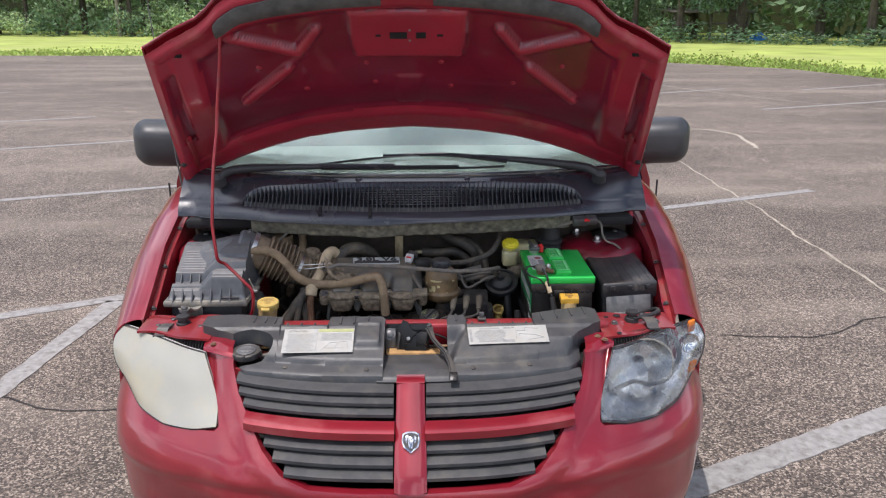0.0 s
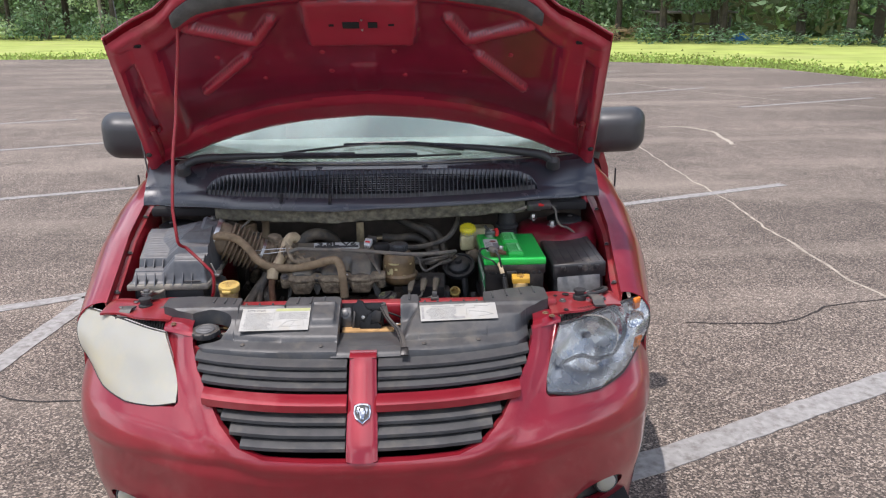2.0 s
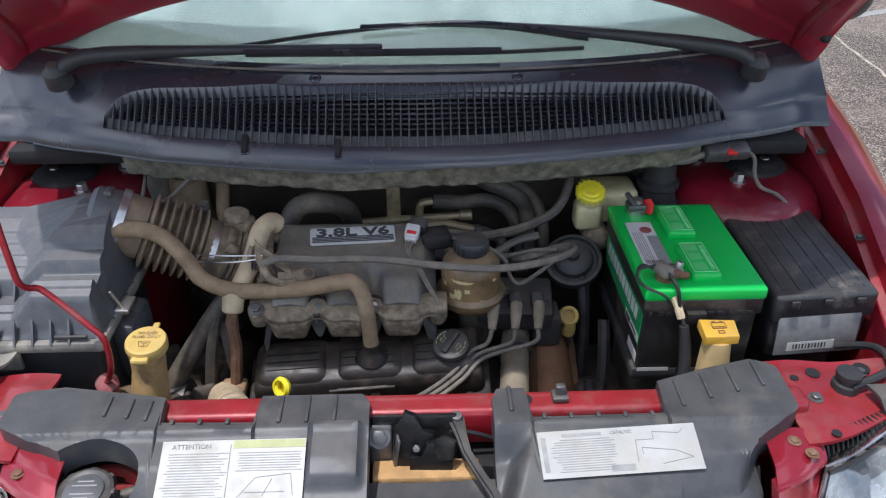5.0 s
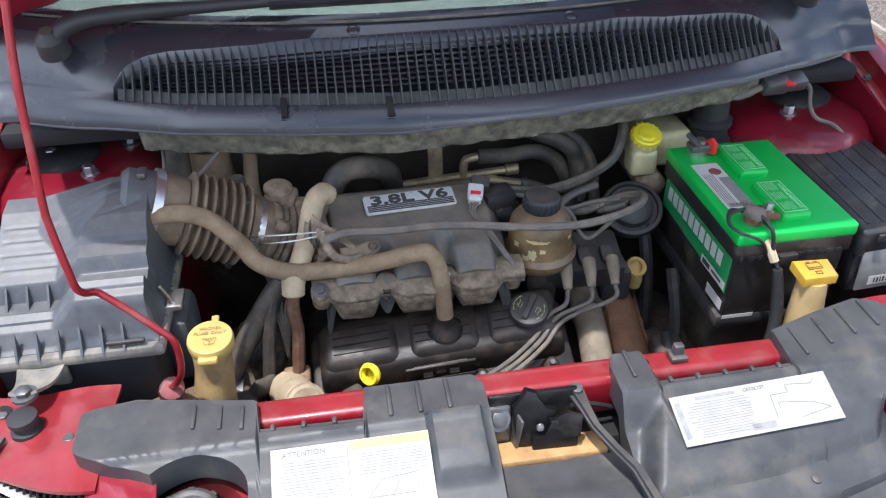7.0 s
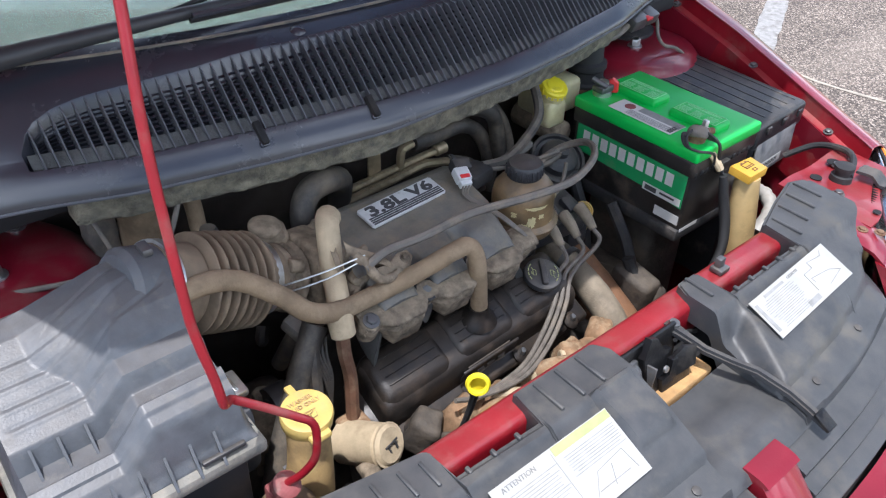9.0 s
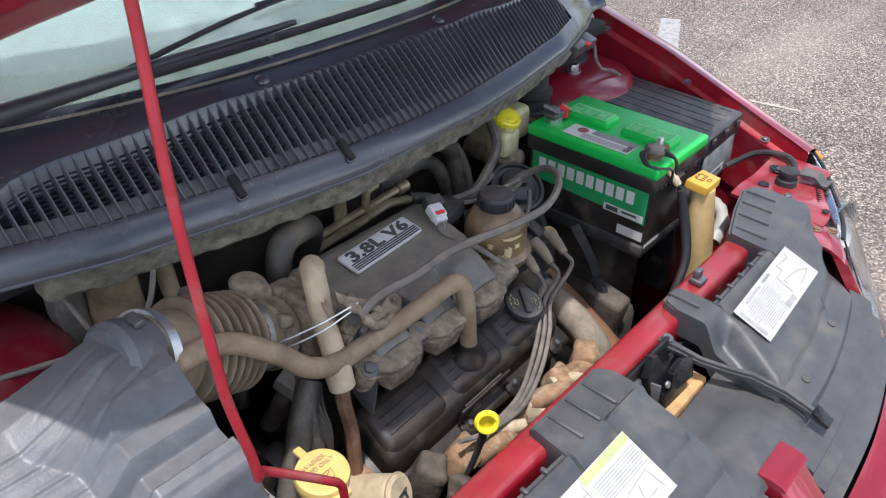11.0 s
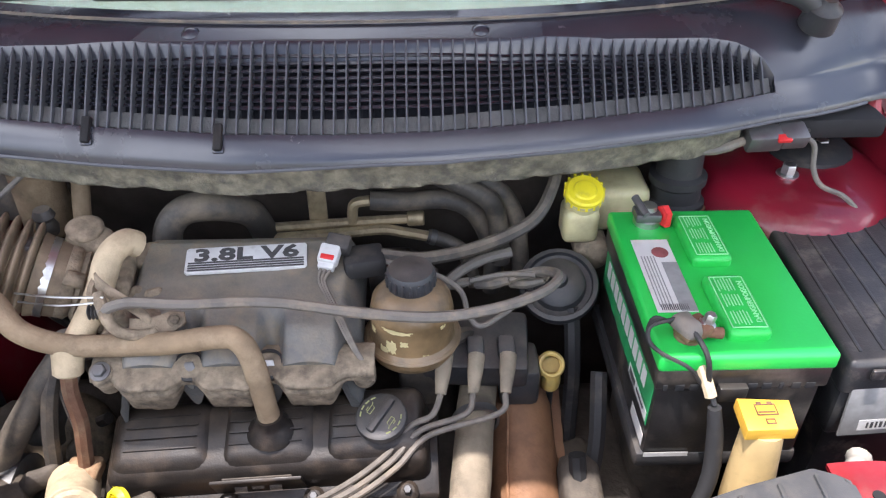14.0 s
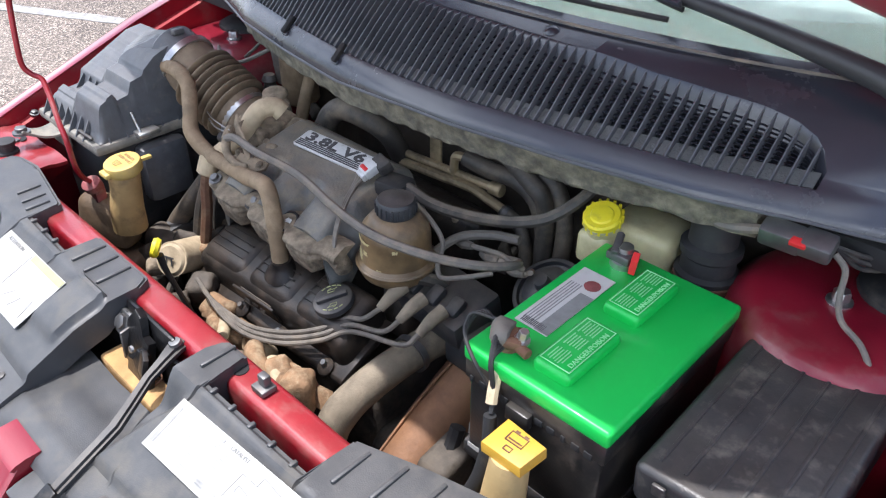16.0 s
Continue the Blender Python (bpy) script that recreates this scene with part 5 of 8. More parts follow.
    bm = sheet(f, xs, ks, 0.040, (0, 0, -1))
    if holes:
        bm = carve(bm, *holes)
    return part(name, bm, M["plastic_grey"], van, label, True, 32)


def steps(x0, x1, marks):
    xs = {round(x0 + (x1 - x0) * k / 110, 4) for k in range(111)}
    for m in marks:
        xs |= {m - 0.0025, m + 0.0025}
    return sorted(xs)


left_rear = lambda x: lerp(x, [-0.530, -0.515, -0.470, -0.330, -0.3275, -0.3250, -0.2075, -0.2025, -0.07, -0.060], [1.950, 1.956, 1.962, 1.938, 1.930, 1.893, 1.890, 1.937, 1.937, 1.92])
right_rear = lambda x: lerp(x, [0.100, 0.108, 0.1455, 0.1505, 0.3225, 0.3275, 0.40, 0.47, 0.49, 0.500], [1.92, 1.941, 1.941, 1.888, 1.890, 1.948, 1.972, 1.990, 1.982, 1.975])
cap_hole = lathe([(0.054, -0.2), (0.054, 0.2)], (-0.398, 1.826, 0.83), (0, 0, 1), 40)
for v in cap_hole.verts:
    v.co.x = -0.398 + (v.co.x + 0.398) * 1.12
    v.co.y = 1.826 + (v.co.y - 1.826) * 0.82
cover_l = cover(steps(-0.530, -0.060, [-0.3265, -0.205]), left_rear, "radiator_cover", "greyed black plastic radiator cover with white label", [cap_hole])
cover_r = cover(steps(0.100, 0.500, [0.148, 0.325]), right_rear, "radiator_cover", "greyed black plastic radiator cover with emissions label")
tray = sheet(lambda x, y: (x, y + back_at(x), lerp(y, [1.716, 1.724, 1.738, 1.752, 1.758, 1.80, 1.806, 1.842], [0.782, 0.790, 0.794, 0.797, 0.7955, 0.7955, 0.793, 0.795])), [-0.075 + 0.0094 * k for k in range(21)], [1.716, 1.720, 1.724, 1.731, 1.738, 1.745, 1.752, 1.758, 1.775, 1.80, 1.806, 1.825, 1.842], -0.010)
part("cover_tray", tray, M["plastic_grey"], cover_l, "black middle tray of the radiator cover")
part("foam_block", rbox((0.012, 1.864, 0.781), (0.140, 0.034, 0.034), 0.005), M["foam_tan"], cover_l, "tan foam block under the latch")
for x in (-0.175, -0.140, -0.105):
    part("groove", rbox((x, 1.908, cover_z(x, 1.908) + 0.0005), (0.006, 0.048, 0.006), 0.0025), M["plastic_grey"], cover_l)
for x in (-0.40, -0.37, -0.345):
    y = left_rear(x) - 0.030
    part("groove", rbox((x, y, cover_z(x, y) + 0.0005), (0.005, 0.036, 0.005), 0.002), M["plastic_grey"], cover_l)
part("groove", rbox((0.124, 1.918, cover_z(0.124, 1.918) + 0.0005), (0.006, 0.046, 0.006), 0.0025), M["plastic_grey"], cover_r)
for x in (0.350, 0.390, 0.430, 0.468):
    y = right_rear(x) - 0.034
    part("groove", rbox((x, y, cover_z(x, y) + 0.0005), (0.0055, 0.050, 0.0055), 0.0022), M["plastic_grey"], cover_r)
for x in (0.165, 0.20, 0.235, 0.27, 0.305):
    part("edge_nub", rbox((x, 1.886, 0.8625), (0.0055, 0.010, 0.006), 0.002), M["plastic_grey"], cover_r)
for x in (-0.31, -0.275, -0.24):
    part("edge_nub", rbox((x, 1.890, 0.8625), (0.0055, 0.010, 0.006), 0.002), M["plastic_grey"], cover_l)
for cv, x in ((cover_l, -0.30), (cover_l, -0.10), (cover_r, 0.30), (cover_r, 0.16), (cover_l, -0.45)):
    part("push_pin", lathe([(0.006, 0), (0.006, 0.002), (0.003, 0.003), (0, 0.003)], (x, nose(x, 0.79) + 0.020, cover_z(x, nose(x, 0.79) + 0.020)), (0, -0.2, 1), 14), M["plastic"], cv)
# labels on the covers
l1 = face_frame((-0.224, 1.822, cover_z(-0.224, 1.822) + 0.004), (1, 0.0, 0.004), (0, 1, 0.42))
part("label", prism([(-0.088, -0.040), (0.088, -0.040), (0.088, 0.040), (-0.088, 0.040)], 0, 0.0008, 0, l1), M["sticker"], cover_l, "white service label with a drawing")
part("label_header", bars([(0.043, 0.034, 0.088, 0.010)], l1 @ pose(0, 0, 0.0009)), M["print_yellow"], cover_l)
part("label_word", words("ATTENTION", 0.0085, l1 @ pose(-0.052, 0.032, 0.0012), stretch=1.0), M["print_grey"], cover_l)
rb = random.Random(2)
rows = [(-0.045 + rb.uniform(-0.004, 0.004), 0.023 - 0.0034 * k, rb.uniform(0.060, 0.076), 0.0011) for k in range(18)] + [(0.045, 0.023 - 0.0032 * k, rb.uniform(0.06, 0.08), 0.0011) for k in range(8)]
part("label_print", bars(rows, l1 @ pose(0, 0, 0.0009)), M["print_faded"], cover_l)["kind"] = "stuff"
lines = [((0.01, -0.032), (0.03, -0.008)), ((0.03, -0.008), (0.072, -0.004)), ((0.072, -0.004), (0.076, -0.03)), ((0.018, -0.026), (0.066, -0.026)), ((0.04, -0.03), (0.05, -0.01)), ((-0.004, 0.034), (-0.004, -0.036))]
part("label_drawing", merge(*[tube([l1 @ Vector((*a, 0.0012)), l1 @ Vector((*b, 0.0012))], 0.0004, 5, 1) for a, b in lines]), M["print_faded"], cover_l)["kind"] = "stuff"
l2 = face_frame((0.253, 1.8360, cover_z(0.253, 1.8360) + 0.003), (1, 0.05, 0.004), (-0.05, 1, 0.40))
part("label", prism([(-0.101, -0.030), (0.101, -0.030), (0.101, 0.030), (-0.101, 0.030)], 0, 0.0008, 0, l2), M["sticker"], cover_r, "white emissions label with a hose diagram")
part("label_word", words("CATALYST", 0.006, l2 @ pose(0.005, 0.0235, 0.0012)), M["print_grey"], cover_r)
rows = [(-0.045 + rb.uniform(-0.004, 0.004), 0.0175 - 0.0031 * k, rb.uniform(0.06, 0.082), 0.0011) for k in range(14)] + [(-0.045, 0.0235, 0.05, 0.004), (-0.094, 0, 0.006, 0.044), (0.0, -0.022, 0.03, 0.008)]
part("label_print", bars(rows, l2 @ pose(0, 0, 0.0009)), M["print_faded"], cover_r)["kind"] = "stuff"
path = [(0.02, -0.016), (0.022, 0.012), (0.045, 0.012), (0.045, 0.022), (0.078, 0.018), (0.085, 0.024)]
path2 = [(0.028, -0.006), (0.028, 0.002), (0.070, -0.004), (0.090, -0.014), (0.05, -0.02)]
part("label_drawing", merge(*[tube([l2 @ Vector((*a, 0.0012)), l2 @ Vector((*b, 0.0012))], 0.0005, 5, 1) for p in (path, path2) for a, b in zip(p, p[1:])]), M["print_faded"], cover_r)["kind"] = "stuff"

# radiator cap in its opening
part("filler_well", lathe([(0.058, 0), (0.058, 0.03), (0.05, 0.03), (0.05, 0.004), (0, 0.004)], (-0.398, 1.832, 0.762), (0, 0, 1), 28), M["paint_bay"], cover_l, "red panel under the cap")
part("radiator_cap", lathe([(0.026, 0), (0.034, 0.004), (0.036, 0.014), (0.035, 0.018), (0.031, 0.020), (0.028, 0.018), (0, 0.018)], (-0.404, 1.818, 0.806), (0, -0.08, 1), 24), M["plastic"], cover_l, "black radiator cap with pale print")
part("cap_disc", lathe([(0.024, 0), (0.024, 0.003), (0.022, 0.0045), (0, 0.0045)], (-0.404, 1.8166, 0.823), (0, -0.08, 1), 28), M["plastic_dusty"], cover_l)
part("cap_print", bars([(0, 0.012, 0.020, 0.002), (0, 0.006, 0.030, 0.002), (0, -0.006, 0.028, 0.002), (0, -0.012, 0.018, 0.002)], face_frame((-0.404, 1.8162, 0.8277), (1, 0, 0), (0, 1, 0.08)), 0.0005), M["print_faded"], cover_l)
for a in range(8):
    part("cap_ear", rbox((-0.404 + 0.033 * math.cos(a * 0.785), 1.818 + 0.033 * math.sin(a * 0.785), 0.817), (0.010, 0.010, 0.016), 0.003, (0, 0, math.degrees(a * 0.785))), M["plastic"], cover_l)
part("overflow_hose", tube([(-0.372, 1.828, 0.800), (-0.345, 1.835, 0.802), (-0.32, 1.85, 0.79)], 0.008, 10, 5), M["hose_black"], cover_l)

# hood latch and its lever
shaping.append(lambda p: p + Vector((-0.006, 0.024, -0.014)))
latch = part("hood_latch", rbox((0.004, 1.872, 0.828), (0.112, 0.008, 0.086), 0.004, (-8, 0, 0)), M["latch_black"], van, "black greasy hood latch")
part("latch_bracket", rbox((-0.040, 1.864, 0.830), (0.030, 0.008, 0.062), 0.004, (-10, 0, 0)), M["steel_dull"], latch)
part("latch_bolt", merge(bolt((-0.042, 1.861, 0.848), 0.010, 0.008, (0, -0.8, 0.6)), lathe([(0.013, 0), (0.012, 0.003), (0, 0.003)], (-0.042, 1.862, 0.848), (0, -0.8, 0.6), 18)), M["steel_dull"], latch)
part("latch_flange", rbox((-0.022, 1.855, 0.826), (0.004, 0.024, 0.060), 0.0015, (0, 8, 12)), M["steel_dull"], latch)
part("latch_claw", prism([(-0.024, -0.030), (0.012, -0.036), (0.030, -0.012), (0.028, 0.016), (0.012, 0.018), (0.004, 0.040), (-0.010, 0.046), (-0.018, 0.030), (-0.026, 0.024)], 0, 0.010, 0.002, face_frame((0.002, 1.862, 0.838), (1, 0, 0), (0, 0.3, 0.95))), M["latch_black"], latch)
part("latch_jaw", prism([(-0.026, -0.028), (0.030, -0.034), (0.034, -0.010), (0.020, 0.004), (0.024, 0.020), (0.004, 0.022), (-0.004, 0.002), (-0.020, 0.006)], 0, 0.008, 0.002, face_frame((0.018, 1.848, 0.826), (1, 0, 0.15), (0, 0.25, 0.97))), M["latch_black"], latch)
part("latch_pawl", prism([(-0.016, -0.020), (0.016, -0.014), (0.022, 0.012), (0.004, 0.018), (-0.012, 0.010)], 0, 0.006, 0.0015, face_frame((0.038, 1.846, 0.842), (0.9, -0.3, 0.2), (0, 0.3, 0.95))), M["latch_black"], latch)
for x, z in ((0.006, 0.842), (0.032, 0.824), (0.012, 0.808)):
    part("latch_rivet", lathe([(0.005, 0), (0.0045, 0.003), (0, 0.004)], (x, 1.846, z), (0, -1, 0.2), 12), M["steel"], latch)
part("latch_spring", tube([(0.048 + 0.006 * math.cos(k * 1.2), 1.850 + 0.006 * math.sin(k * 1.2), 0.795 + 0.0022 * k) for k in range(16)], 0.0014, 5, 2), M["hose_rust"], latch)
part("latch_cable", tube([(0.05, 1.866, 0.85), (0.075, 1.872, 0.842), (0.10, 1.875, 0.83), (0.13, 1.88, 0.81)], 0.003, 6, 6), M["rubber"], latch)
shaping.append(lambda p: p + Vector((0.0, 0.020, -0.018)) * smooth01((p.y - 1.74) / 0.12))
LEVER = [((0.050, 1.894, 0.862), 0.0094), ((0.053, 1.880, 0.864), 0.0101), ((0.058, 1.860, 0.858), 0.0072), ((0.064, 1.838, 0.850), 0.0058), ((0.080, 1.812, 0.838), 0.0058), ((0.095, 1.790, 0.829), 0.0065), ((0.105, 1.755, 0.814), 0.0068), ((0.109, 1.725, 0.803), 0.0072), ((0.111, 1.704, 0.794), 0.0065)]
lv = sheet(lambda i, q: (LEVER[int(i)][0][0] + q * LEVER[int(i)][1], LEVER[int(i)][0][1] + q * LEVER[int(i)][1] * 0.35, LEVER[int(i)][0][2] + (0.004 if abs(q) < 0.6 else 0.0)), list(range(9)), [-1, -0.85, -0.6, -0.5, 0, 0.5, 0.6, 0.85, 1], -0.005)
part("latch_lever", lv, M["plastic"], latch, "long black hood release lever", True, 50)
part("lever_rivet", lathe([(0.008, 0), (0.007, 0.004), (0, 0.005)], (0.053, 1.882, 0.868), (0, -0.2, 1), 14), M["steel_dull"], latch)
part("lever_grip", rbox((0.1105, 1.708, 0.799), (0.020, 0.026, 0.006), 0.002, (28, 0, 0)), M["latch_black"], latch)

shaping.append(None)
# prop rod from the corner of the bay to the hood
prop = part("prop_rod", tube([(-0.449, 2.026, 0.815), (-0.436, 2.012, 0.835), (-0.424, 2.002, 0.862), (-0.420, 2.000, 0.895), (-0.423, 2.000, 0.918), (-0.436, 2.002, 0.934), (-0.465, 2.010, 0.962), (-0.486, 2.014, 0.982), (-0.494, 2.013, 0.990), (-0.502, 2.004, 0.997), (-0.506, 1.997, 1.010), (-0.508, 1.998, 1.035), (-0.513, 2.006, 1.085), (-0.513, 2.012, 1.12), (-0.506, 2.038, 1.24), (-0.494, 2.06, 1.34), (-0.488, 2.068, 1.41), (-0.476, 2.072, 1.50), (-0.470, 2.074, 1.572)], 0.0044, 10, 6), M["paint_bay"], van, "thin red hood prop rod")
part("rod_pivot", lathe([(0.016, 0), (0.016, 0.012), (0.010, 0.016), (0, 0.016)], (-0.451, 2.030, 0.803), (0.2, -0.4, 0.9), 18), M["paint_faded"], prop)
part("rod_foot", rbox((-0.455, 2.035, 0.784), (0.028, 0.020, 0.05), 0.005), M["paint_faded"], prop)

# ---- engine ----
engine = thing("engine", (-0.05, 2.2, 0.30), "dusty six-cylinder engine with grey plastic intake and hoses", "engine")
part("block", rbox((-0.07, 2.24, 0.46), (0.44, 0.24, 0.38), 0.02), M["iron"], engine, "dark greasy engine block")
part("gearbox", rbox((0.27, 2.22, 0.46), (0.24, 0.26, 0.32), 0.03), M["iron"], engine)
part("accessory_drive", rbox((-0.37, 2.24, 0.45), (0.14, 0.24, 0.38), 0.03), M["iron"], engine)
for x, r in ((-0.38, 0.05), (-0.35, 0.035)):
    part("pulley", lathe([(r, 0), (r, 0.03), (r * 0.6, 0.03), (r * 0.5, 0.02), (0, 0.02)], (x, 2.13 if r > 0.04 else 2.20, 0.66 if r > 0.04 else 0.72), (-1, 0, 0), 24), M["steel_dull"], engine)

def caked(b, amount=0.004, scale=45):
    """Uneven, dirt-caked skin."""
    for v in b.verts:
        q = v.co * scale
        v.co += Vector((noise.noise(q), noise.noise(q + Vector((9, 0, 0))), noise.noise(q + Vector((0, 9, 0))))) * amount
    return b


def cast(c, s, bevel=0.010, turn=(0, 0, 0), taper=(1, 1), amount=0.005):
    """A rough casting: a rounded block, cut fine and caked."""
    b = rbox(c, s, bevel, turn, taper, 2)
    bmesh.ops.subdivide_edges(b, edges=[e for e in b.edges if e.calc_length() > 0.012], cuts=3, use_grid_fill=True)
    return caked(b, amount)


# intake plenum with three runners
RUN = (-0.200, -0.111, -0.022)


def plenum_z(x, y):
    z = lerp(y, [2.138, 2.146, 2.160, 2.185, 2.215, 2.245, 2.275, 2.305, 2.325, 2.34], [0.838, 0.848, 0.860, 0.876, 0.890, 0.8975, 0.9045, 0.909, 0.901, 0.86])
    d = min(abs(x - c) for c in RUN)
    valley = smooth01((d - 0.026) / 0.018) * smooth01((2.222 - y) / 0.045)
    edge = max(0.0, abs(x + 0.106) - 0.120)
    z -= 0.034 * valley
    z += 0.006 * (1 - smooth01(d / 0.040)) * smooth01((2.24 - y) / 0.05)
    return z - 1.6 * edge - 9 * edge * edge


px = [-0.246 + 0.280 * k / 80 for k in range(81)]
py = [2.150 + 0.190 * k / 44 for k in range(45)]
plenum = part("intake_manifold", sheet(lambda x, y: (x, y, plenum_z(x, y)), px, py, 0.028, (0, 0.1, -1)), M["manifold"], engine, "dusty dark grey plastic intake manifold", True, 50)


def skirt(x, k):
    """Dirt-caked lower edge of the manifold: a ledge round each runner end, then an uneven hanging skirt."""
    near = max(1 - smooth01((abs(x - c) - 0.020) / 0.022) for c in RUN)
    out = 2.144 - 0.016 * near
    low = 0.826 - 0.028 * near - 0.004 * max(0, noise.noise((x * 28, 0, 3)))
    y = lerp(k, [0, 0.25, 0.4, 0.5, 0.6, 1], [2.164, out, out - 0.003, out + 0.004, out + 0.001, out + 0.012])
    z = lerp(k, [0, 0.25, 0.4, 0.5, 0.6, 1], [0.856, 0.846, 0.840, 0.834, 0.830, low])
    return (x, y + 0.0014 * noise.noise((x * 90, k * 9, 0)), z + 0.0016 * noise.noise((x * 70, k * 6, 8)))


part("manifold_skirt", sheet(skirt, [-0.262 + 0.312 * k / 104 for k in range(105)], [k / 14 for k in range(15)], 0.02, (0, 1, -0.2)), M["caked_dirt"], engine, "dirt-caked lower edge of the intake", True, 60)
for x in (-0.155, -0.067):
    part("bolt_pocket", lathe([(0.0165, -0.008), (0.0175, 0.010), (0.0145, 0.012), (0.0135, -0.004), (0, -0.004)], (x, 2.160, 0.842), (0, -0.55, 0.84), 20), M["rubber"], engine)
    part("manifold_bolt", bolt((x, 2.158, 0.840), 0.0085, 0.012, (0, -0.55, 0.84)), M["steel_dull"] if x < -0.1 else M["letter"], engine)
for x, y, z in ((-0.250, 2.150, 0.846), (0.036, 2.158, 0.838)):
    part("bolt_boss", caked(lathe([(0.014, -0.03), (0.0145, 0.002), (0.012, 0.004), (0, 0.004)], (x, y, z), (0, -0.4, 0.9), 18), 0.0015), M["caked_dirt"], engine)
    part("manifold_bolt", bolt((x, y - 0.002, z + 0.004), 0.0075, 0.008, (0, -0.4, 0.9)), M["steel_dull"], engine)
part("throttle_elbow", tube([(-0.244, 2.186, 0.930), (-0.238, 2.174, 0.922), (-0.232, 2.166, 0.908), (-0.222, 2.162, 0.896), (-0.206, 2.164, 0.889), (-0.190, 2.170, 0.887)], [0.006, 0.007, 0.007, 0.0065, 0.006, 0.005], 12, 6, 0.03), M["alu_dirty"], engine, "dirty cast throttle elbow")
tp = face_frame((-0.186, 2.176, 0.887), (1, 0.15, -0.05), (0, 0.85, 0.5))
part("throttle_plate", prism([(-0.030, -0.012), (0.008, -0.014), (0.030, 0.004), (0.028, 0.016), (0.012, 0.018), (-0.012, 0.010), (-0.030, 0.014)], 0, 0.004, 0.001, tp), M["alu_dirty"], engine, "dirty throttle cable bracket plate")
for u, v in ((-0.004, -0.006), (0.018, 0.007)):
    part("plate_bolt", bolt(tp @ Vector((u, v, 0.003)), 0.0055, 0.005, tp.to_3x3() @ Vector((0, 0, 1))), M["caked_dirt"], engine)
part("return_spring", merge(*[lathe([(0.006, -0.0012), (0.0085, 0), (0.006, 0.0012)], (-0.252 + 0.004 * k, 2.172, 0.916), (1, 0.1, 0), 14) for k in range(4)]), M["steel_dull"], engine, "small coiled throttle return spring")
part("dirt_lump", cast((-0.226, 2.300, 0.895), (0.045, 0.04, 0.024), 0.008, (8, 0, 15), (0.85, 0.85), 0.003), M["caked_dirt"], engine, "dirt-crusted casting edge")
part("manifold_rib", tube([(-0.215, 2.215, 0.882), (-0.15, 2.224, 0.887), (-0.05, 2.226, 0.887), (0.012, 2.220, 0.883)], 0.0035, 6, 6), M["manifold"], engine)
bd = face_frame((-0.1035, 2.2740, 0.9075), (1, 0.10, -0.025), (0, 1, 0.20)) @ Matrix.Diagonal((0.92, 0.98, 1, 1))
part("engine_badge", prism([(-0.074, -0.020), (0.074, -0.020), (0.077, -0.017), (0.077, 0.017), (0.074, 0.020), (-0.074, 0.020), (-0.077, 0.017), (-0.077, -0.017)], -0.002, 0.002, 0.001, bd), M["letter"], engine, "silver badge with black engine lettering")
part("badge_letters", words("3.8L V6", 0.027, bd @ pose(0.0, 0.0060, 0.0024), 0.0006, stretch=1.6, bold=0.0009), M["print"], engine, "black letters")
for k in range(4):
    part("badge_line", bars([(0, -0.0052 - 0.0038 * k, 0.146, 0.0020)], bd @ pose(0, 0, 0.002), 0.0010), M["print"], engine)
plug_m = face_frame((-0.004, 2.258, 0.919), (1, -0.20, -0.10), (0.10, 0.90, 0.42)) @ Matrix.Diagonal((0.8, 0.8, 0.8, 1))
sensor = part("sensor_plug", merge(moved(rbox((0, 0.004, 0), (0.030, 0.030, 0.020), 0.004), plug_m), moved(rbox((0, -0.014, -0.002), (0.024, 0.010, 0.015), 0.002), plug_m)), M["letter"], engine, "dusty white sensor connector with red clip")
part("sensor_clip", moved(rbox((0, -0.004, 0.0098), (0.020, 0.008, 0.004), 0.0015), plug_m), M["red_plastic"], sensor)
part("sensor_socket", moved(rbox((0.008, 0.026, -0.004), (0.036, 0.026, 0.026), 0.004), plug_m), M["rubber"], engine)
for k in range(3):
    part("sensor_lead", tube([plug_m @ Vector((-0.007 + 0.007 * k, -0.018, -0.002)), plug_m @ Vector((-0.005 + 0.004 * k, -0.036, -0.012)), (0.006 + 0.003 * k, 2.196, 0.884), (0.026 + 0.002 * k, 2.165, 0.862), (0.045, 2.15, 0.84)], 0.0020, 6, 6), M["wire_grey"], engine)
part("sensor_base", rbox((0.035, 2.275, 0.900), (0.05, 0.04, 0.026), 0.006, (0, 0, 10)), M["rubber"], engine)

# caked crust along the shoulder, and the cable bracket with its folded edge
crust_r = random.Random(77)
part("dirt_crust", merge(*[cast((crust_r.uniform(-0.252, -0.196), crust_r.uniform(2.185, 2.320), crust_r.uniform(0.868, 0.886)), [crust_r.uniform(0.010, 0.026) for _ in range(3)], 0.004, [crust_r.uniform(-40, 40) for _ in range(3)], (0.8, 0.8), 0.004) for k in range(26)]), M["caked_dirt"], engine, "crust of caked dirt on the casting", True, 60)["kind"] = "stuff"
band = lambda u, v: (-0.250 + 0.030 * math.sin(u * 1.9) ** 2 + 0.030 * u, 2.196 - 0.026 * u + 0.006 * v, 0.938 - 0.052 * u + 0.014 * (v - 0.5) * (1 - 0.4 * u))
part("cable_bracket", sheet(band, [k / 14 for k in range(15)], [0, 0.15, 0.5, 0.85, 1], 0.003, (0.3, 1, 0)), M["alu_dirty"], engine, "dust-caked throttle cable bracket", True, 40)
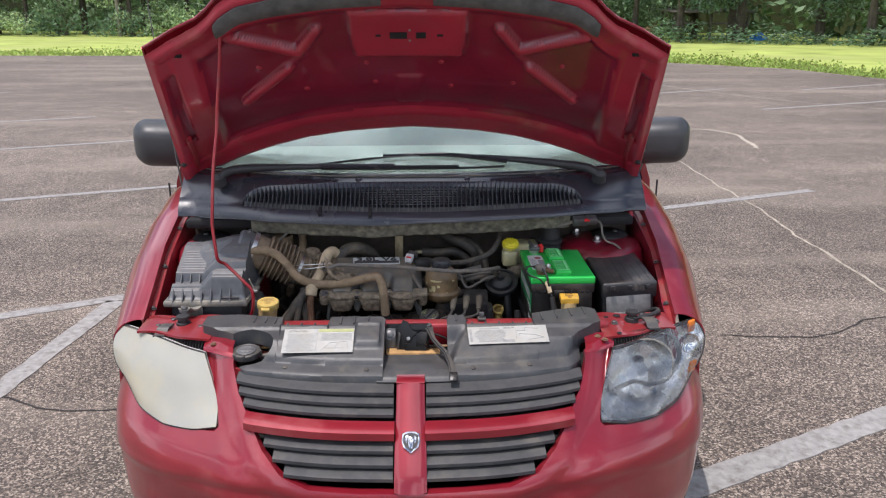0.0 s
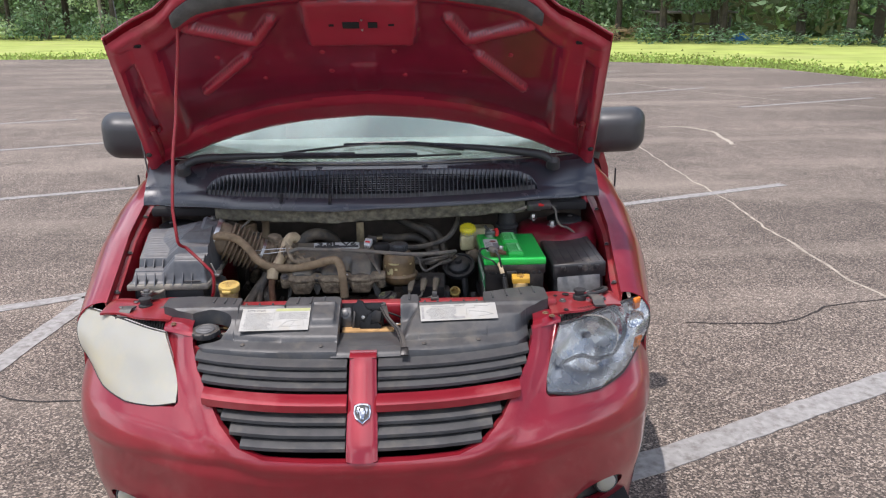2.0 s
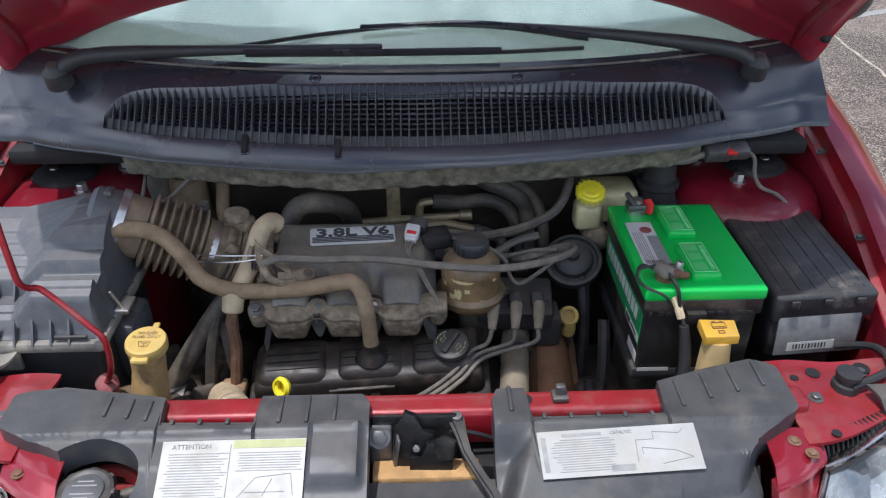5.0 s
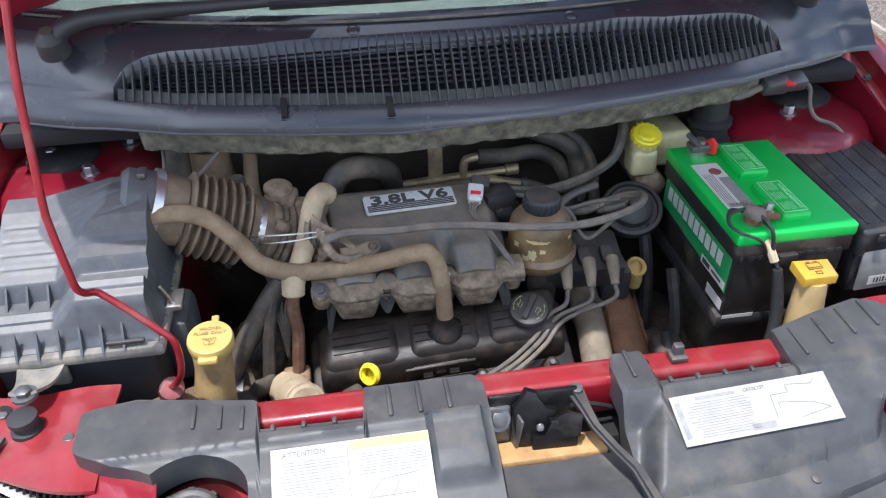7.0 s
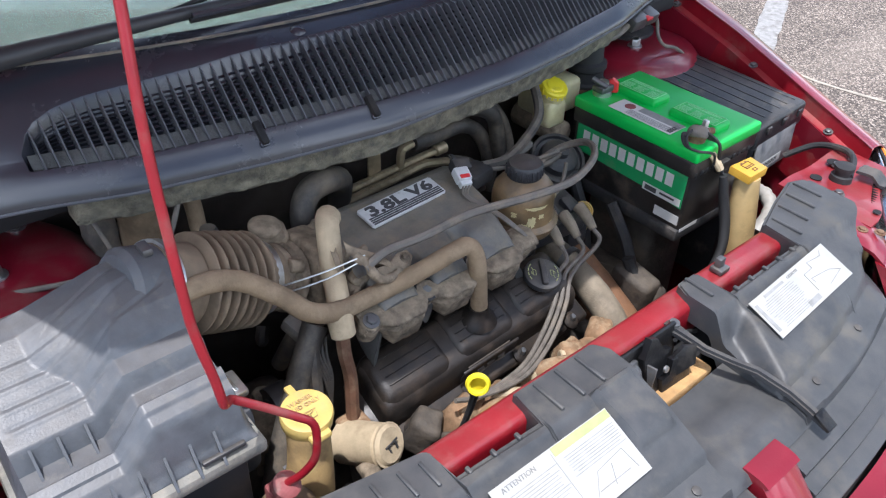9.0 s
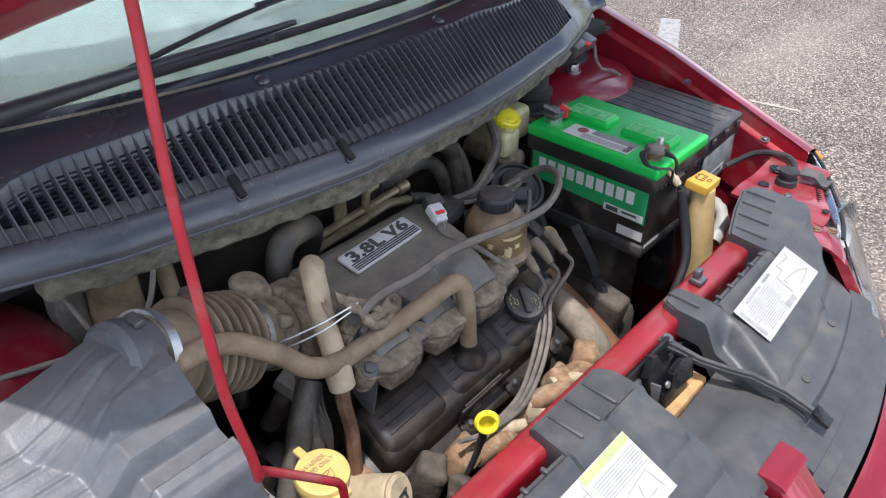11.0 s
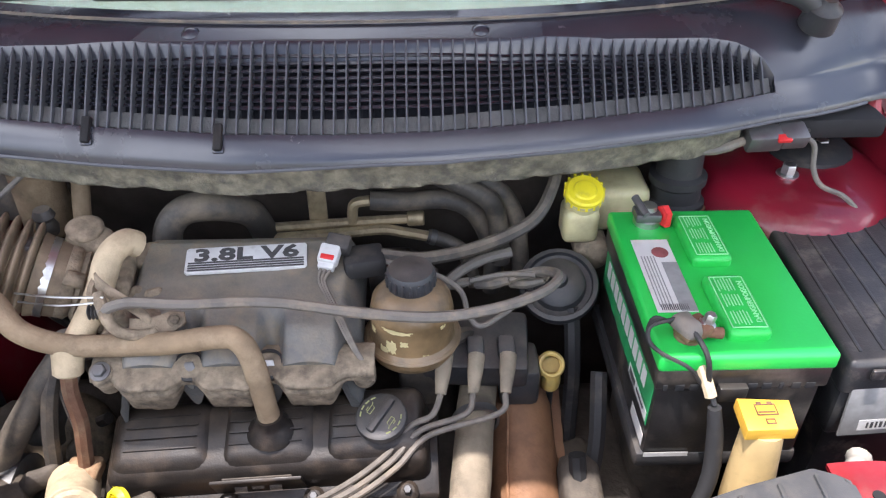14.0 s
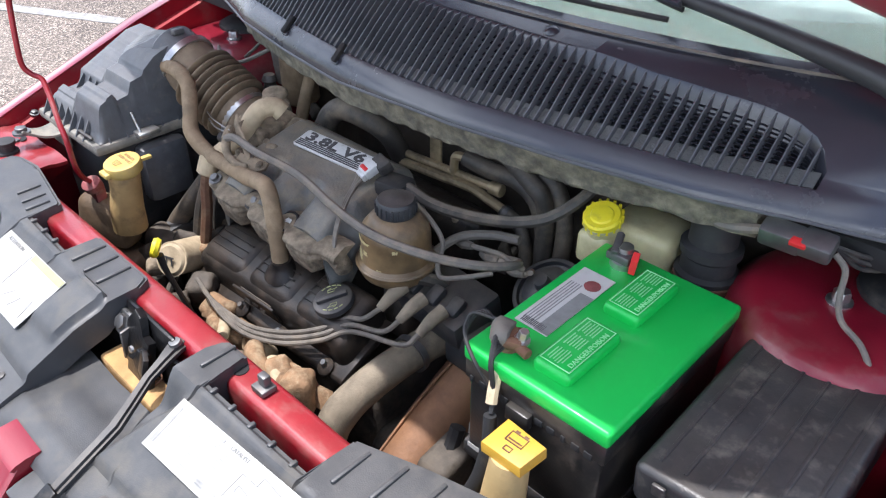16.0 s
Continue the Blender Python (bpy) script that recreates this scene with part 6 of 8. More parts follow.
part("throttle_cam", lathe([(0.020, -0.004), (0.024, -0.004), (0.021, 0), (0.024, 0.004), (0.020, 0.004), (0.010, 0.003), (0, 0.003)], (-0.252, 2.218, 0.905), (0.9, -0.35, 0.2), 22), M["alu_dirty"], engine, "grimy throttle cam")

# throttle body between bellows and plenum
part("throttle_body", cast((-0.262, 2.268, 0.872), (0.040, 0.086, 0.082), 0.006, (0, 12, 8), (1, 1), 0.001), M["alu_dirty"], engine, "dirt-crusted cast throttle body")
part("throttle_motor", cast((-0.300, 2.312, 0.905), (0.052, 0.038, 0.044), 0.007, (10, 8, -12), (0.92, 0.9), 0.001), M["alu_dirty"], engine)
part("motor_cap", lathe([(0.022, 0), (0.022, 0.006), (0.017, 0.009), (0, 0.010)], (-0.302, 2.312, 0.926), (0.1, -0.1, 1), 18), M["alu_dirty"], engine)
part("throttle_arm", cast((-0.238, 2.212, 0.862), (0.05, 0.05, 0.024), 0.006, (0, 20, 20), (1, 1), 0.001), M["alu_dirty"], engine)
for dz in (0, 0.012):
    part("throttle_wire", tube([(-0.345, 2.205, 0.905 + dz), (-0.29, 2.185, 0.915 + dz), (-0.235, 2.178, 0.925 + dz * 0.5)], 0.0012, 5, 5), M["steel"], engine)

# valve cover
shaping.append(lambda p: Vector((p.x - 0.008, 2.137 + (p.y - 2.106) * (0.88 if p.y < 2.106 else 1.0), p.z - 0.018 - 0.34 * max(0.0, 2.106 - p.y))))
VX = lambda x: 0.07 * (x - 0.063)
vcover = part("valve_cover", merge(rbox((-0.070, 2.108, 0.752), (0.380, 0.098, 0.061), 0.014, (14, -4, 0), (0.97, 0.90), 3), rbox((-0.070, 2.101, 0.733), (0.400, 0.114, 0.016), 0.006, (14, -4, 0), (1, 1), 2)), M["valve"], engine, "oily black valve cover", True, 40)
for cx_, w in ((-0.192, 0.126), (-0.066, 0.118), (0.056, 0.122)):
    part("cover_hump", rbox((cx_, 2.112, 0.768 + VX(cx_)), (w, 0.098, 0.062), 0.018, (14, -4, 0), (0.93, 0.88), 4), M["valve"], vcover, "", True, 40)
for cx_, w in ((-0.192, 0.085), (-0.070, 0.085), (0.032, 0.050)):
    for k in range(4):
        part("cover_rib", rbox((cx_, 2.087 + 0.0125 * k, 0.7938 + 0.0031 * k + VX(cx_)), (w, 0.0022, 0.0018), 0.0006, (12, -4, 0)), M["valve"], engine)
part("cover_plate", rbox((-0.078, 2.054, 0.757), (0.105, 0.004, 0.036), 0.001, (20, -4, 0)), M["valve"], engine)
part("plate_print", bars([(-0.02 + 0.02 * k, 0.003 * (k % 2), 0.014, 0.010) for k in range(3)] + [(0, 0.012, 0.08, 0.002)], face_frame((-0.078, 2.0512, 0.757), (1, 0, 0.07), (0, 0.34, 0.94)), 0.0008), M["iron"], engine)
for x in (-0.222, -0.116, -0.016, 0.092):
    part("bolt_washer", lathe([(0.013, 0), (0.013, 0.005), (0.008, 0.010), (0, 0.010)], (x, 2.050, 0.738 + VX(x)), (0, -0.3, 0.95), 16), M["valve"], engine)
    part("cover_bolt", bolt((x, 2.048, 0.744 + VX(x)), 0.0048, 0.012, (0, -0.3, 0.95)), M["steel_dull"], engine)
shaping.append(None)
oc = face_frame((0.056, 2.134, 0.7775), (1, 0, 0.07), (0, 1, 0.28))
cap = part("oil_cap", lathe([(0.028, 0), (0.030, 0.003), (0.029, 0.010), (0.026, 0.012), (0, 0.012)], oc.translation, oc.to_3x3() @ Vector((0, 0, 1)), 28), M["plastic"], engine, "black oil filler cap with pale symbols")
oc = oc @ pose(0, 0, 0.012, 0, 0, -35)
part("cap_grip", rbox((0, 0, 0), (0.010, 0.046, 0.012), 0.003), M["plastic"], cap).matrix_basis = oc
for s in (-1, 1):
    can = [[(-0.005, -0.004), (0.004, -0.004), (0.006, 0.002), (-0.005, 0.002), (-0.005, -0.004)], [(0.006, 0.002), (0.009, 0.004)], [(-0.003, 0.002), (-0.003, 0.005), (0.001, 0.005)]]
    arc = [[(0.0235 * math.cos(a0) - 0.0155, 0.0235 * math.sin(a0)) for a0 in (math.radians(u), math.radians(u + 14))] for u in (-40, -20, 0, 20)]
    tilt = oc @ pose(s * 0.0155, 0, 0.0004, 0, 0, 0 if s > 0 else 180)
    part("cap_symbol", merge(*[tube([tilt @ Vector((y * 0.75 - 0.001, -x, 0)) for x, y in q], 0.0006, 5, 1) for q in can], *[tube([tilt @ Vector((x, y, 0)) for x, y in q], 0.0009, 5, 1) for q in arc]), M["print_yellow"], cap)
part("breather_grommet", lathe([(0.030, -0.010), (0.026, -0.002), (0.020, 0.004), (0.0165, 0.012), (0.0155, 0.018), (0, 0.018)], (-0.072, 2.137, 0.770), (0, -0.05, 1), 20), M["valve"], engine)

# exhaust manifold castings and brackets under the cover
shaping.append(lambda p: p + Vector((-0.006, 0.024, -0.022)))
for c, s, t, mm in (((-0.155, 2.044, 0.696), (0.066, 0.046, 0.050), (20, 10, 10), "rust_part"), ((-0.085, 2.032, 0.696), (0.050, 0.045, 0.045), (0, 25, 30), "rust_part"), ((-0.02, 2.020, 0.699), (0.040, 0.055, 0.050), (30, 0, 20), "hose_pale"),
                    ((0.045, 2.018, 0.714), (0.055, 0.040, 0.045), (10, 20, -20), "rust_part"), ((0.098, 2.012, 0.724), (0.050, 0.045, 0.060), (0, 0, 35), "rust_part"), ((-0.215, 2.052, 0.704), (0.05, 0.05, 0.06), (20, 0, 40), "iron"), ((-0.12, 2.012, 0.679), (0.04, 0.04, 0.04), (30, 20, 0), "rust_part")):
    part("exhaust_casting", cast(c, s, 0.009, t, (0.8, 0.85), 0.004), M[mm], engine, "heat-stained exhaust casting")
for pts, r in (([(-0.030, 2.040, 0.690), (-0.020, 2.020, 0.720), (0.005, 2.004, 0.728), (0.030, 2.000, 0.715), (0.040, 2.000, 0.670)], 0.015), ([(0.055, 2.030, 0.690), (0.070, 2.010, 0.722), (0.095, 2.000, 0.722), (0.110, 1.998, 0.680)], 0.016), ([(-0.14, 2.030, 0.690), (-0.120, 2.014, 0.715), (-0.095, 2.006, 0.712), (-0.080, 2.004, 0.670)], 0.014)):
    part("exhaust_runner", tube(pts, r, 12, 6, 0.06), M["rust_part"], engine, "tan heat-stained exhaust runner")
for x in (-0.145, -0.035, 0.050, 0.118):
    part("exhaust_flange", caked(prism([(-0.020, -0.014), (0.020, -0.014), (0.026, 0.0), (0.018, 0.016), (-0.018, 0.016), (-0.026, 0.0)], 0, 0.008, 0.002, face_frame((x, 2.030, 0.712), (1, 0.1, 0.1), (0, 0.5, 0.86))), 0.002), M["rust_part"], engine)
for p, q in (((-0.11, 2.030, 0.722), (-0.07, 1.998, 0.727)), ((0.02, 2.020, 0.724), (0.075, 1.995, 0.722))):
    part("spark_boot", rod(p, q, 0.011, 0.009), M["hose_pale"], engine)

shaping.append(None)
# hoses and pipes of the engine: name, points, radius, material, label
HOSES = [
    ("breather_hose", [(-0.480, 2.207, 0.960), (-0.435, 2.208, 0.965), (-0.392, 2.203, 0.953), (-0.354, 2.180, 0.925), (-0.330, 2.163, 0.900), (-0.290, 2.163, 0.878), (-0.225, 2.166, 0.872), (-0.165, 2.156, 0.884), (-0.115, 2.146, 0.900), (-0.092, 2.142, 0.900), (-0.079, 2.138, 0.872), (-0.072, 2.135, 0.788)], 0.0127, "hose_dusty", "thick dust-brown breather hose"),
    ("coolant_hose_top", [(-0.226, 2.272, 0.932), (-0.235, 2.264, 0.942), (-0.248, 2.242, 0.937), (-0.262, 2.214, 0.900), (-0.275, 2.184, 0.878), (-0.287, 2.158, 0.858)], 0.0155, "hose_pale", "pale clay-coloured hose"),
    ("metal_pipe", [(-0.287, 2.160, 0.862), (-0.292, 2.150, 0.82), (-0.290, 2.143, 0.78), (-0.294, 2.136, 0.74), (-0.300, 2.128, 0.690)], 0.0095, "hose_rust", "rust-brown metal pipe"),
    ("arched_hose", [(-0.222, 2.345, 0.850), (-0.222, 2.356, 0.890), (-0.200, 2.368, 0.915), (-0.160, 2.376, 0.916), (-0.125, 2.405, 0.885), (-0.115, 2.43, 0.83)], 0.019, "hose_black", "black arched rubber hose"),
    ("throttle_cable", [(-0.240, 2.171, 0.918), (-0.206, 2.170, 0.930), (-0.150, 2.168, 0.928), (-0.060, 2.176, 0.922), (0.040, 2.160, 0.918), (0.120, 2.158, 0.912), (0.190, 2.180, 0.905), (0.245, 2.215, 0.898), (0.268, 2.255, 0.888), (0.255, 2.290, 0.868), (0.225, 2.305, 0.850)], 0.0062, "cable", "grey sheathed throttle cable"),
    ("vacuum_line", [(0.055, 2.280, 0.905), (0.110, 2.285, 0.895), (0.180, 2.315, 0.890), (0.245, 2.345, 0.905), (0.275, 2.385, 0.930), (0.285, 2.42, 0.955)], 0.0085, "hose_black", "black vacuum hose to the firewall"),
    ("thin_hose", [(0.058, 2.268, 0.905), (0.115, 2.262, 0.890), (0.150, 2.255, 0.868), (0.160, 2.235, 0.845), (0.175, 2.228, 0.835), (0.205, 2.240, 0.845), (0.235, 2.262, 0.855)], 0.0036, "cable", "thin grey hose"),
    ("heater_hose", [(0.085, 2.440, 0.950), (0.125, 2.415, 0.935), (0.175, 2.405, 0.915), (0.205, 2.41, 0.880), (0.215, 2.40, 0.80)], 0.014, "hose_black", "dark heater hose"),
    ("heater_hose", [(0.14, 2.42, 0.93), (0.20, 2.43, 0.91), (0.235, 2.42, 0.86), (0.245, 2.40, 0.78)], 0.013, "hose_black", "dark heater hose"),
    ("fuel_rail", [(-0.118, 2.426, 0.846), (-0.03, 2.430, 0.849), (0.05, 2.431, 0.853), (0.090, 2.431, 0.855)], 0.0068, "brass", "brass-coloured fuel rail"),
    ("fuel_line", [(-0.112, 2.420, 0.832), (-0.012, 2.422, 0.838), (0.048, 2.424, 0.842), (0.080, 2.426, 0.835), (0.116, 2.430, 0.824)], 0.0078, "brass", "brass-coloured fuel line"),
    ("fuel_riser", [(0.008, 2.428, 0.852), (0.009, 2.428, 0.872), (0.014, 2.428, 0.884), (0.034, 2.428, 0.888)], 0.0075, "brass", "bent brass riser"),
    ("fuel_hose", [(0.034, 2.428, 0.888), (0.083, 2.430, 0.884), (0.140, 2.430, 0.886), (0.180, 2.428, 0.862), (0.202, 2.42, 0.81), (0.205, 2.41, 0.74)], 0.0135, "hose_black", "dusty black fuel hose"),
    ("radiator_hose", [(0.176, 2.240, 0.726), (0.170, 2.200, 0.728), (0.164, 2.150, 0.722), (0.158, 2.100, 0.710), (0.152, 2.058, 0.688), (0.148, 2.035, 0.650), (0.146, 2.02, 0.58)], 0.0245, "hose_clay", "thick clay-coloured radiator hose"),
    ("lower_hose", [(-0.465, 2.10, 0.60), (-0.42, 2.13, 0.68), (-0.375, 2.158, 0.75), (-0.335, 2.180, 0.805), (-0.305, 2.196, 0.840)], 0.017, "hose_black", "thick dusty hose beside the air box"),
    ("dark_hose", [(-0.345, 2.13, 0.60), (-0.344, 2.14, 0.68), (-0.338, 2.150, 0.74), (-0.330, 2.165, 0.79), (-0.322, 2.18, 0.82)], 0.010, "hose_black", "black ribbed wiring loom"),
    ("wiring_loom", [(-0.325, 2.275, 0.72), (-0.312, 2.235, 0.80), (-0.296, 2.205, 0.838)], 0.013, "hose_black", "black wiring loom"),
    ("return_hose", [(0.125, 2.20, 0.83), (0.16, 2.25, 0.80), (0.19, 2.27, 0.74), (0.20, 2.28, 0.66)], 0.010, "hose_black", "black steering hose"),
    ("bay_cable", [(0.22, 2.335, 0.865), (0.18, 2.325, 0.86), (0.14, 2.30, 0.85), (0.12, 2.27, 0.83)], 0.007, "cable", "grey cable sheath"),
    ("ground_strap", [(-0.62, 2.40, 0.915), (-0.55, 2.36, 0.925), (-0.49, 2.33, 0.935), (-0.43, 2.33, 0.945), (-0.395, 2.36, 0.965), (-0.37, 2.40, 0.985)], 0.0035, "cable", "thin grey bay wire"),
    ("ground_wire", [(-0.485, 2.45, 0.985), (-0.48, 2.41, 0.95), (-0.478, 2.37, 0.93)], 0.0032, "cable", "thin grey bay wire"),
]
for name, pts, r, mm, label in HOSES:
    part(name, tube(pts, r, 12 if r > 0.01 else 8, 7, 0.05 if r > 0.01 else 0.0), M[mm], engine, label)
part("line_hose", tube([(0.112, 2.430, 0.825), (0.140, 2.428, 0.816), (0.165, 2.420, 0.800), (0.180, 2.41, 0.75)], 0.0105, 10, 5), M["hose_black"], engine)
part("line_clamp", lathe([(0.0115, 0), (0.012, 0.004), (0.0115, 0.008)], (0.116, 2.430, 0.824), (1, 0, -0.3), 16), M["steel_dull"], engine)
part("hose_clamp", lathe([(0.0295, 0), (0.0295, 0.010), (0.026, 0.010), (0.026, 0)], (0.167, 2.180, 0.727), (0.1, -1, -0.08), 24), M["steel_dull"], engine)
part("hose_cap", rod((-0.286, 2.167, 0.874), (-0.289, 2.153, 0.842), 0.0175, 0.0165), M["hose_pale"], engine)
part("pipe_flange", rbox((-0.300, 2.127, 0.706), (0.040, 0.034, 0.020), 0.005), M["rust_part"], engine)
part("valve_housing", merge(rod((-0.318, 2.128, 0.684), (-0.290, 2.064, 0.716), 0.030, 0.029, 20), rod((-0.290, 2.066, 0.715), (-0.287, 2.059, 0.719), 0.030, 0.027, 20)), M["hose_pale"], engine, "cream-coloured valve housing")
part("housing_mark", bars([(0, 0.004, 0.022, 0.003), (-0.006, -0.004, 0.003, 0.012), (0.006, -0.004, 0.003, 0.012)], face_frame((-0.2865, 2.0575, 0.7195), (0.85, 0.2, 0.1), (0, 0.3, 0.95)), 0.001), M["print"], engine)
part("belt_bracket", rbox((-0.40, 2.10, 0.66), (0.06, 0.05, 0.10), 0.012, (0, 15, 20)), M["iron"], engine)
part("alternator", lathe([(0.03, 0), (0.055, 0.01), (0.06, 0.05), (0.05, 0.075), (0.02, 0.08)], (-0.36, 2.26, 0.64), (-0.2, -1, 0.3), 24), M["alu_dirty"], engine)
part("rear_connector", rbox((-0.312, 2.222, 0.822), (0.036, 0.042, 0.022), 0.005, (25, 0, 20)), M["cable"], engine, "grey multi-wire connector")
for k in range(5):
    part("connector_wire", tube([(-0.322 + 0.007 * k, 2.192, 0.815), (-0.322 + 0.005 * k, 2.178, 0.798), (-0.316 + 0.003 * k, 2.165, 0.770), (-0.312, 2.160, 0.72)], 0.002, 6, 4), M["cable"], engine)
# dusty valve and fittings along the firewall
part("purge_valve", rod((-0.415, 2.445, 0.84), (-0.415, 2.440, 0.945), 0.036, 0.032, 20), M["hose_dusty"], engine, "dust-brown cylinder at the firewall")
part("purge_bracket", cast((-0.47, 2.45, 0.90), (0.04, 0.03, 0.09), 0.006, (0, 0, 10), (1, 1), 0.004), M["cable"], engine)
part("firewall_pipe", tube([(-0.36, 2.45, 0.97), (-0.35, 2.43, 0.93), (-0.352, 2.41, 0.88), (-0.34, 2.38, 0.83)], 0.012, 10, 6), M["hose_dusty"], engine)
part("idle_fitting", lathe([(0.012, 0), (0.014, 0.01), (0.010, 0.02), (0.014, 0.026), (0.010, 0.036), (0, 0.036)], (-0.365, 2.345, 0.90), (0, 0, 1), 14), M["hose_black"], engine)
part("rear_cover", cast((-0.05, 2.40, 0.76), (0.34, 0.10, 0.10), 0.02, (-14, 0, 0), (0.9, 0.8), 0.006), M["valve"], engine, "greasy rear valve cover")
part("fuel_bracket", rbox((-0.040, 2.436, 0.885), (0.026, 0.006, 0.11), 0.003), M["brass"], engine)
part("rail_end", rod((0.084, 2.431, 0.8547), (0.108, 2.431, 0.8557), 0.0105), M["brass"], engine)

# coil pack and plug wires
coil = part("coil_pack", rbox((0.168, 2.245, 0.782), (0.135, 0.090, 0.044), 0.008, (12, 0, -4)), M["plastic"], engine, "black ignition coil pack")
for k in range(3):
    part("coil_tower", rbox((0.130 + 0.038 * k, 2.222, 0.803), (0.022, 0.032, 0.016), 0.006, (25, 0, 0)), M["plastic"], coil)
for k, x0 in enumerate((0.130, 0.168, 0.206)):
    a = Vector((x0, 2.200, 0.812))
    b = Vector((x0 - 0.006, 2.158, 0.792))
    part("plug_boot", tube([a, a.lerp(b, 0.5) + Vector((0, 0, 0.003)), b], [0.0105, 0.0095, 0.0065], 12, 4), M["hose_clay"], engine, "grey plug boot")
    s = 0.012 * k
    part("plug_wire", tube([b, b + Vector((-0.010, -0.022, -0.010)), (0.088 + 0.9 * s, 2.128 - 0.4 * s, 0.772 - 0.2 * s), (0.060 + 0.5 * s, 2.104 - 0.5 * s, 0.752 - 0.3 * s), (0.012 + 0.3 * s, 2.080 - 0.6 * s, 0.730 - 0.3 * s), (-0.045, 2.058 - 0.5 * s, 0.718 - 0.3 * s), (-0.100, 2.050 - 0.4 * s, 0.718), (-0.150, 2.048, 0.724), (-0.185, 2.052, 0.738)], 0.0037, 8, 8), M["wire_grey"], engine, "grey spark plug wire")
part("vacuum_canister", lathe([(0.0, 0), (0.030, 0.0), (0.050, 0.010), (0.053, 0.024), (0.051, 0.029), (0.045, 0.030), (0.043, 0.024), (0.036, 0.023), (0.034, 0.036), (0.026, 0.043), (0.012, 0.045), (0.010, 0.056), (0, 0.057)], (0.288, 2.335, 0.797), (-0.15, -0.5, 0.85), 32), M["plastic"], engine, "round black vacuum canister")
for dx in (-0.05, 0.0, 0.045):
    part("lead_boot", tube([(0.175 + dx, 2.315, 0.832), (0.195 + dx, 2.305, 0.838), (0.215 + dx, 2.30, 0.846)], [0.009, 0.008, 0.005], 8, 4), M["cable"], engine)
    part("lead_wire", tube([(0.215 + dx, 2.300, 0.846), (0.24 + dx * 0.6, 2.305, 0.852), (0.262 + dx * 0.3, 2.29, 0.862)], 0.004, 6, 5), M["cable"], engine)
part("coil_mount", rbox((0.225, 2.235, 0.745), (0.05, 0.06, 0.06), 0.008), M["plastic"], engine)

# copper-coloured heat shield pipe and dipsticks
shield_pipe = tube([(0.226, 2.300, 0.700), (0.228, 2.235, 0.676), (0.230, 2.165, 0.640), (0.232, 2.090, 0.595), (0.234, 2.02, 0.540)], [0.040, 0.044, 0.046, 0.046, 0.046], 20, 8, 0.03)
part("heat_shield", shield_pipe, M["copper"], engine, "copper-brown exhaust heat shield")
part("shield_seam", tube([(0.216, 2.275, 0.735), (0.210, 2.20, 0.708), (0.205, 2.13, 0.668), (0.203, 2.06, 0.622)], 0.0022, 6, 6), M["copper"], engine)
for dx in (-0.046, 0.048):
    part("shield_edge", sheet(lambda u, v: (0.229 + dx + (0.012 if dx > 0 else -0.012) * v, lerp(u, [0, 1], [2.28, 2.04]), lerp(u, [0, 1], [0.680, 0.555]) + 0.004 * math.sin(u * 60) * v), [k / 20 for k in range(21)], [0, 0.5, 1], 0.002, (0, 0, -1)), M["copper"], engine)


def ring(c, r, w, tilt, mat, label, stem):
    """A pull ring on a dipstick with its stem."""
    pts = [Vector((r * math.cos(a), r * math.sin(a), 0)) for a in (2 * math.pi * k / 24 for k in range(25))]
    m = pose(*c, *tilt)
    part("dipstick_ring", merge(tube([m @ p for p in pts], w, 8, 1), moved(lathe([(r + w * 0.3, -w * 1.6), (r + w, 0), (r + w * 0.3, w * 1.6), (r - w * 0.4, w * 1.6), (r - w * 0.4, -w * 1.6), (r + w * 0.3, -w * 1.6)], (0, 0, 0), (0, 0, 1), 24), m)), mat, engine, label)
    part("dipstick", tube(stem, [0.006, 0.0045, 0.004], 8, 4), M["plastic"], engine)


ring((-0.193, 2.004, 0.816), 0.0125, 0.0034, (70, 0, -42), M["yellow_bright"], "yellow oil dipstick ring", [(-0.193, 2.007, 0.802), (-0.195, 2.014, 0.76), (-0.197, 2.04, 0.66)])
ring((0.266, 2.232, 0.762), 0.0145, 0.0034, (40, 0, 0), M["yellow"], "yellowed transmission dipstick ring", [(0.268, 2.236, 0.745), (0.270, 2.240, 0.70), (0.272, 2.25, 0.55)])
part("dipstick_collar", lathe([(0.012, 0), (0.013, 0.012), (0.011, 0.026), (0, 0.026)], (0.268, 2.236, 0.722), (0, -0.1, 1), 16), M["yellow"], engine)
for p in ([(0.30, 2.30, 0.80), (0.302, 2.26, 0.72), (0.30, 2.22, 0.60), (0.31, 2.15, 0.5)], [(0.325, 2.22, 0.76), (0.318, 2.16, 0.69), (0.302, 2.12, 0.60), (0.30, 2.1, 0.5)], [(0.29, 2.14, 0.70), (0.295, 2.10, 0.62), (0.29, 2.08, 0.50)]):
    part("bay_hose", tube(p, 0.011, 8, 6), M["rubber"], engine)
part("shift_bracket", rbox((0.305, 2.20, 0.60), (0.05, 0.05, 0.06), 0.008, (0, 0, 20)), M["iron"], engine)
part("rusty_mount", rbox((0.295, 2.13, 0.60), (0.05, 0.08, 0.16), 0.01, (10, 0, 0)), M["iron"], engine)

# intake bellows
ax0, ax1 = Vector((-0.464, 2.252, 0.950)), Vector((-0.312, 2.276, 0.872))
d = ax1 - ax0
bell = tube([ax0 + d * (-0.10 + 1.05 * k / 168) for k in range(169)], [0.056] + [0.056] * 3 + [0.057] * 4 + [0.052, 0.049], 28, 1, 0.0)
L = d.length
for i, v in enumerate(bell.verts):
    t = (v.co - ax0).dot(d) / (L * L)
    c = ax0 + d * t
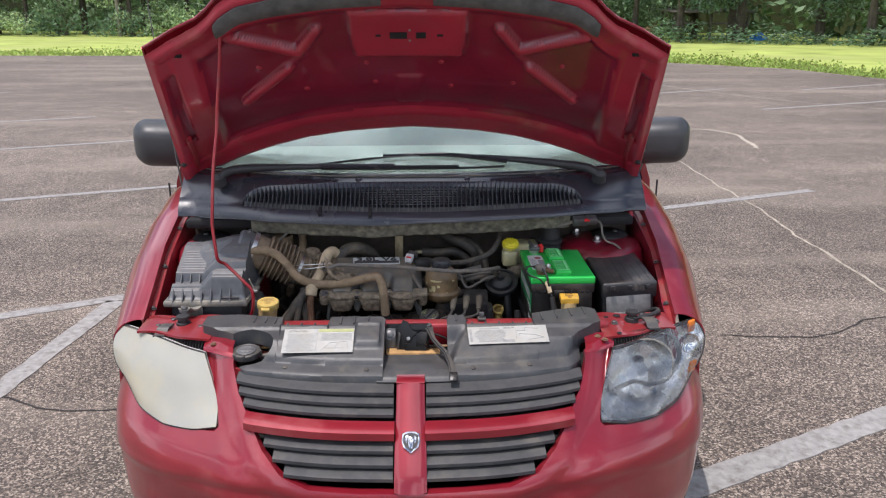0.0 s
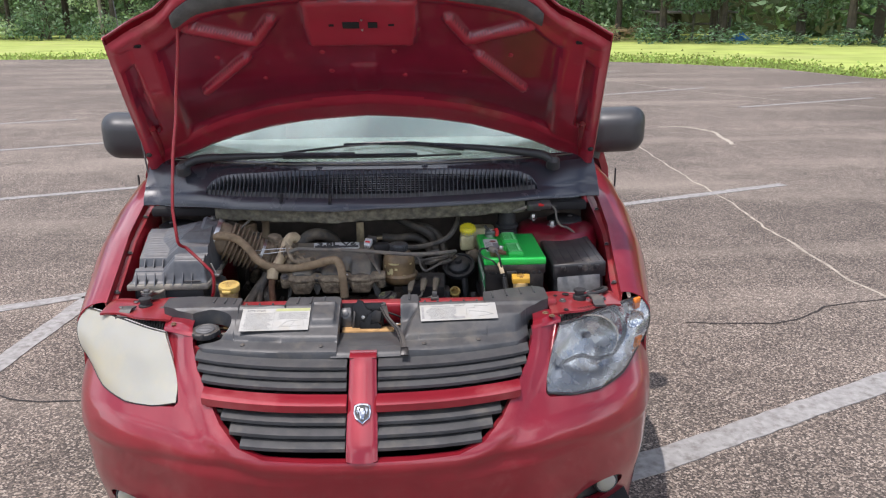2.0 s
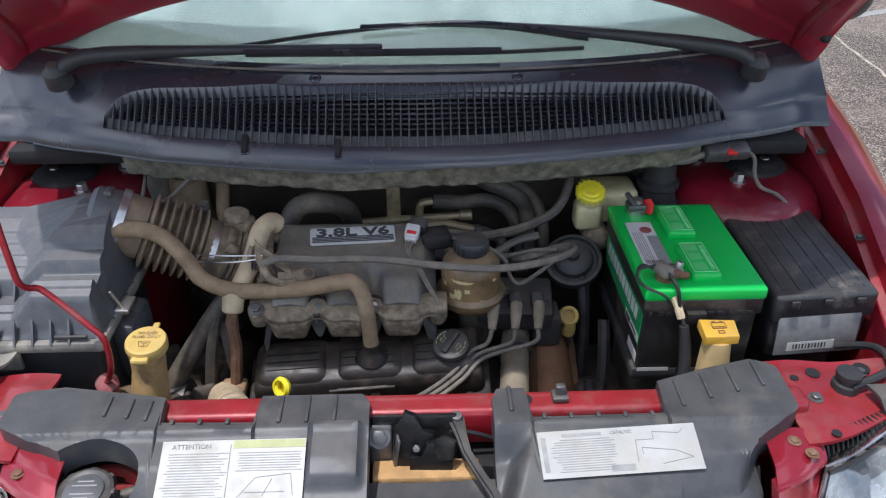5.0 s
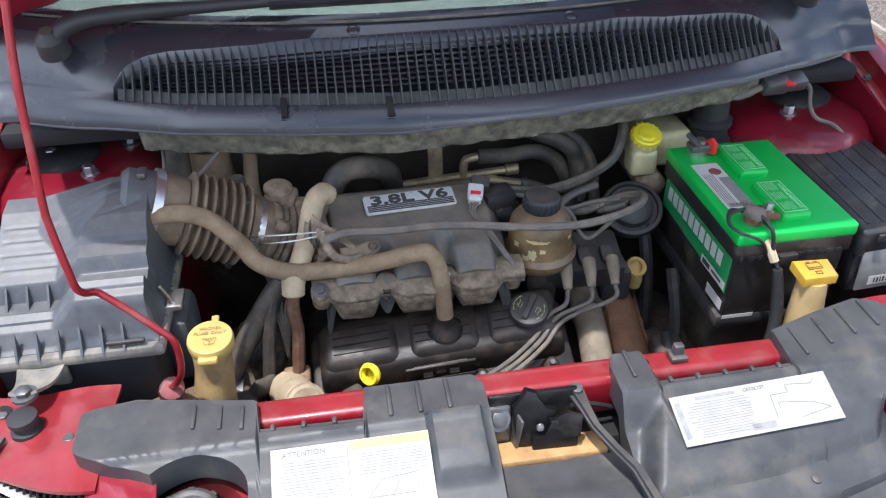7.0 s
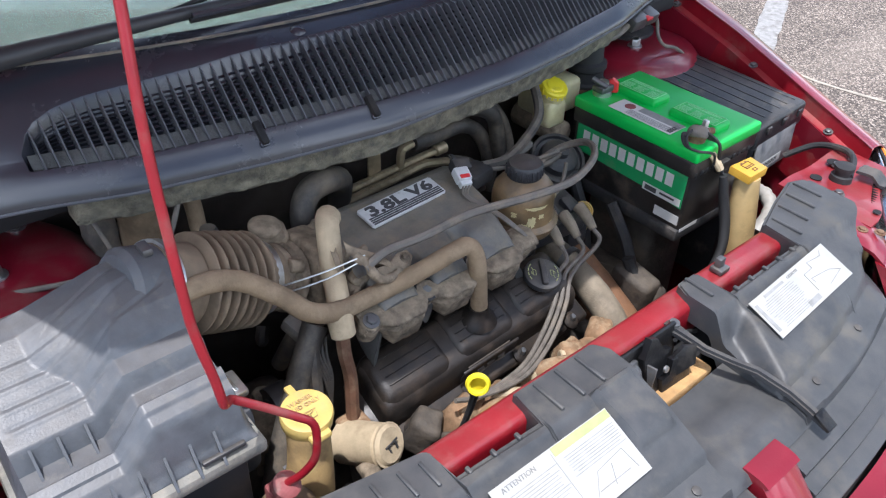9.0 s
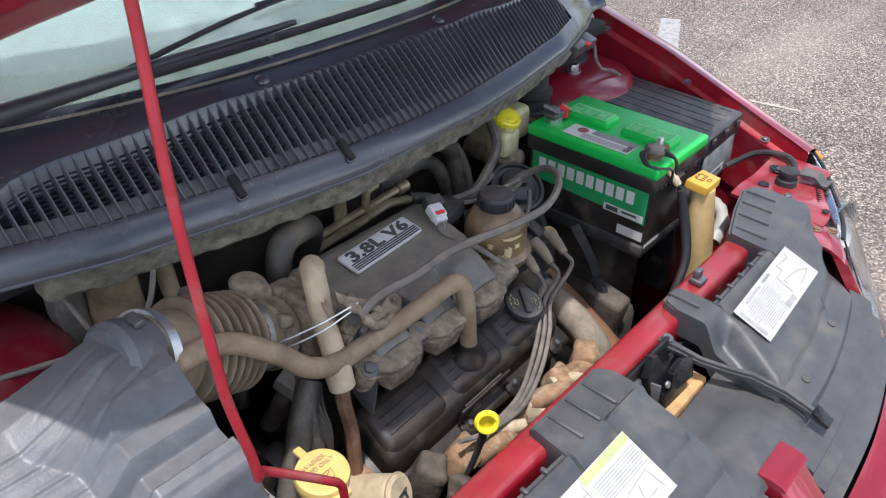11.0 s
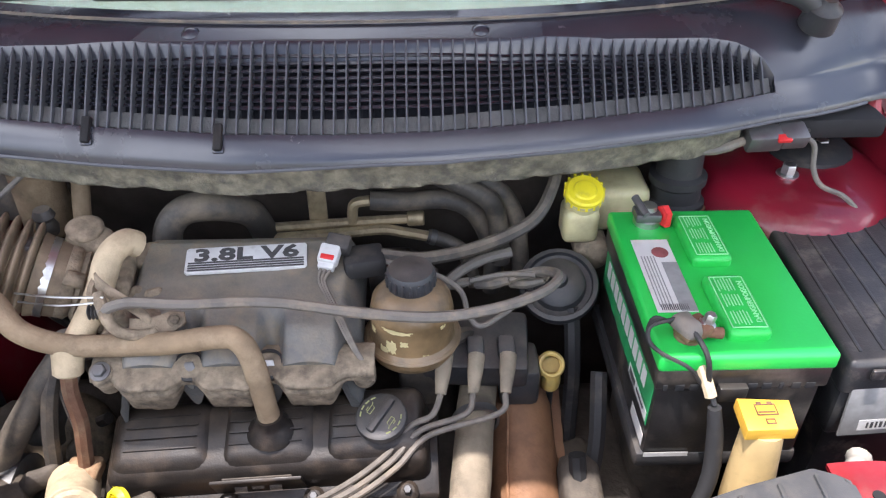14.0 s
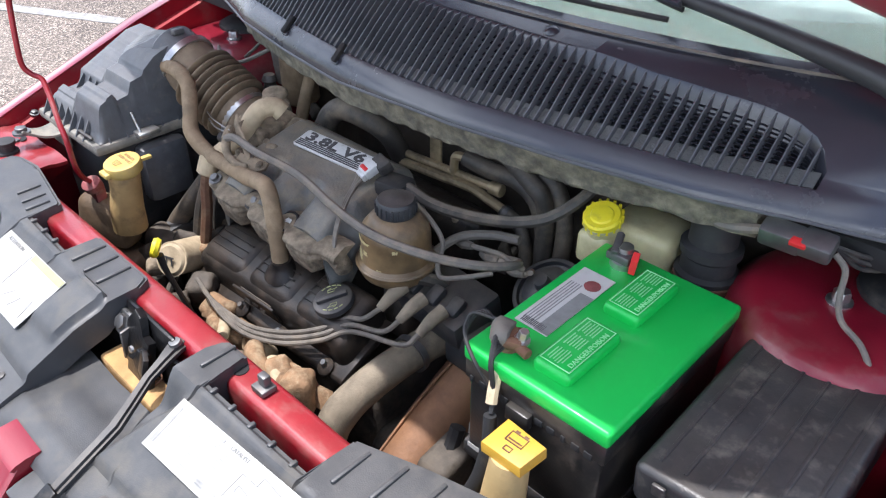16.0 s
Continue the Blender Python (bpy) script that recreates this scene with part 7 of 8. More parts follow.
    if 0.17 < t < 0.71:
        f = math.cos(2 * math.pi * (t - 0.17) / 0.0775 + math.pi)
        v.co = c + (v.co - c) * (1 - 0.025 + (0.125 * f ** 0.6 if f > 0 else -0.170 * (-f) ** 0.8) + 0.05 * (0.5 - t))
    else:
        v.co = c + (v.co - c) * 0.90
part("intake_bellows", bell, M["bellows"], engine, "dust-brown ribbed rubber intake bellows", True, 60)
part("throttle_collar", rod(ax0 + d * 0.86, ax0 + d * 1.00, 0.0455, 0.0455, 28), M["alu_dirty"], engine, "dusty cast throttle collar")
part("throttle_gasket", rod(ax0 + d * 0.98, ax0 + d * 1.06, 0.0462, 0.0462, 28), M["caked_dirt"], engine)
part("throttle_flange", caked(merge(rod(ax0 + d * 1.03, ax0 + d * 1.13, 0.049, 0.049, 28), *[rod(ax0 + d * 1.00 + Vector((0.004, 0.046 * math.cos(a), 0.046 * math.sin(a))), ax0 + d * 1.13 + Vector((0.004, 0.046 * math.cos(a), 0.046 * math.sin(a))), 0.010, 0.010, 12) for a in (0.8, 2.3, 3.9, 5.5)]), 0.0012), M["alu_dirty"], engine)
for t, r in ((-0.06, 0.0530), (0.79, 0.0475)):
    part("bellows_clamp", lathe([(r, -0.006), (r + 0.0015, -0.006), (r + 0.0015, 0.006), (r, 0.006)], ax0 + d * t, d, 32), M["steel"], engine, "bright steel hose clamp")
    part("clamp_screw", rbox(ax0 + d * t + Vector((0.0, -0.006, r + 0.004)), (0.012, 0.022, 0.010), 0.003), M["steel_dull"], engine)

# grimy brackets, looms and castings deep in the gaps
rr = random.Random(41)
for x0, x1, y0, y1, z0, z1, count in ((-0.43, -0.30, 2.04, 2.24, 0.58, 0.72, 16), (0.24, 0.335, 2.06, 2.34, 0.46, 0.58, 18), (-0.33, 0.25, 2.36, 2.47, 0.66, 0.80, 22), (-0.24, 0.14, 1.985, 2.03, 0.62, 0.70, 12), (-0.46, -0.30, 2.34, 2.46, 0.74, 0.88, 10)):
    for k in range(count):
        c = (rr.uniform(x0, x1), rr.uniform(y0, y1), rr.uniform(z0, z1))
        if k % 3 == 2:
            e = (c[0] + rr.uniform(-0.05, 0.05), c[1] + rr.uniform(-0.04, 0.04), c[2] + rr.uniform(-0.09, -0.02))
            m = ((c[0] + e[0]) / 2 + rr.uniform(-0.02, 0.02), (c[1] + e[1]) / 2 + rr.uniform(-0.02, 0.02), (c[2] + e[2]) / 2)
            part("small_hose", tube([c, m, e], rr.uniform(0.004, 0.010), 8, 6), M[rr.choice(("hose_black", "hose_black", "cable")) if x0 < 0.2 else "rubber"], engine)
        else:
            w = rr.uniform(0.02, 0.05)
            part("bracket", cast(c, (w, rr.uniform(0.015, 0.04), rr.uniform(0.02, 0.05)), 0.006, (rr.uniform(-25, 25), rr.uniform(-25, 25), rr.uniform(0, 90)), (0.8, 0.8), 0.006), M[rr.choice(("iron", "iron", "caked_dirt" if x0 < 0.2 else "valve", "iron"))], engine)

# ---- things that stand in the bay ----
air = thing("air_filter_box", (-0.575, 2.155, 0.35), "dusty grey-black plastic air filter box", "air filter box")
part("box_base", merge(rbox((-0.569, 2.178, 0.745), (0.196, 0.220, 0.21), 0.015, taper=(1.04, 1.04)), rbox((-0.575, 2.175, 0.49), (0.14, 0.16, 0.34), 0.02)), M["plastic"], air)


def crease(d, half):
    """A low rounded line, one high at d = 0."""
    return max(0.0, 1 - (d / half) ** 2) if abs(d) < half else 0.0


LID_R = ([2.060, 2.066, 2.077, 2.081, 2.0925, 2.0935, 2.1035, 2.1060, 2.111, 2.131, 2.1395, 2.162, 2.166, 2.190, 2.23, 2.27, 2.30], [0.868, 0.878, 0.922, 0.929, 0.934, 0.937, 0.942, 0.940, 0.929, 0.933, 0.953, 0.958, 0.966, 0.984, 0.999, 0.996, 0.955])
LID_L = ([2.060, 2.066, 2.076, 2.080, 2.089, 2.090, 2.100, 2.103, 2.107, 2.130, 2.139, 2.150, 2.240, 2.27, 2.30], [0.868, 0.872, 0.884, 0.889, 0.894, 0.897, 0.902, 0.901, 0.894, 0.897, 0.921, 0.926, 0.970, 0.974, 0.955])


def lid_z(x, y):
    """Top of the moulded lid: a low terrace and a tall one in front, straight edges, a dome at the back."""
    wide = 0.018 + 0.030 * smooth01((y - 2.165) / 0.05)
    right = min(1.0, max(0.0, 0.5 + (x + 0.569) / (2 * wide)))
    z = lerp(y, *LID_L) + (lerp(y, *LID_R) - lerp(y, *LID_L)) * right
    q = y - 0.30 * (x + 0.515)
    side = min(x + 0.676, -0.457 - x)
    inside = smooth01((side - 0.012) / 0.010)
    for k in range(4):
        line = y - 2.156 - 0.019 * k - 0.10 * max(0.0, x + 0.585)
        z += (0.0007 * crease(line, 0.003) - 0.0007 * crease(line - 0.005, 0.0025)) * inside * smooth01((-0.545 - x) / 0.03)
    for k in range(3):
        z -= 0.0013 * crease(q - 2.196 - 0.028 * k, 0.0035) * inside * smooth01((2.285 - y) / 0.01) * smooth01((x + 0.60) / 0.03)
    return 0.868 + (z - 0.868) * min(1.0, max(0.0, side / 0.009)) * smooth01((2.300 - y) / 0.008)


lx = [-0.676 + 0.219 * k / 120 for k in range(121)]
ly = [2.060 + 0.240 * k / 168 for k in range(169)]
part("lid", sheet(lambda x, y: (x, y, lid_z(x, y)), lx, ly, 0.015, (0, 0, -1)), M["plastic_dusty"], air, "stepped moulded plastic lid", True, 36)
for k in range(3):
    part("lid_gusset", prism([(0, 0), (0.022, 0), (0, 0.026)], -0.0014, 0.0014, 0, face_frame((-0.650 + 0.026 * k, 2.136, 0.894), (0, -1, 0), (0, 0, 1))), M["plastic_dusty"], air)
part("rim", rbox((-0.567, 2.177, 0.858), (0.232, 0.256, 0.018), 0.006), M["rim_dust"], air, "pale dusty clamping rim")
for k in range(7):
    x = -0.655 + 0.026 * k
    part("rim_tooth", prism([(0, 0), (0.020, 0), (0, 0.034)], -0.0015, 0.0015, 0, face_frame((x, 2.068, 0.864), (0, -0.6, 0.0), (0, 0, 1))), M["plastic_dusty"], air)
for k in range(6):
    y = 2.078 + 0.032 * k
    part("rim_tooth", prism([(0, 0), (0.016, 0), (0, 0.034)], -0.0015, 0.0015, 0, face_frame((-0.469, y, 0.864), (1, 0, 0), (0, 0, 1))), M["plastic_dusty"], air)
part("catch", rbox((-0.497, 2.056, 0.874), (0.048, 0.006, 0.006), 0.002), M["plastic"], air)
part("outlet", rod((-0.515, 2.244, 0.972), (-0.468, 2.2515, 0.953), 0.049, 0.049, 28), M["plastic_dusty"], air)
part("mount_bracket", sheet(lambda u, v: (-0.604 + (0.030 - 0.014 * v) * u, 2.056 - 0.070 * v, 0.846 - 0.010 * math.sin(math.pi * v) + 0.018 * v + 0.006 * (abs(u) > 0.9)), [-1, -0.92, 0, 0.92, 1], [k / 8 for k in range(9)], -0.004), M["rim_dust"], air, "dusty grey steel bracket")
part("bracket_bolt", merge(bolt((-0.604, 1.990, 0.865), 0.010, 0.010), lathe([(0.015, 0), (0.014, 0.003), (0, 0.003)], (-0.604, 1.990, 0.863), (0, 0, 1), 18)), M["steel_dull"], air)
part("bracket_rib", rbox((-0.604, 2.052, 0.836), (0.058, 0.010, 0.030), 0.003), M["rim_dust"], air)
part("side_clip", merge(rbox((-0.452, 2.140, 0.868), (0.034, 0.040, 0.010), 0.003), rod((-0.458, 2.125, 0.905), (-0.446, 2.128, 0.872), 0.0025)), M["steel"], air, "bent steel spring clip")
part("side_boot", rbox((-0.452, 2.16, 0.79), (0.04, 0.09, 0.11), 0.015), M["plastic_dusty"], air)

washer = thing("washer_filler", (-0.405, 2.05, 0.35), "yellow washer fluid cap on a tan filler neck", "washer filler")
part("neck", tube([(-0.408, 2.056, 0.730), (-0.405, 2.057, 0.765), (-0.402, 2.059, 0.785), (-0.399, 2.062, 0.810), (-0.397, 2.064, 0.842)], [0.029, 0.028, 0.0265, 0.0250, 0.0262], 20, 4), M["tan"], washer, "stained tan plastic neck")
part("tank_shoulder", rbox((-0.452, 2.040, 0.736), (0.110, 0.058, 0.090), 0.020, (0, 8, 25), (0.9, 0.8), 3), M["tan_dirty"], washer, "grimy brown tank shoulder")
part("tank", rbox((-0.432, 2.046, 0.500), (0.100, 0.070, 0.360), 0.020, (0, 0, 10), (1, 1), 3), M["tan_dirty"], washer, "grimy brown plastic tank")
wcap = part("cap", lathe([(0.026, -0.012), (0.0295, -0.008), (0.0305, 0.004), (0.029, 0.009), (0.026, 0.010), (0.018, 0.0085), (0, 0.0085)], (-0.396, 2.066, 0.850), (0.02, -0.12, 1), 32), M["yellow"], washer, "dusty yellow cap with lettering")
wf = face_frame((-0.396, 2.0655, 0.860), (1, 0, 0), (0, 1, 0.12))
part("cap_words", words("WASHER", 0.0074, wf @ pose(0, 0.0135, 0.0002)), M["tan"], wcap)
part("cap_words", words("FLUID ONLY", 0.0074, wf @ pose(0, 0.0055, 0.0002)), M["tan"], wcap)
part("cap_symbol", merge(*[tube([wf @ Vector((*p, 0.0004)) for p in q], 0.0005, 5, 1) for q in ([(-0.009, -0.004), (0.009, -0.004), (0.006, -0.014), (-0.006, -0.014), (-0.009, -0.004)], [(0, -0.016), (0, -0.008), (-0.005, -0.006)], [(0, -0.008), (0.005, -0.006)])]), M["tan"], wcap)
part("cap_tab", rbox((-0.393, 2.102, 0.852), (0.010, 0.024, 0.006), 0.002), M["yellow"], wcap)
part("cap_lip", rbox((-0.398, 2.036, 0.845), (0.026, 0.014, 0.010), 0.004), M["yellow"], wcap)

filler = thing("fluid_filler", (0.445, 2.04, 0.35), "square yellow cap with a battery symbol on a cream neck", "fluid filler")
part("neck", tube([(0.450, 2.020, 0.35), (0.450, 2.020, 0.60), (0.446, 2.035, 0.76), (0.446, 2.046, 0.855)], [0.030, 0.030, 0.026, 0.0205], 18, 6), M["cream"], filler, "aged cream plastic neck")
cp = face_frame((0.447, 2.049, 0.868), (1, 0, 0.02), (0, 1, 0.06)) @ Matrix.Diagonal((0.84, 0.9, 1, 1))
fcap = part("cap", prism([(-0.031, -0.022), (0.028, -0.022), (0.033, 0.018), (-0.029, 0.023)], -0.010, 0.005, 0.002, cp), M["yellow_orange"], filler, "square yellow cap")
for sgn, pts in ((1, [(-0.012, -0.002), (0.012, -0.002), (0.012, 0.012), (-0.012, 0.012), (-0.012, -0.002)]), (2, [(-0.005, -0.014), (0.005, -0.014), (0.005, -0.008), (-0.005, -0.008), (-0.005, -0.014)])):
    part("cap_symbol", tube([cp @ Vector((*p, 0.0055)) for p in pts], 0.0009, 5, 1), M["hose_rust"], fcap)
part("cap_mark", bars([(-0.006, 0.0145, 0.006, 0.003), (0.007, 0.0145, 0.006, 0.003), (0, 0.002, 0.02, 0.002)], cp @ pose(0, 0, 0.005)), M["hose_rust"], fcap)

# battery
bat = thing("car_battery", (0.428, 2.236, 0.62), "black car battery with a bright green lid", "car battery")
X0, X1, Y0, Y1, ZT = 0.340, 0.524, 2.094, 2.360, 0.911
case = part("case", rbox((0.432, 2.227, 0.8165), (0.174, 0.254, 0.130), 0.006), M["case"], bat, "scuffed black battery case")
part("case_rim", rbox((0.432, 2.227, 0.877), (0.181, 0.262, 0.028), 0.003), M["case"], bat)
part("lid", rbox(((X0 + X1) / 2, (Y0 + Y1) / 2, ZT - 0.0105), (X1 - X0, Y1 - Y0, 0.021), 0.0045, seg=3), M["green"], bat, "bright green battery lid")
for (yc, ln) in ((2.286, 0.092), (2.164, 0.096)):
    cc = part("vent_cap", rbox((0.437, yc, ZT + 0.004), (0.046, ln, 0.018), 0.006, seg=3), M["green"], bat, "raised green vent cap")
    fr = face_frame((0.437, yc, ZT + 0.0131), (0, 1, 0), (-1, 0, 0))
    w, h = ln / 2 - 0.007, 0.018
    part("cap_border", tube([fr @ Vector((x, y, 0.0004)) for x, y in ((-w, -h), (w, -h), (w, h), (-w, h), (-w, -h))], 0.0007, 5, 1), M["green_pale"], bat)
    part("cap_words", words("DANGER/POISON", 0.0085, fr @ pose(0, -0.013, 0.0003) @ pose(0, 0, 0, 0, 0, 0)), M["green_pale"], bat)
    rr = random.Random(int(yc * 1000))
    part("cap_print", bars([(cx2, 0.013 - 0.0034 * k, rr.uniform(0.016, 0.024), 0.0012) for k in range(6) for cx2 in (-0.026, 0.002, 0.028)], fr @ pose(0, 0, 0.0002)), M["green_pale"], bat)["kind"] = "stuff"
lf = face_frame((0.377, 2.228, ZT + 0.0006), (0, 1, 0), (-1, 0, 0))
part("lid_label", prism([(-0.066, -0.021), (0.066, -0.021), (0.066, 0.023), (-0.066, 0.023)], 0, 0.0008, 0, lf), M["white"], bat, "white and grey printed battery label")
part("label_band", bars([(-0.022, -0.012, 0.086, 0.018)], lf @ pose(0, 0, 0.0008)), M["print_grey"], bat)
part("label_logo", lathe([(0.010, 0), (0.010, 0.0006), (0, 0.0006)], lf @ Vector((0.040, -0.006, 0.0008)), (0, 0, 1), 24), M["paint_faded"], bat)
part("label_print", bars([(-0.012, 0.018 - 0.0036 * k, 0.09, 0.0012) for k in range(5)], lf @ pose(0, 0, 0.0008)), M["print_grey"], bat)["kind"] = "stuff"
part("barcode", bars([(-0.058 + 0.0 * k, 0.017 - 0.0022 * k, 0.010, 0.0010) for k in range(14)], lf @ pose(0, 0, 0.0008)), M["print"], bat)["kind"] = "stuff"
# side sticker, its brand word as one plain pale bar
sf = face_frame((X0 + 0.0045, 2.227, 0.832), (0, -1, 0), (0, 0, 1))
part("side_sticker", prism([(-0.118, -0.022), (0.060, -0.028), (0.122, -0.034), (0.122, 0.030), (-0.118, 0.030)], 0, 0.0007, 0, sf), M["green_dark"], bat, "green side sticker with a pale bar")
for k in range(10):
    part("sticker_bar", bars([(-0.095 + 0.0205 * k, 0.010, 0.0150, 0.024)], sf @ pose(0, 0, 0.0007)), M["white"], bat)
part("sticker_strip", bars([(0.080, -0.024, 0.078, 0.014)], sf @ pose(0, 0, 0.0008)), M["white"], bat)
part("sticker_print", bars([(0.058, -0.024, 0.024, 0.009), (0.092, -0.023, 0.03, 0.004)], sf @ pose(0, 0, 0.0013)), M["print"], bat)
part("date_sticker", bars([(0.098, -0.058, 0.050, 0.018)], sf @ pose(0, 0, 0.0006)), M["white"], bat)
ff = face_frame((0.432, Y0 + 0.0055, 0.80), (1, 0, 0), (0, 0, 1))
part("date_sticker", bars([(-0.060, -0.050, 0.050, 0.018)], ff @ pose(0, 0, 0.0006)), M["white"], bat)
for k in range(11):
    part("rim_notch", rbox((0.352 + 0.0152 * k, Y0 + 0.004, 0.866), (0.010 if k % 4 else 0.005, 0.006, 0.009), 0.001), M["cavity"], bat)
part("carry_lug", rbox((0.421, Y0 - 0.002, 0.862), (0.030, 0.010, 0.020), 0.002), M["case"], bat)
part("battery_tray", merge(rbox((0.430, 2.229, 0.745), (0.184, 0.262, 0.024), 0.006), rbox((0.430, 2.112, 0.765), (0.150, 0.016, 0.030), 0.004)), M["rubber"], bat, "black battery tray")
part("tray_leg", rbox((0.428, 2.24, 0.51), (0.12, 0.16, 0.46), 0.02), M["iron"], bat)
# terminals
tr = part("terminal", lathe([(0.017, 0), (0.017, 0.008), (0.0105, 0.010), (0.0095, 0.026), (0, 0.027)], (0.383, 2.333, ZT), (0, 0, 1), 20), M["steel"], bat, "corroded rear battery terminal")
part("clamp", merge(rbox((0.381, 2.331, ZT + 0.014), (0.032, 0.026, 0.012), 0.003), rod((0.377, 2.318, ZT + 0.02), (0.367, 2.346, ZT + 0.03), 0.005)), M["steel_dull"], bat)
part("terminal_tag", prism([(-0.008, -0.012), (0.010, -0.012), (0.012, 0.006), (0.002, 0.014), (-0.008, 0.010)], 0, 0.008, 0.001, face_frame((0.404, 2.328, ZT + 0.014), (0.4, -1, 0.2), (0, 0.2, 1))), M["red_plastic"], bat, "red terminal tag")
part("terminal", lathe([(0.015, 0), (0.015, 0.010), (0.010, 0.012), (0.009, 0.022), (0, 0.023)], (0.376, 2.126, ZT - 0.002), (0, 0, 1), 18), M["hose_rust"], bat, "rusty front battery terminal")
part("clamp", merge(cast((0.378, 2.123, ZT + 0.012), (0.034, 0.026, 0.012), 0.004, (0, 0, 20), (1, 1), 0.004), rod((0.376, 2.122, ZT + 0.012), (0.408, 2.118, ZT + 0.010), 0.0060)), M["hose_rust"], bat, "rusty battery clamp")
part("clamp_boot", cast((0.370, 2.122, ZT + 0.020), (0.026, 0.036, 0.018), 0.007, (0, 12, 25), (0.8, 0.8), 0.004), M["cable"], bat, "grey torn terminal boot")
part("clamp_bolt", bolt((0.392, 2.126, ZT + 0.014), 0.006, 0.016, (0.2, 0, 1)), M["steel"], bat)
for k in range(3):
    part("loose_lead", tube([(0.358, 2.126, ZT + 0.018 + 0.003 * k), (0.338 - 0.003 * k, 2.130 - 0.006 * k, ZT + 0.022), (0.330, 2.116 - 0.004 * k, ZT + 0.010), (0.340, 2.098, ZT + 0.004), (0.366, 2.084, ZT - 0.004), (0.384, 2.088, 0.880)], 0.0022, 6, 6), M["rubber"], bat)
for k in range(4):
    part("lead", tube([(0.362 + 0.006 * k, 2.130, ZT + 0.016), (0.372 + 0.003 * k, 2.110, ZT + 0.022 - 0.004 * k), (0.384, 2.088, ZT + 0.006), (0.392, 2.085, 0.880), (0.398, 2.075, 0.862)], 0.0028, 6, 6), M["rubber"], bat)
part("lead_sleeve", tube([(0.384, 2.100, 0.898), (0.390, 2.087, 0.882), (0.394, 2.080, 0.870)], 0.0065, 8, 4), M["hose_pale"], bat, "cream taped cable sleeve")
part("taped_cable", tube([(0.398, 2.074, 0.860), (0.404, 2.066, 0.82), (0.402, 2.050, 0.775), (0.385, 2.035, 0.735), (0.35, 2.03, 0.69), (0.32, 2.04, 0.60)], [0.007, 0.009, 0.009, 0.008, 0.007, 0.007], 10, 7), M["rubber"], bat, "black taped cable bundle")

bat.location += Vector((0.003, -0.008, 0.004))

# power distribution box
fuse = thing("fuse_box", (0.628, 2.235, 0.55), "dusty black power distribution box beside the battery", "fuse box")
part("lid", moved(rbox((0, 0, 0), (0.160, 0.270, 0.050), 0.008, seg=3), pose(0.630, 2.234, 0.872, 2, -3, 0)), M["fuse_plastic"], fuse, "black ribbed lid")
for k in range(6):
    part("lid_rib", moved(rbox((-0.062 + 0.025 * k, 0.0, 0.0252), (0.004, 0.235, 0.0016), 0.0006), pose(0.630, 2.234, 0.872, 2, -3, 0)), M["fuse_plastic"], fuse)
part("body", moved(rbox((0, 0, 0), (0.148, 0.258, 0.085), 0.006), pose(0.630, 2.234, 0.818, 2, -3, 0)), M["fuse_plastic"], fuse)
fl_ = face_frame((0.630, 2.1015, 0.818), (1, 0, 0.07), (0, 0.03, 1))
part("face_plate", prism([(-0.064, -0.038), (0.064, -0.038), (0.064, 0.036), (-0.064, 0.036)], 0, 0.003, 0.001, fl_), M["print_grey"], fuse, "dull grey front plate")
part("face_label", bars([(-0.008, -0.022, 0.074, 0.016)], fl_ @ pose(0, 0, 0.003)), M["white"], fuse)
part("label_print", bars([(-0.035 + 0.005 * k, -0.022, 0.002 + 0.001 * (k % 2), 0.009) for k in range(11)], fl_ @ pose(0, 0, 0.0035)), M["print"], fuse)["kind"] = "stuff"
part("stand", rbox((0.630, 2.24, 0.66), (0.11, 0.22, 0.30), 0.01), M["fuse_plastic"], fuse)
for k, x in enumerate((-0.05, 0.0, 0.05)):
    part("lid_catch", moved(rbox((x, -0.139, 0.012), (0.014, 0.005, 0.014), 0.002), pose(0.630, 2.234, 0.872, 2, -3, 0)), M["fuse_plastic"], fuse)
part("wire_sleeve", tube([(0.60, 2.09, 0.745), (0.578, 2.06, 0.755), (0.55, 2.035, 0.745), (0.51, 2.03, 0.72)], 0.013, 12, 8, 0, (0.006, 0.0012)), M["corr"], fuse, "pale corrugated wire sleeve")
part("wire", tube([(0.66, 2.09, 0.80), (0.69, 2.05, 0.83), (0.685, 2.00, 0.845), (0.66, 1.97, 0.848), (0.60, 1.945, 0.845)], 0.006, 8, 7), M["rubber"], fuse)

# power steering reservoir
ps = thing("steering_reservoir", (0.098, 2.222, 0.72), "stained amber steering fluid reservoir with black cap", "fluid reservoir")
part("jar", lathe([(0.028, 0.000), (0.040, 0.004), (0.051, 0.014), (0.056, 0.026), (0.0565, 0.034), (0.051, 0.039), (0.0495, 0.048), (0.049, 0.074), (0.046, 0.088), (0.036, 0.100), (0.026, 0.106), (0, 0.106)], (0.092, 2.222, 0.799), (0, 0, 1), 40), M["amberjar"], ps, "stained amber jar")
part("seam", lathe([(0.0560, -0.003), (0.0585, 0), (0.0560, 0.003)], (0.092, 2.222, 0.831), (0, 0, 1), 40), M["amberjar"], ps)
for a0, z0, w, h in ((-110, 0.874, 46, 0.007), (-118, 0.850, 16, 0.024), (-100, 0.858, 12, 0.010), (-72, 0.838, 10, 0.005), (-130, 0.842, 14, 0.014), (-45, 0.872, 10, 0.006), (-150, 0.862, 12, 0.012)):
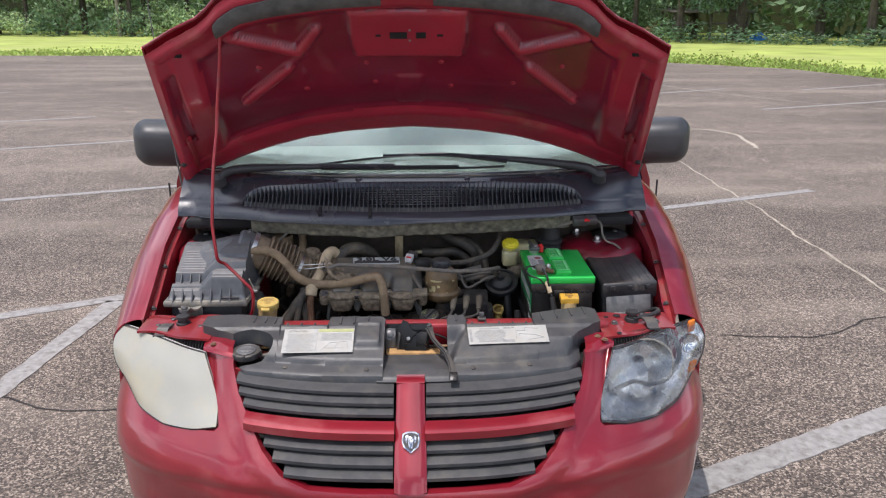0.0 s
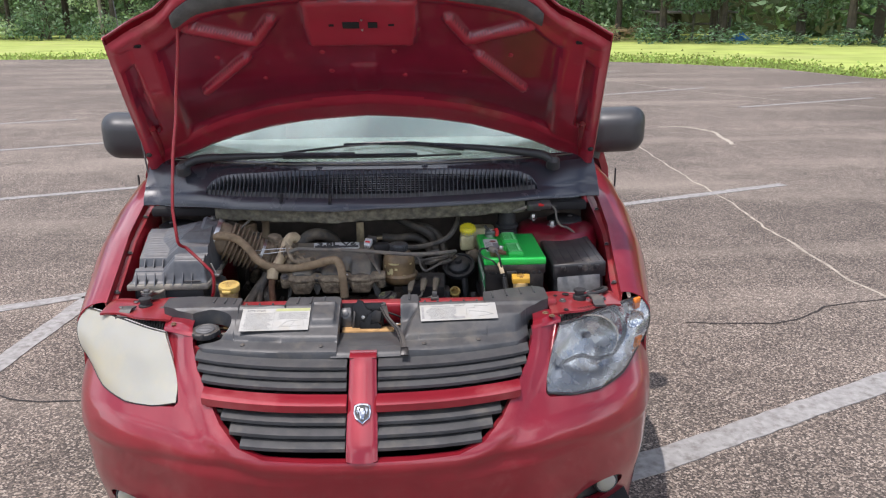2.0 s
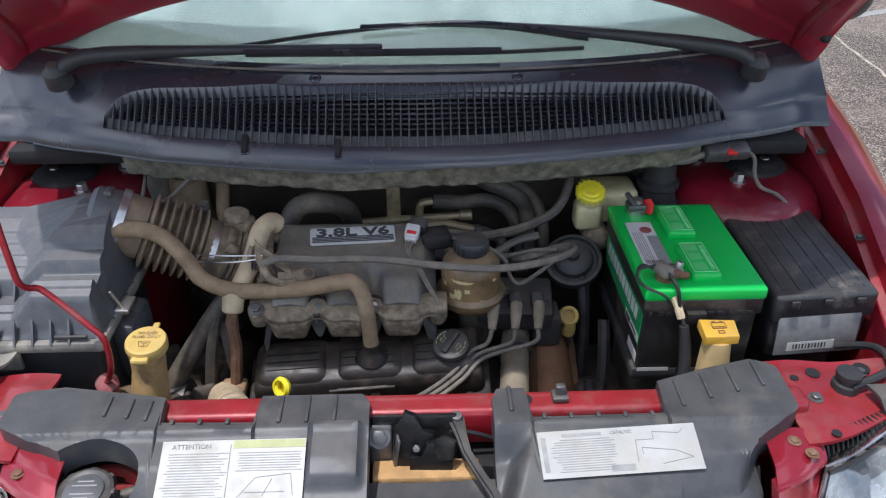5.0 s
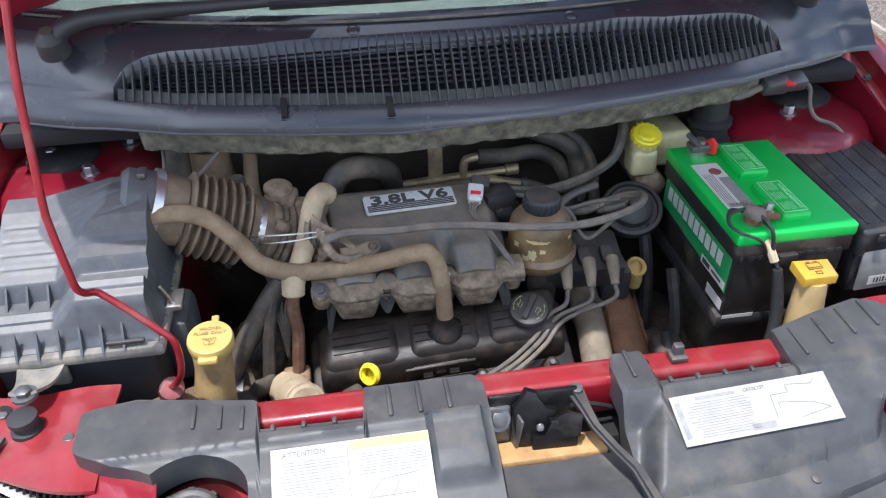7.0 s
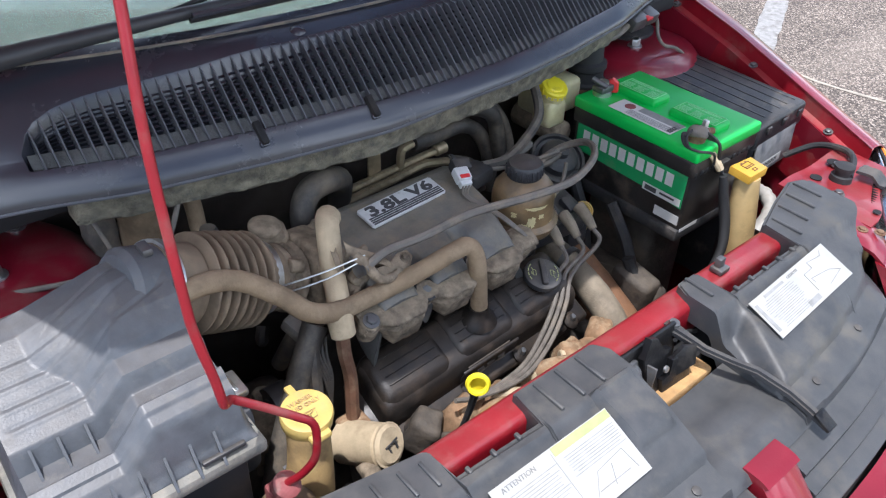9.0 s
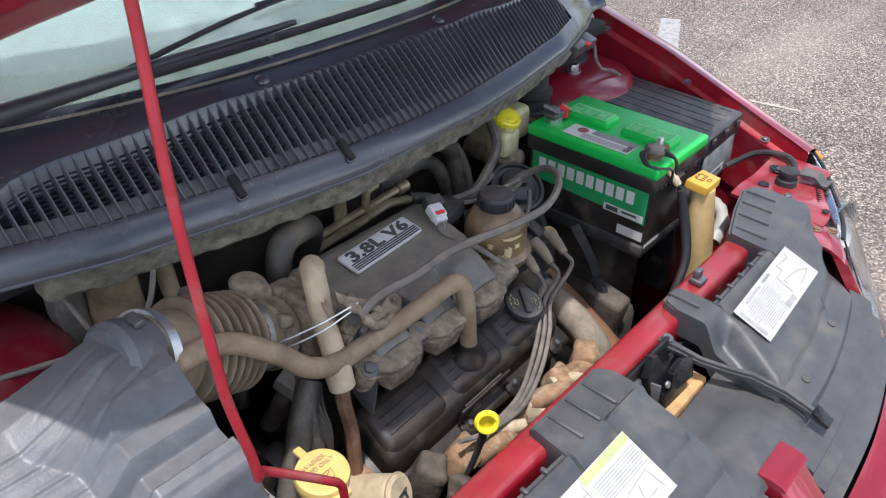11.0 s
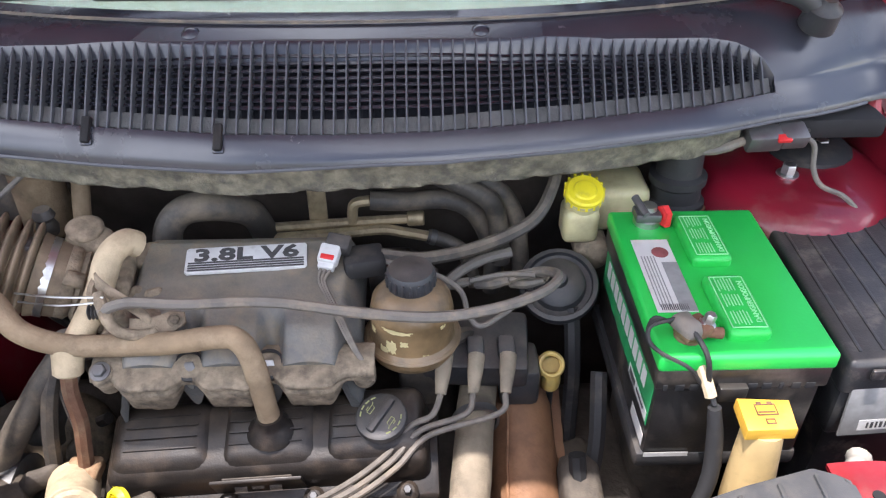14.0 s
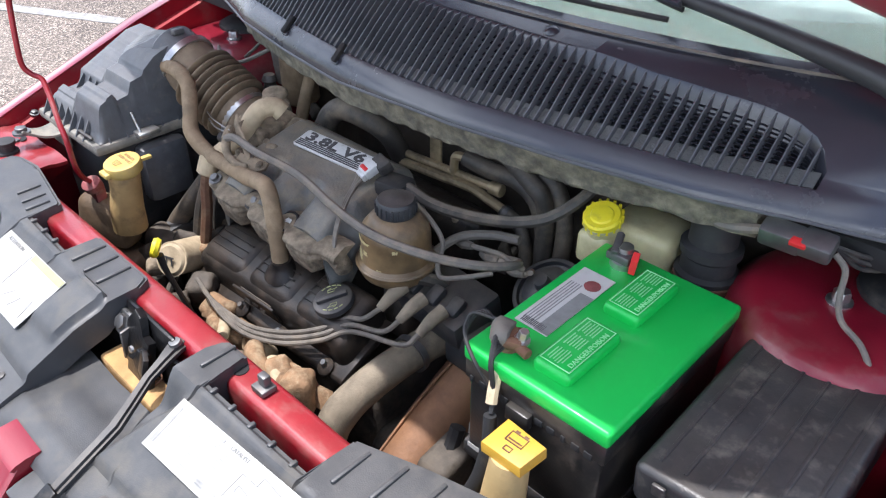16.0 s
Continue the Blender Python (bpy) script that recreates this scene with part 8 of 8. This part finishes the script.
    fl = sheet(lambda u, v: (0.092 + 0.0502 * math.cos(math.radians(a0 + w * (u - 0.5) * (0.8 + 0.5 * noise.noise((a0, v * 3, 1))))), 2.222 + 0.0502 * math.sin(math.radians(a0 + w * (u - 0.5) * (0.8 + 0.5 * noise.noise((a0, v * 3, 1))))), z0 + h * (v - 0.5) * (0.7 + 0.7 * noise.noise((a0, u * 4, 6)))), [k / 10 for k in range(11)], [k / 6 for k in range(7)], 0.0006)
    part("peeled_label", fl, M["pale_flake"], ps, "peeling cream label remnant")
psc = part("cap", lathe([(0.027, 0), (0.0275, 0.004), (0.0275, 0.018), (0.025, 0.022), (0.014, 0.022), (0.010, 0.0245), (0, 0.0245)], (0.092, 2.224, 0.905), (0, 0, 1), 32), M["plastic"], ps, "black ribbed cap")
for a in (2 * math.pi * k / 20 for k in range(20)):
    part("cap_rib", rbox((0.092 + 0.0275 * math.cos(a), 2.224 + 0.0275 * math.sin(a), 0.915), (0.0036, 0.0036, 0.015), 0.001, (0, 0, math.degrees(a))), M["plastic"], psc)
part("stand", rbox((0.098, 2.235, 0.745), (0.05, 0.06, 0.10), 0.01), M["iron"], ps)

# brake fluid reservoir
br = thing("brake_reservoir", (0.345, 2.43, 0.80), "cream plastic brake fluid reservoir with yellow cap", "fluid reservoir")
part("tank", merge(rbox((0.362, 2.430, 0.886), (0.098, 0.078, 0.066), 0.012, seg=3), rbox((0.315, 2.384, 0.880), (0.048, 0.046, 0.050), 0.010, seg=3), lathe([(0.024, 0), (0.023, 0.020), (0.026, 0.022), (0.026, 0.026), (0, 0.026)], (0.317, 2.388, 0.896), (0, -0.25, 1), 22)), M["milk"], br, "translucent cream tank")
brc = part("cap", lathe([(0.023, 0), (0.0255, 0.003), (0.0255, 0.014), (0.023, 0.017), (0.016, 0.0155), (0.014, 0.018), (0.008, 0.018), (0, 0.016)], (0.317, 2.384, 0.916), (0, -0.40, 1), 30), M["yellow_bright"], br, "bright yellow brake fluid cap")
for a in (2 * math.pi * k / 16 for k in range(16)):
    part("cap_rib", rbox((0.317 + 0.0252 * math.cos(a), 2.382 + 0.0236 * math.sin(a), 0.925 + 0.0092 * math.sin(a)), (0.0036, 0.0036, 0.012), 0.001, (0, 0, math.degrees(a))), M["yellow_bright"], brc)
part("master_cylinder", rod((0.335, 2.36, 0.835), (0.335, 2.48, 0.835), 0.024), M["alu_dirty"], br, "dirty aluminium master cylinder")

# air line dryer cylinder and connector by the right strut tower
ac = thing("hose_coupling", (0.45, 2.42, 0.80), "black ribbed rubber hose coupling behind the battery", "hose coupling")
part("sleeve", lathe([(0.032, 0), (0.034, 0.03), (0.040, 0.045), (0.040, 0.062), (0.034, 0.066), (0.033, 0.085), (0.038, 0.090), (0.038, 0.100), (0.030, 0.104), (0.028, 0.18), (0, 0.18)], (0.452, 2.418, 0.830), (-0.02, 0.02, 1), 26), M["rubber"], ac)
part("foot", rod((0.455, 2.415, 0.64), (0.452, 2.418, 0.84), 0.03), M["rubber"], ac)
part("band", lathe([(0.0405, 0), (0.0415, 0.0), (0.0415, 0.007), (0.0405, 0.007)], (0.452, 2.418, 0.880), (0, 0, 1), 26), M["hose_rust"], ac)
plug = thing("wire_connector", (0.545, 2.39, 0.96), "grey wiring connector with a red lock", "connector")
part("shell", merge(rbox((0.535, 2.386, 0.998), (0.046, 0.026, 0.026), 0.004, (20, 0, 4)), rbox((0.572, 2.388, 1.001), (0.034, 0.030, 0.022), 0.004, (20, 0, 4))), M["steel_dull"], plug)
part("lock", rbox((0.556, 2.374, 1.004), (0.018, 0.012, 0.006), 0.002, (20, 0, 4)), M["red_plastic"], plug)
part("lead", tube([(0.512, 2.386, 0.995), (0.48, 2.383, 0.985), (0.46, 2.386, 0.983), (0.445, 2.40, 0.99), (0.43, 2.45, 0.985)], 0.006, 8, 6), M["cable"], plug)
part("lead", tube([(0.59, 2.390, 0.998), (0.605, 2.388, 0.985), (0.610, 2.382, 0.955), (0.622, 2.372, 0.935), (0.650, 2.36, 0.925), (0.672, 2.345, 0.900), (0.672, 2.335, 0.86)], 0.0035, 8, 6), M["cable"], plug)
for k in range(3):
    part("lead", tube([(0.585, 2.40, 1.0), (0.615, 2.43, 0.985 - 0.008 * k), (0.64 + 0.01 * k, 2.47, 0.975), (0.67, 2.50, 0.955)], 0.003, 6, 5), M["rubber"], plug)

# ---- parking lot, lawn and woods ----
def flat(outline, z, cell=None):
    bm = bmesh.new()
    bm.faces.new([bm.verts.new((x, y, z)) for x, y in outline])
    return bm


LOT = [(-90, -60), (45, -60), (38, -12), (22, 4), (14.5, 13), (12.0, 19.5), (11.2, 23.6), (8.5, 26.8), (4.5, 29.6), (0, 31.0), (-11.5, 32.5), (-21, 33.2), (-60, 39), (-90, 43)]
single("ground", flat([(-1500, -1500), (1500, -1500), (1500, 1500), (-1500, 1500)], -0.03), M["soil"], "sunlit green lawn that runs to the woods", "lawn", kind="structure", smooth=False)
single("pavement", prism(LOT, -0.25, 0.0), M["asphalt"], "worn parking lot asphalt with pale aggregate and faded lines", "parking lot", kind="structure", smooth=False)


def stripe(a, b, w, seed=0, mat="line", label="faded white parking stripe", name="parking_stripe", rag=0.012):
    """A worn painted line with ragged sides."""
    a, b = Vector((*a, 0)), Vector((*b, 0))
    d = (b - a)
    n = max(4, int(d.length / 0.06))
    side = Vector((-d.y, d.x, 0)).normalized()
    bm = bmesh.new()
    rows = []
    for k in range(n + 1):
        c = a + d * (k / n)
        r1 = w / 2 + rag * noise.noise((c.x * 9 + seed, c.y * 9, 3.1)) + rag * 0.5 * noise.noise((c.x * 40, c.y * 40 + seed, 1))
        r2 = w / 2 + rag * noise.noise((c.x * 9 + seed, c.y * 9, 7.7)) + rag * 0.5 * noise.noise((c.x * 40, c.y * 40 + seed, 9))
        rows.append([bm.verts.new((*(c + side * r1).xy, 0.0045)), bm.verts.new((*(c - side * r2).xy, 0.0045))])
    for p, q in zip(rows, rows[1:]):
        bm.faces.new((p[0], p[1], q[1], q[0]))
    r = bmesh.ops.extrude_face_region(bm, geom=bm.faces[:])
    for v in r["geom"]:
        if isinstance(v, bmesh.types.BMVert):
            v.co.z = 0.0005
    return single(name, bm, M[mat], label, "road marking" if mat == "line" else "crack", "parking stripes" if mat == "line" else "cracks", "structure", False)


for k, (a, b, w) in enumerate([((-2.08, 1.2), (-1.79, 4.33), 0.115), ((-4.6, 2.99), (-1.72, 4.42), 0.10), ((0.30, 2.08), (3.82, 3.74), 0.125), ((0.9, 5.98), (3.75, 7.12), 0.10),
                               ((-5.2, 6.42), (-1.6, 7.82), 0.10), ((-7.6, 8.72), (-3.2, 10.66), 0.10), ((-10.5, 10.6), (-5.4, 12.9), 0.10), ((-14, 15.0), (-9.0, 17.2), 0.11), ((6.0, 13.5), (9.2, 14.8), 0.10),
                               ((8.4, 17.0), (11.0, 18.3), 0.10), ((4.2, 16.0), (6.8, 17.3), 0.10), ((-16, 22), (-12.5, 23.6), 0.12), ((3.4, 21.5), (6.4, 23.0), 0.10)]):
    stripe(a, b, w, k * 13.7)


def crack(pts, w, mat, seed):
    line = spline([(x, y, 0) for x, y in pts], 14)
    bm = bmesh.new()
    rows = []
    for i, c in enumerate(line):
        d = (line[min(i + 1, len(line) - 1)] - line[max(i - 1, 0)]).normalized()
        s = Vector((-d.y, d.x, 0))
        c = c + s * 0.07 * noise.noise((c.x * 2.1 + seed, c.y * 2.1, 0)) + s * 0.02 * noise.noise((c.x * 9 + seed, c.y * 9, 4))
        ww = w * (0.7 + 0.8 * abs(noise.noise((c.x * 5, c.y * 5, seed))))
        rows.append([bm.verts.new((c.x + s.x * ww, c.y + s.y * ww, 0.003)), bm.verts.new((c.x - s.x * ww, c.y - s.y * ww, 0.003))])
    for p, q in zip(rows, rows[1:]):
        bm.faces.new((p[0], p[1], q[1], q[0]))
    label = "pale weathered crack across the asphalt" if mat == "crack" else "thin dark crack in the asphalt"
    single("pavement_crack", bm, M[mat], label, "crack", "cracks", "structure", False)


crack([(3.15, 12.5), (3.05, 10.6), (2.98, 8.6), (2.95, 7.2), (2.90, 5.6), (2.86, 4.0), (2.95, 2.6)], 0.012, "crack", 1.0)
crack([(3.8, 11.2), (4.15, 11.1), (4.40, 10.6), (4.22, 9.5)], 0.035, "crack", 8.0)
crack([(1.6, 3.75), (2.1, 3.72), (2.6, 3.95), (3.4, 4.1)], 0.006, "crack_dark", 2.0)
crack([(-3.2, 3.1), (-2.4, 3.3), (-1.6, 3.05), (-1.1, 3.1)], 0.006, "crack_dark", 3.0)
crack([(-8.0, 14.0), (-4.0, 13.6), (-2.0, 14.3)], 0.014, "crack", 5.0)
crack([(5.0, 20.0), (7.0, 15.0), (9.5, 12.5), (13.0, 11.0)], 0.02, "crack", 6.0)
crack([(-12.0, 8.5), (-8.0, 7.6), (-5.0, 5.2)], 0.008, "crack_dark", 7.0)

# tufts along the lot's edge and on the lawn
rng = random.Random(5)
verts, faces = [], []
for k in range(9000):
    t = rng.random()
    i = rng.choices([5, 6, 7, 8, 9, 10, 11], [3, 3, 3, 3, 3, 5, 4])[0]
    (x0, y0), (x1, y1) = LOT[i - 1], LOT[i]
    x, y = x0 + (x1 - x0) * t, y0 + (y1 - y0) * t
    out = abs(rng.gauss(0, 3.0)) - 0.15
    x, y = x + out * 0.25, y + out
    h, w, a = rng.uniform(0.02, 0.07), rng.uniform(0.04, 0.09), rng.uniform(0, math.pi)
    dx, dy, s = math.cos(a) * w, math.sin(a) * w, len(verts)
    lx, ly = rng.uniform(-0.04, 0.04), rng.uniform(-0.04, 0.04)
    verts += [(x - dx, y - dy, -0.03), (x + dx, y + dy, -0.03), (x + lx, y + ly, h)]
    faces.append((s, s + 1, s + 2))
me = bpy.data.meshes.new("grass")
me.from_pydata(verts, [], faces)
me.materials.append(M["grass_blade"])
tagged(new("grass", me), "short bright green grass beside the lot", "grass", kind="stuff")


def leaf_cloud(name, rng, clumps, per, size, mat, squash=0.75):
    """Many small leaf sprays, gathered in clumps given as (x, y, z, radius)."""
    verts, faces = [], []
    for cx_, cy_, cz_, r in clumps:
        for _ in range(int(per * r * r)):
            d = Vector((rng.gauss(0, 1), rng.gauss(0, 1), rng.gauss(0, 1))).normalized() * (r * rng.uniform(0.55, 1.05))
            c = Vector((cx_ + d.x, cy_ + d.y, cz_ + d.z * squash))
            s = size * rng.uniform(0.5, 1.25)
            n = (d.normalized() * 0.5 + Vector((rng.gauss(0, 1), rng.gauss(0, 1), rng.gauss(0, 1) + 0.8)).normalized()).normalized()
            a = n.orthogonal().normalized()
            a.rotate(Matrix.Rotation(rng.uniform(0, 6.3), 3, n))
            b = n.cross(a)
            k = len(verts)
            verts += [tuple(c - a * s), tuple(c - b * s * 0.38 + a * s * 0.1), tuple(c + a * s), tuple(c + b * s * 0.42)]
            faces.append((k, k + 1, k + 2, k + 3))
    me = bpy.data.meshes.new(name)
    me.from_pydata(verts, [], faces)
    me.materials.append(mat)
    return me


def make_tree(seed, height, low, spread, mat, label):
    """A tapered trunk with limbs and an uneven crown of leaf sprays; low: where the crown begins."""
    rng = random.Random(seed)
    tree = thing("tree", (0, 0, 0), label, "tree", "trees at the edge of the woods")
    lean = Vector((rng.uniform(-0.5, 0.5), rng.uniform(-0.5, 0.5), 0))
    trunk_pts = [Vector((0, 0, -0.1)), lean * 0.2 + Vector((0, 0, height * 0.25)), lean * 0.6 + Vector((0.1, 0, height * 0.55)), lean + Vector((0, 0, height * 0.92))]
    bm = tube(trunk_pts, [0.26, 0.19, 0.13, 0.04], 8, 5, 0.2)
    clumps = []
    for k in range(17):
        z = low + (height - low) * ((k + rng.random()) / 17) ** 0.9
        f = (z - low) / (height - low)
        reach = spread * (0.55 + 0.65 * math.sin(math.pi * min(1, 0.18 + 0.78 * f))) * rng.uniform(0.6, 1.1)
        a = k * 2.4 + rng.uniform(-0.5, 0.5)
        base = lean * (z / height) + Vector((0, 0, z - 0.5))
        tip = base + Vector((math.cos(a) * reach, math.sin(a) * reach, 0.5 + rng.uniform(-0.2, 0.7)))
        bm = merge(bm, tube([base, base.lerp(tip, 0.5) + Vector((0, 0, 0.15)), tip], [0.07, 0.045, 0.015], 5, 3))
        clumps.append((*tip, rng.uniform(0.8, 1.5)))
        mid = base.lerp(tip, 0.55)
        clumps.append((mid.x, mid.y, mid.z + 0.2, rng.uniform(0.6, 1.1)))
    clumps.append((lean.x, lean.y, height, 1.2))
    part("trunk", bm, M["bark"], tree)
    crown = new("crown", leaf_cloud("crown", rng, clumps, 125, 0.17, mat))
    crown.parent = tree
    return tree


rng = random.Random(11)
kinds = [(make_tree(3, 13, 0.9, 3.0, M["leaf"], "leafy green tree with low branches"), 1), (make_tree(4, 15, 2.2, 3.0, M["leaf_shaded"], "tall green tree with shaded leaf colour and a bare lower trunk"), 0),
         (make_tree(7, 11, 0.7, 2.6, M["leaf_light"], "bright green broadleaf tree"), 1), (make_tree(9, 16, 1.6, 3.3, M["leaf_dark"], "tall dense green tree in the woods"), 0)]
spots = []
for k in range(27):
    t = k / 26
    x = -58 + 92 * t
    y = lerp(x, [-58, -38, -10, 5, 14, 24, 34], [76, 68, 61, 58, 50, 42, 30])
    spots.append((x + rng.uniform(-1.2, 1.2), y + rng.uniform(-1.5, 1.5)))
    spots.append((x + rng.uniform(-1.5, 2.5), y + 4.0 + rng.uniform(-1.2, 2.2)))
used = set()
for i, (x, y) in enumerate(spots):
    # Darker kinds to the right: tree shade is put into the leaf colour.
    left = x < 4
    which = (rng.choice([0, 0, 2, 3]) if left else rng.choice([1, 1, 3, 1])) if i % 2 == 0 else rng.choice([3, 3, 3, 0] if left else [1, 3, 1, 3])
    s = rng.uniform(0.85, 1.2)
    m = pose(x, y, -0.05, 0, 0, rng.uniform(0, 360)) @ Matrix.Diagonal((s, s, s * rng.uniform(0.9, 1.1), 1))
    base = kinds[which][0]
    if which not in used:
        used.add(which)
        base.matrix_basis = m
    else:
        t_ = copy_thing(base, Matrix.Identity(4))
        t_.matrix_basis = m

# shrubs under the trees
bush_mesh = [leaf_cloud("shrub", random.Random(20 + k), [(random.Random(k * 7 + j).uniform(-1.2, 1.2), random.Random(k * 9 + j).uniform(-0.7, 0.7), random.Random(k * 5 + j).uniform(0.4, 1.5), random.Random(k + j).uniform(0.5, 0.9)) for j in range(7)], 150, 0.13, M[mm]) for k, mm in enumerate(("leaf", "leaf_light", "leaf_shaded"))]
for k in range(30):
    x = -52 + 84 * k / 29 + rng.uniform(-1, 1)
    y = lerp(x, [-58, -38, -10, 5, 14, 24, 34], [73, 65, 58, 55, 47.5, 39.5, 28]) + rng.uniform(-0.6, 1.2)
    b = new("shrub", bush_mesh[rng.choice([0, 1, 2] if x < 4 else [2, 2, 0])])
    b.matrix_basis = pose(x, y, -0.25, 0, 0, rng.uniform(0, 360)) @ Matrix.Diagonal((rng.uniform(1.0, 1.6), rng.uniform(1.0, 1.6), rng.uniform(0.8, 1.5) if x < 4 else rng.uniform(0.5, 0.9), 1))
    tagged(b, "wild green shrub at the foot of the trees", "shrub", "shrubs at the woods")

# the woods behind, too far and dense to count
wr = random.Random(31)
deep = []
for k in range(330):
    x = wr.uniform(-72, 52)
    y = lerp(x, [-72, -38, -10, 5, 14, 24, 52], [92, 80, 72, 69, 62, 54, 34]) + wr.uniform(0, 9)
    deep.append((x, y, wr.uniform(0.5, 15), wr.uniform(1.8, 3.0)))
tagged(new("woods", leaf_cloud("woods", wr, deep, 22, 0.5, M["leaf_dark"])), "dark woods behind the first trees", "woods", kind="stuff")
# Added dark wall closes the view; its colour stands in for shaded depth.
single("woodland_bank", sheet(lambda u, k: (-110 + 190 * u, lerp(-110 + 190 * u, [-110, -38, -10, 5, 14, 24, 80], [122, 94, 86, 83, 76, 68, 42]), [0, 14][int(k)] + (1.5 * noise.noise((u * 40, 0, 0)) if k else -0.2)), [k / 90 for k in range(91)], [0, 1], 2.0, (0, 1, 0)), M["far_dark"], "plain dark backdrop standing in for deep woodland", "woods", kind="structure")

# shed, tarp, brush pile and pole at the woods' edge
shed = thing("shed", (18.5, 52.0, -0.03), "low weathered open shed under the trees", "shed")
for x in (16.2, 18.6, 21.0):
    for y in (51.0, 53.6):
        part("post", rbox((x, y, 0.85), (0.14, 0.14, 1.8), 0.01), M["wood_shed"], shed)
part("roof", rbox((18.6, 52.3, 1.80), (5.6, 3.2, 0.10), 0.02, (4, 0, 0)), M["wood_shed"], shed)
part("rail", rbox((18.6, 51.0, 1.0), (4.8, 0.06, 0.14), 0.01), M["wood_shed"], shed)
tarp = sheet(lambda u, v: (20.6 + 1.3 * u + 0.1 * noise.noise((u * 3, v * 3, 0)), 49.3 + 0.8 * v, 0.02 + 0.5 * math.sin(math.pi * u) * math.sin(math.pi * v) ** 0.6 + 0.12 * noise.noise((u * 5, v * 5, 2)) * math.sin(math.pi * u)), [k / 14 for k in range(15)], [k / 10 for k in range(11)], -0.02)
single("tarp", moved(tarp, pose(0, 0, -0.04)), M["tarp"], "crumpled blue tarp lying on the grass", "tarp")
rb = random.Random(3)
pile = None
for k in range(70):
    c = Vector((12.6 + rb.gauss(0, 0.9), 49.5 + rb.gauss(0, 0.4), rb.uniform(0.02, 0.75)))
    d = Vector((rb.gauss(0, 1), rb.gauss(0, 1), rb.gauss(0, 0.35))).normalized() * rb.uniform(0.5, 1.1)
    s = tube([c - d, c + Vector((0, 0, 0.05)), c + d], [0.025, 0.02, 0.008], 5, 2)
    for v in s.verts:
        v.co.z = max(v.co.z, -0.04)
    pile = s if pile is None else merge(pile, s)
single("brush_pile", pile, M["brush"], "heap of dry brown branches on the grass", "brush pile")
for x, y in ((5.6, 50.0), (-23.5, 62.0)):
    single("utility_pole", lathe([(0.15, 0), (0.13, 6), (0.10, 11)], (x, y, -0.05), (0, 0, 1), 12), M["pole"], "plain weathered wooden utility pole", "pole", "utility poles")
single("overhead_wire", tube([(5.6, 50.0, 8.2), (25, 50, 7.3), (45, 50, 8.0)], 0.02, 5, 8), M["rubber"], "thin black overhead wire", "wire")
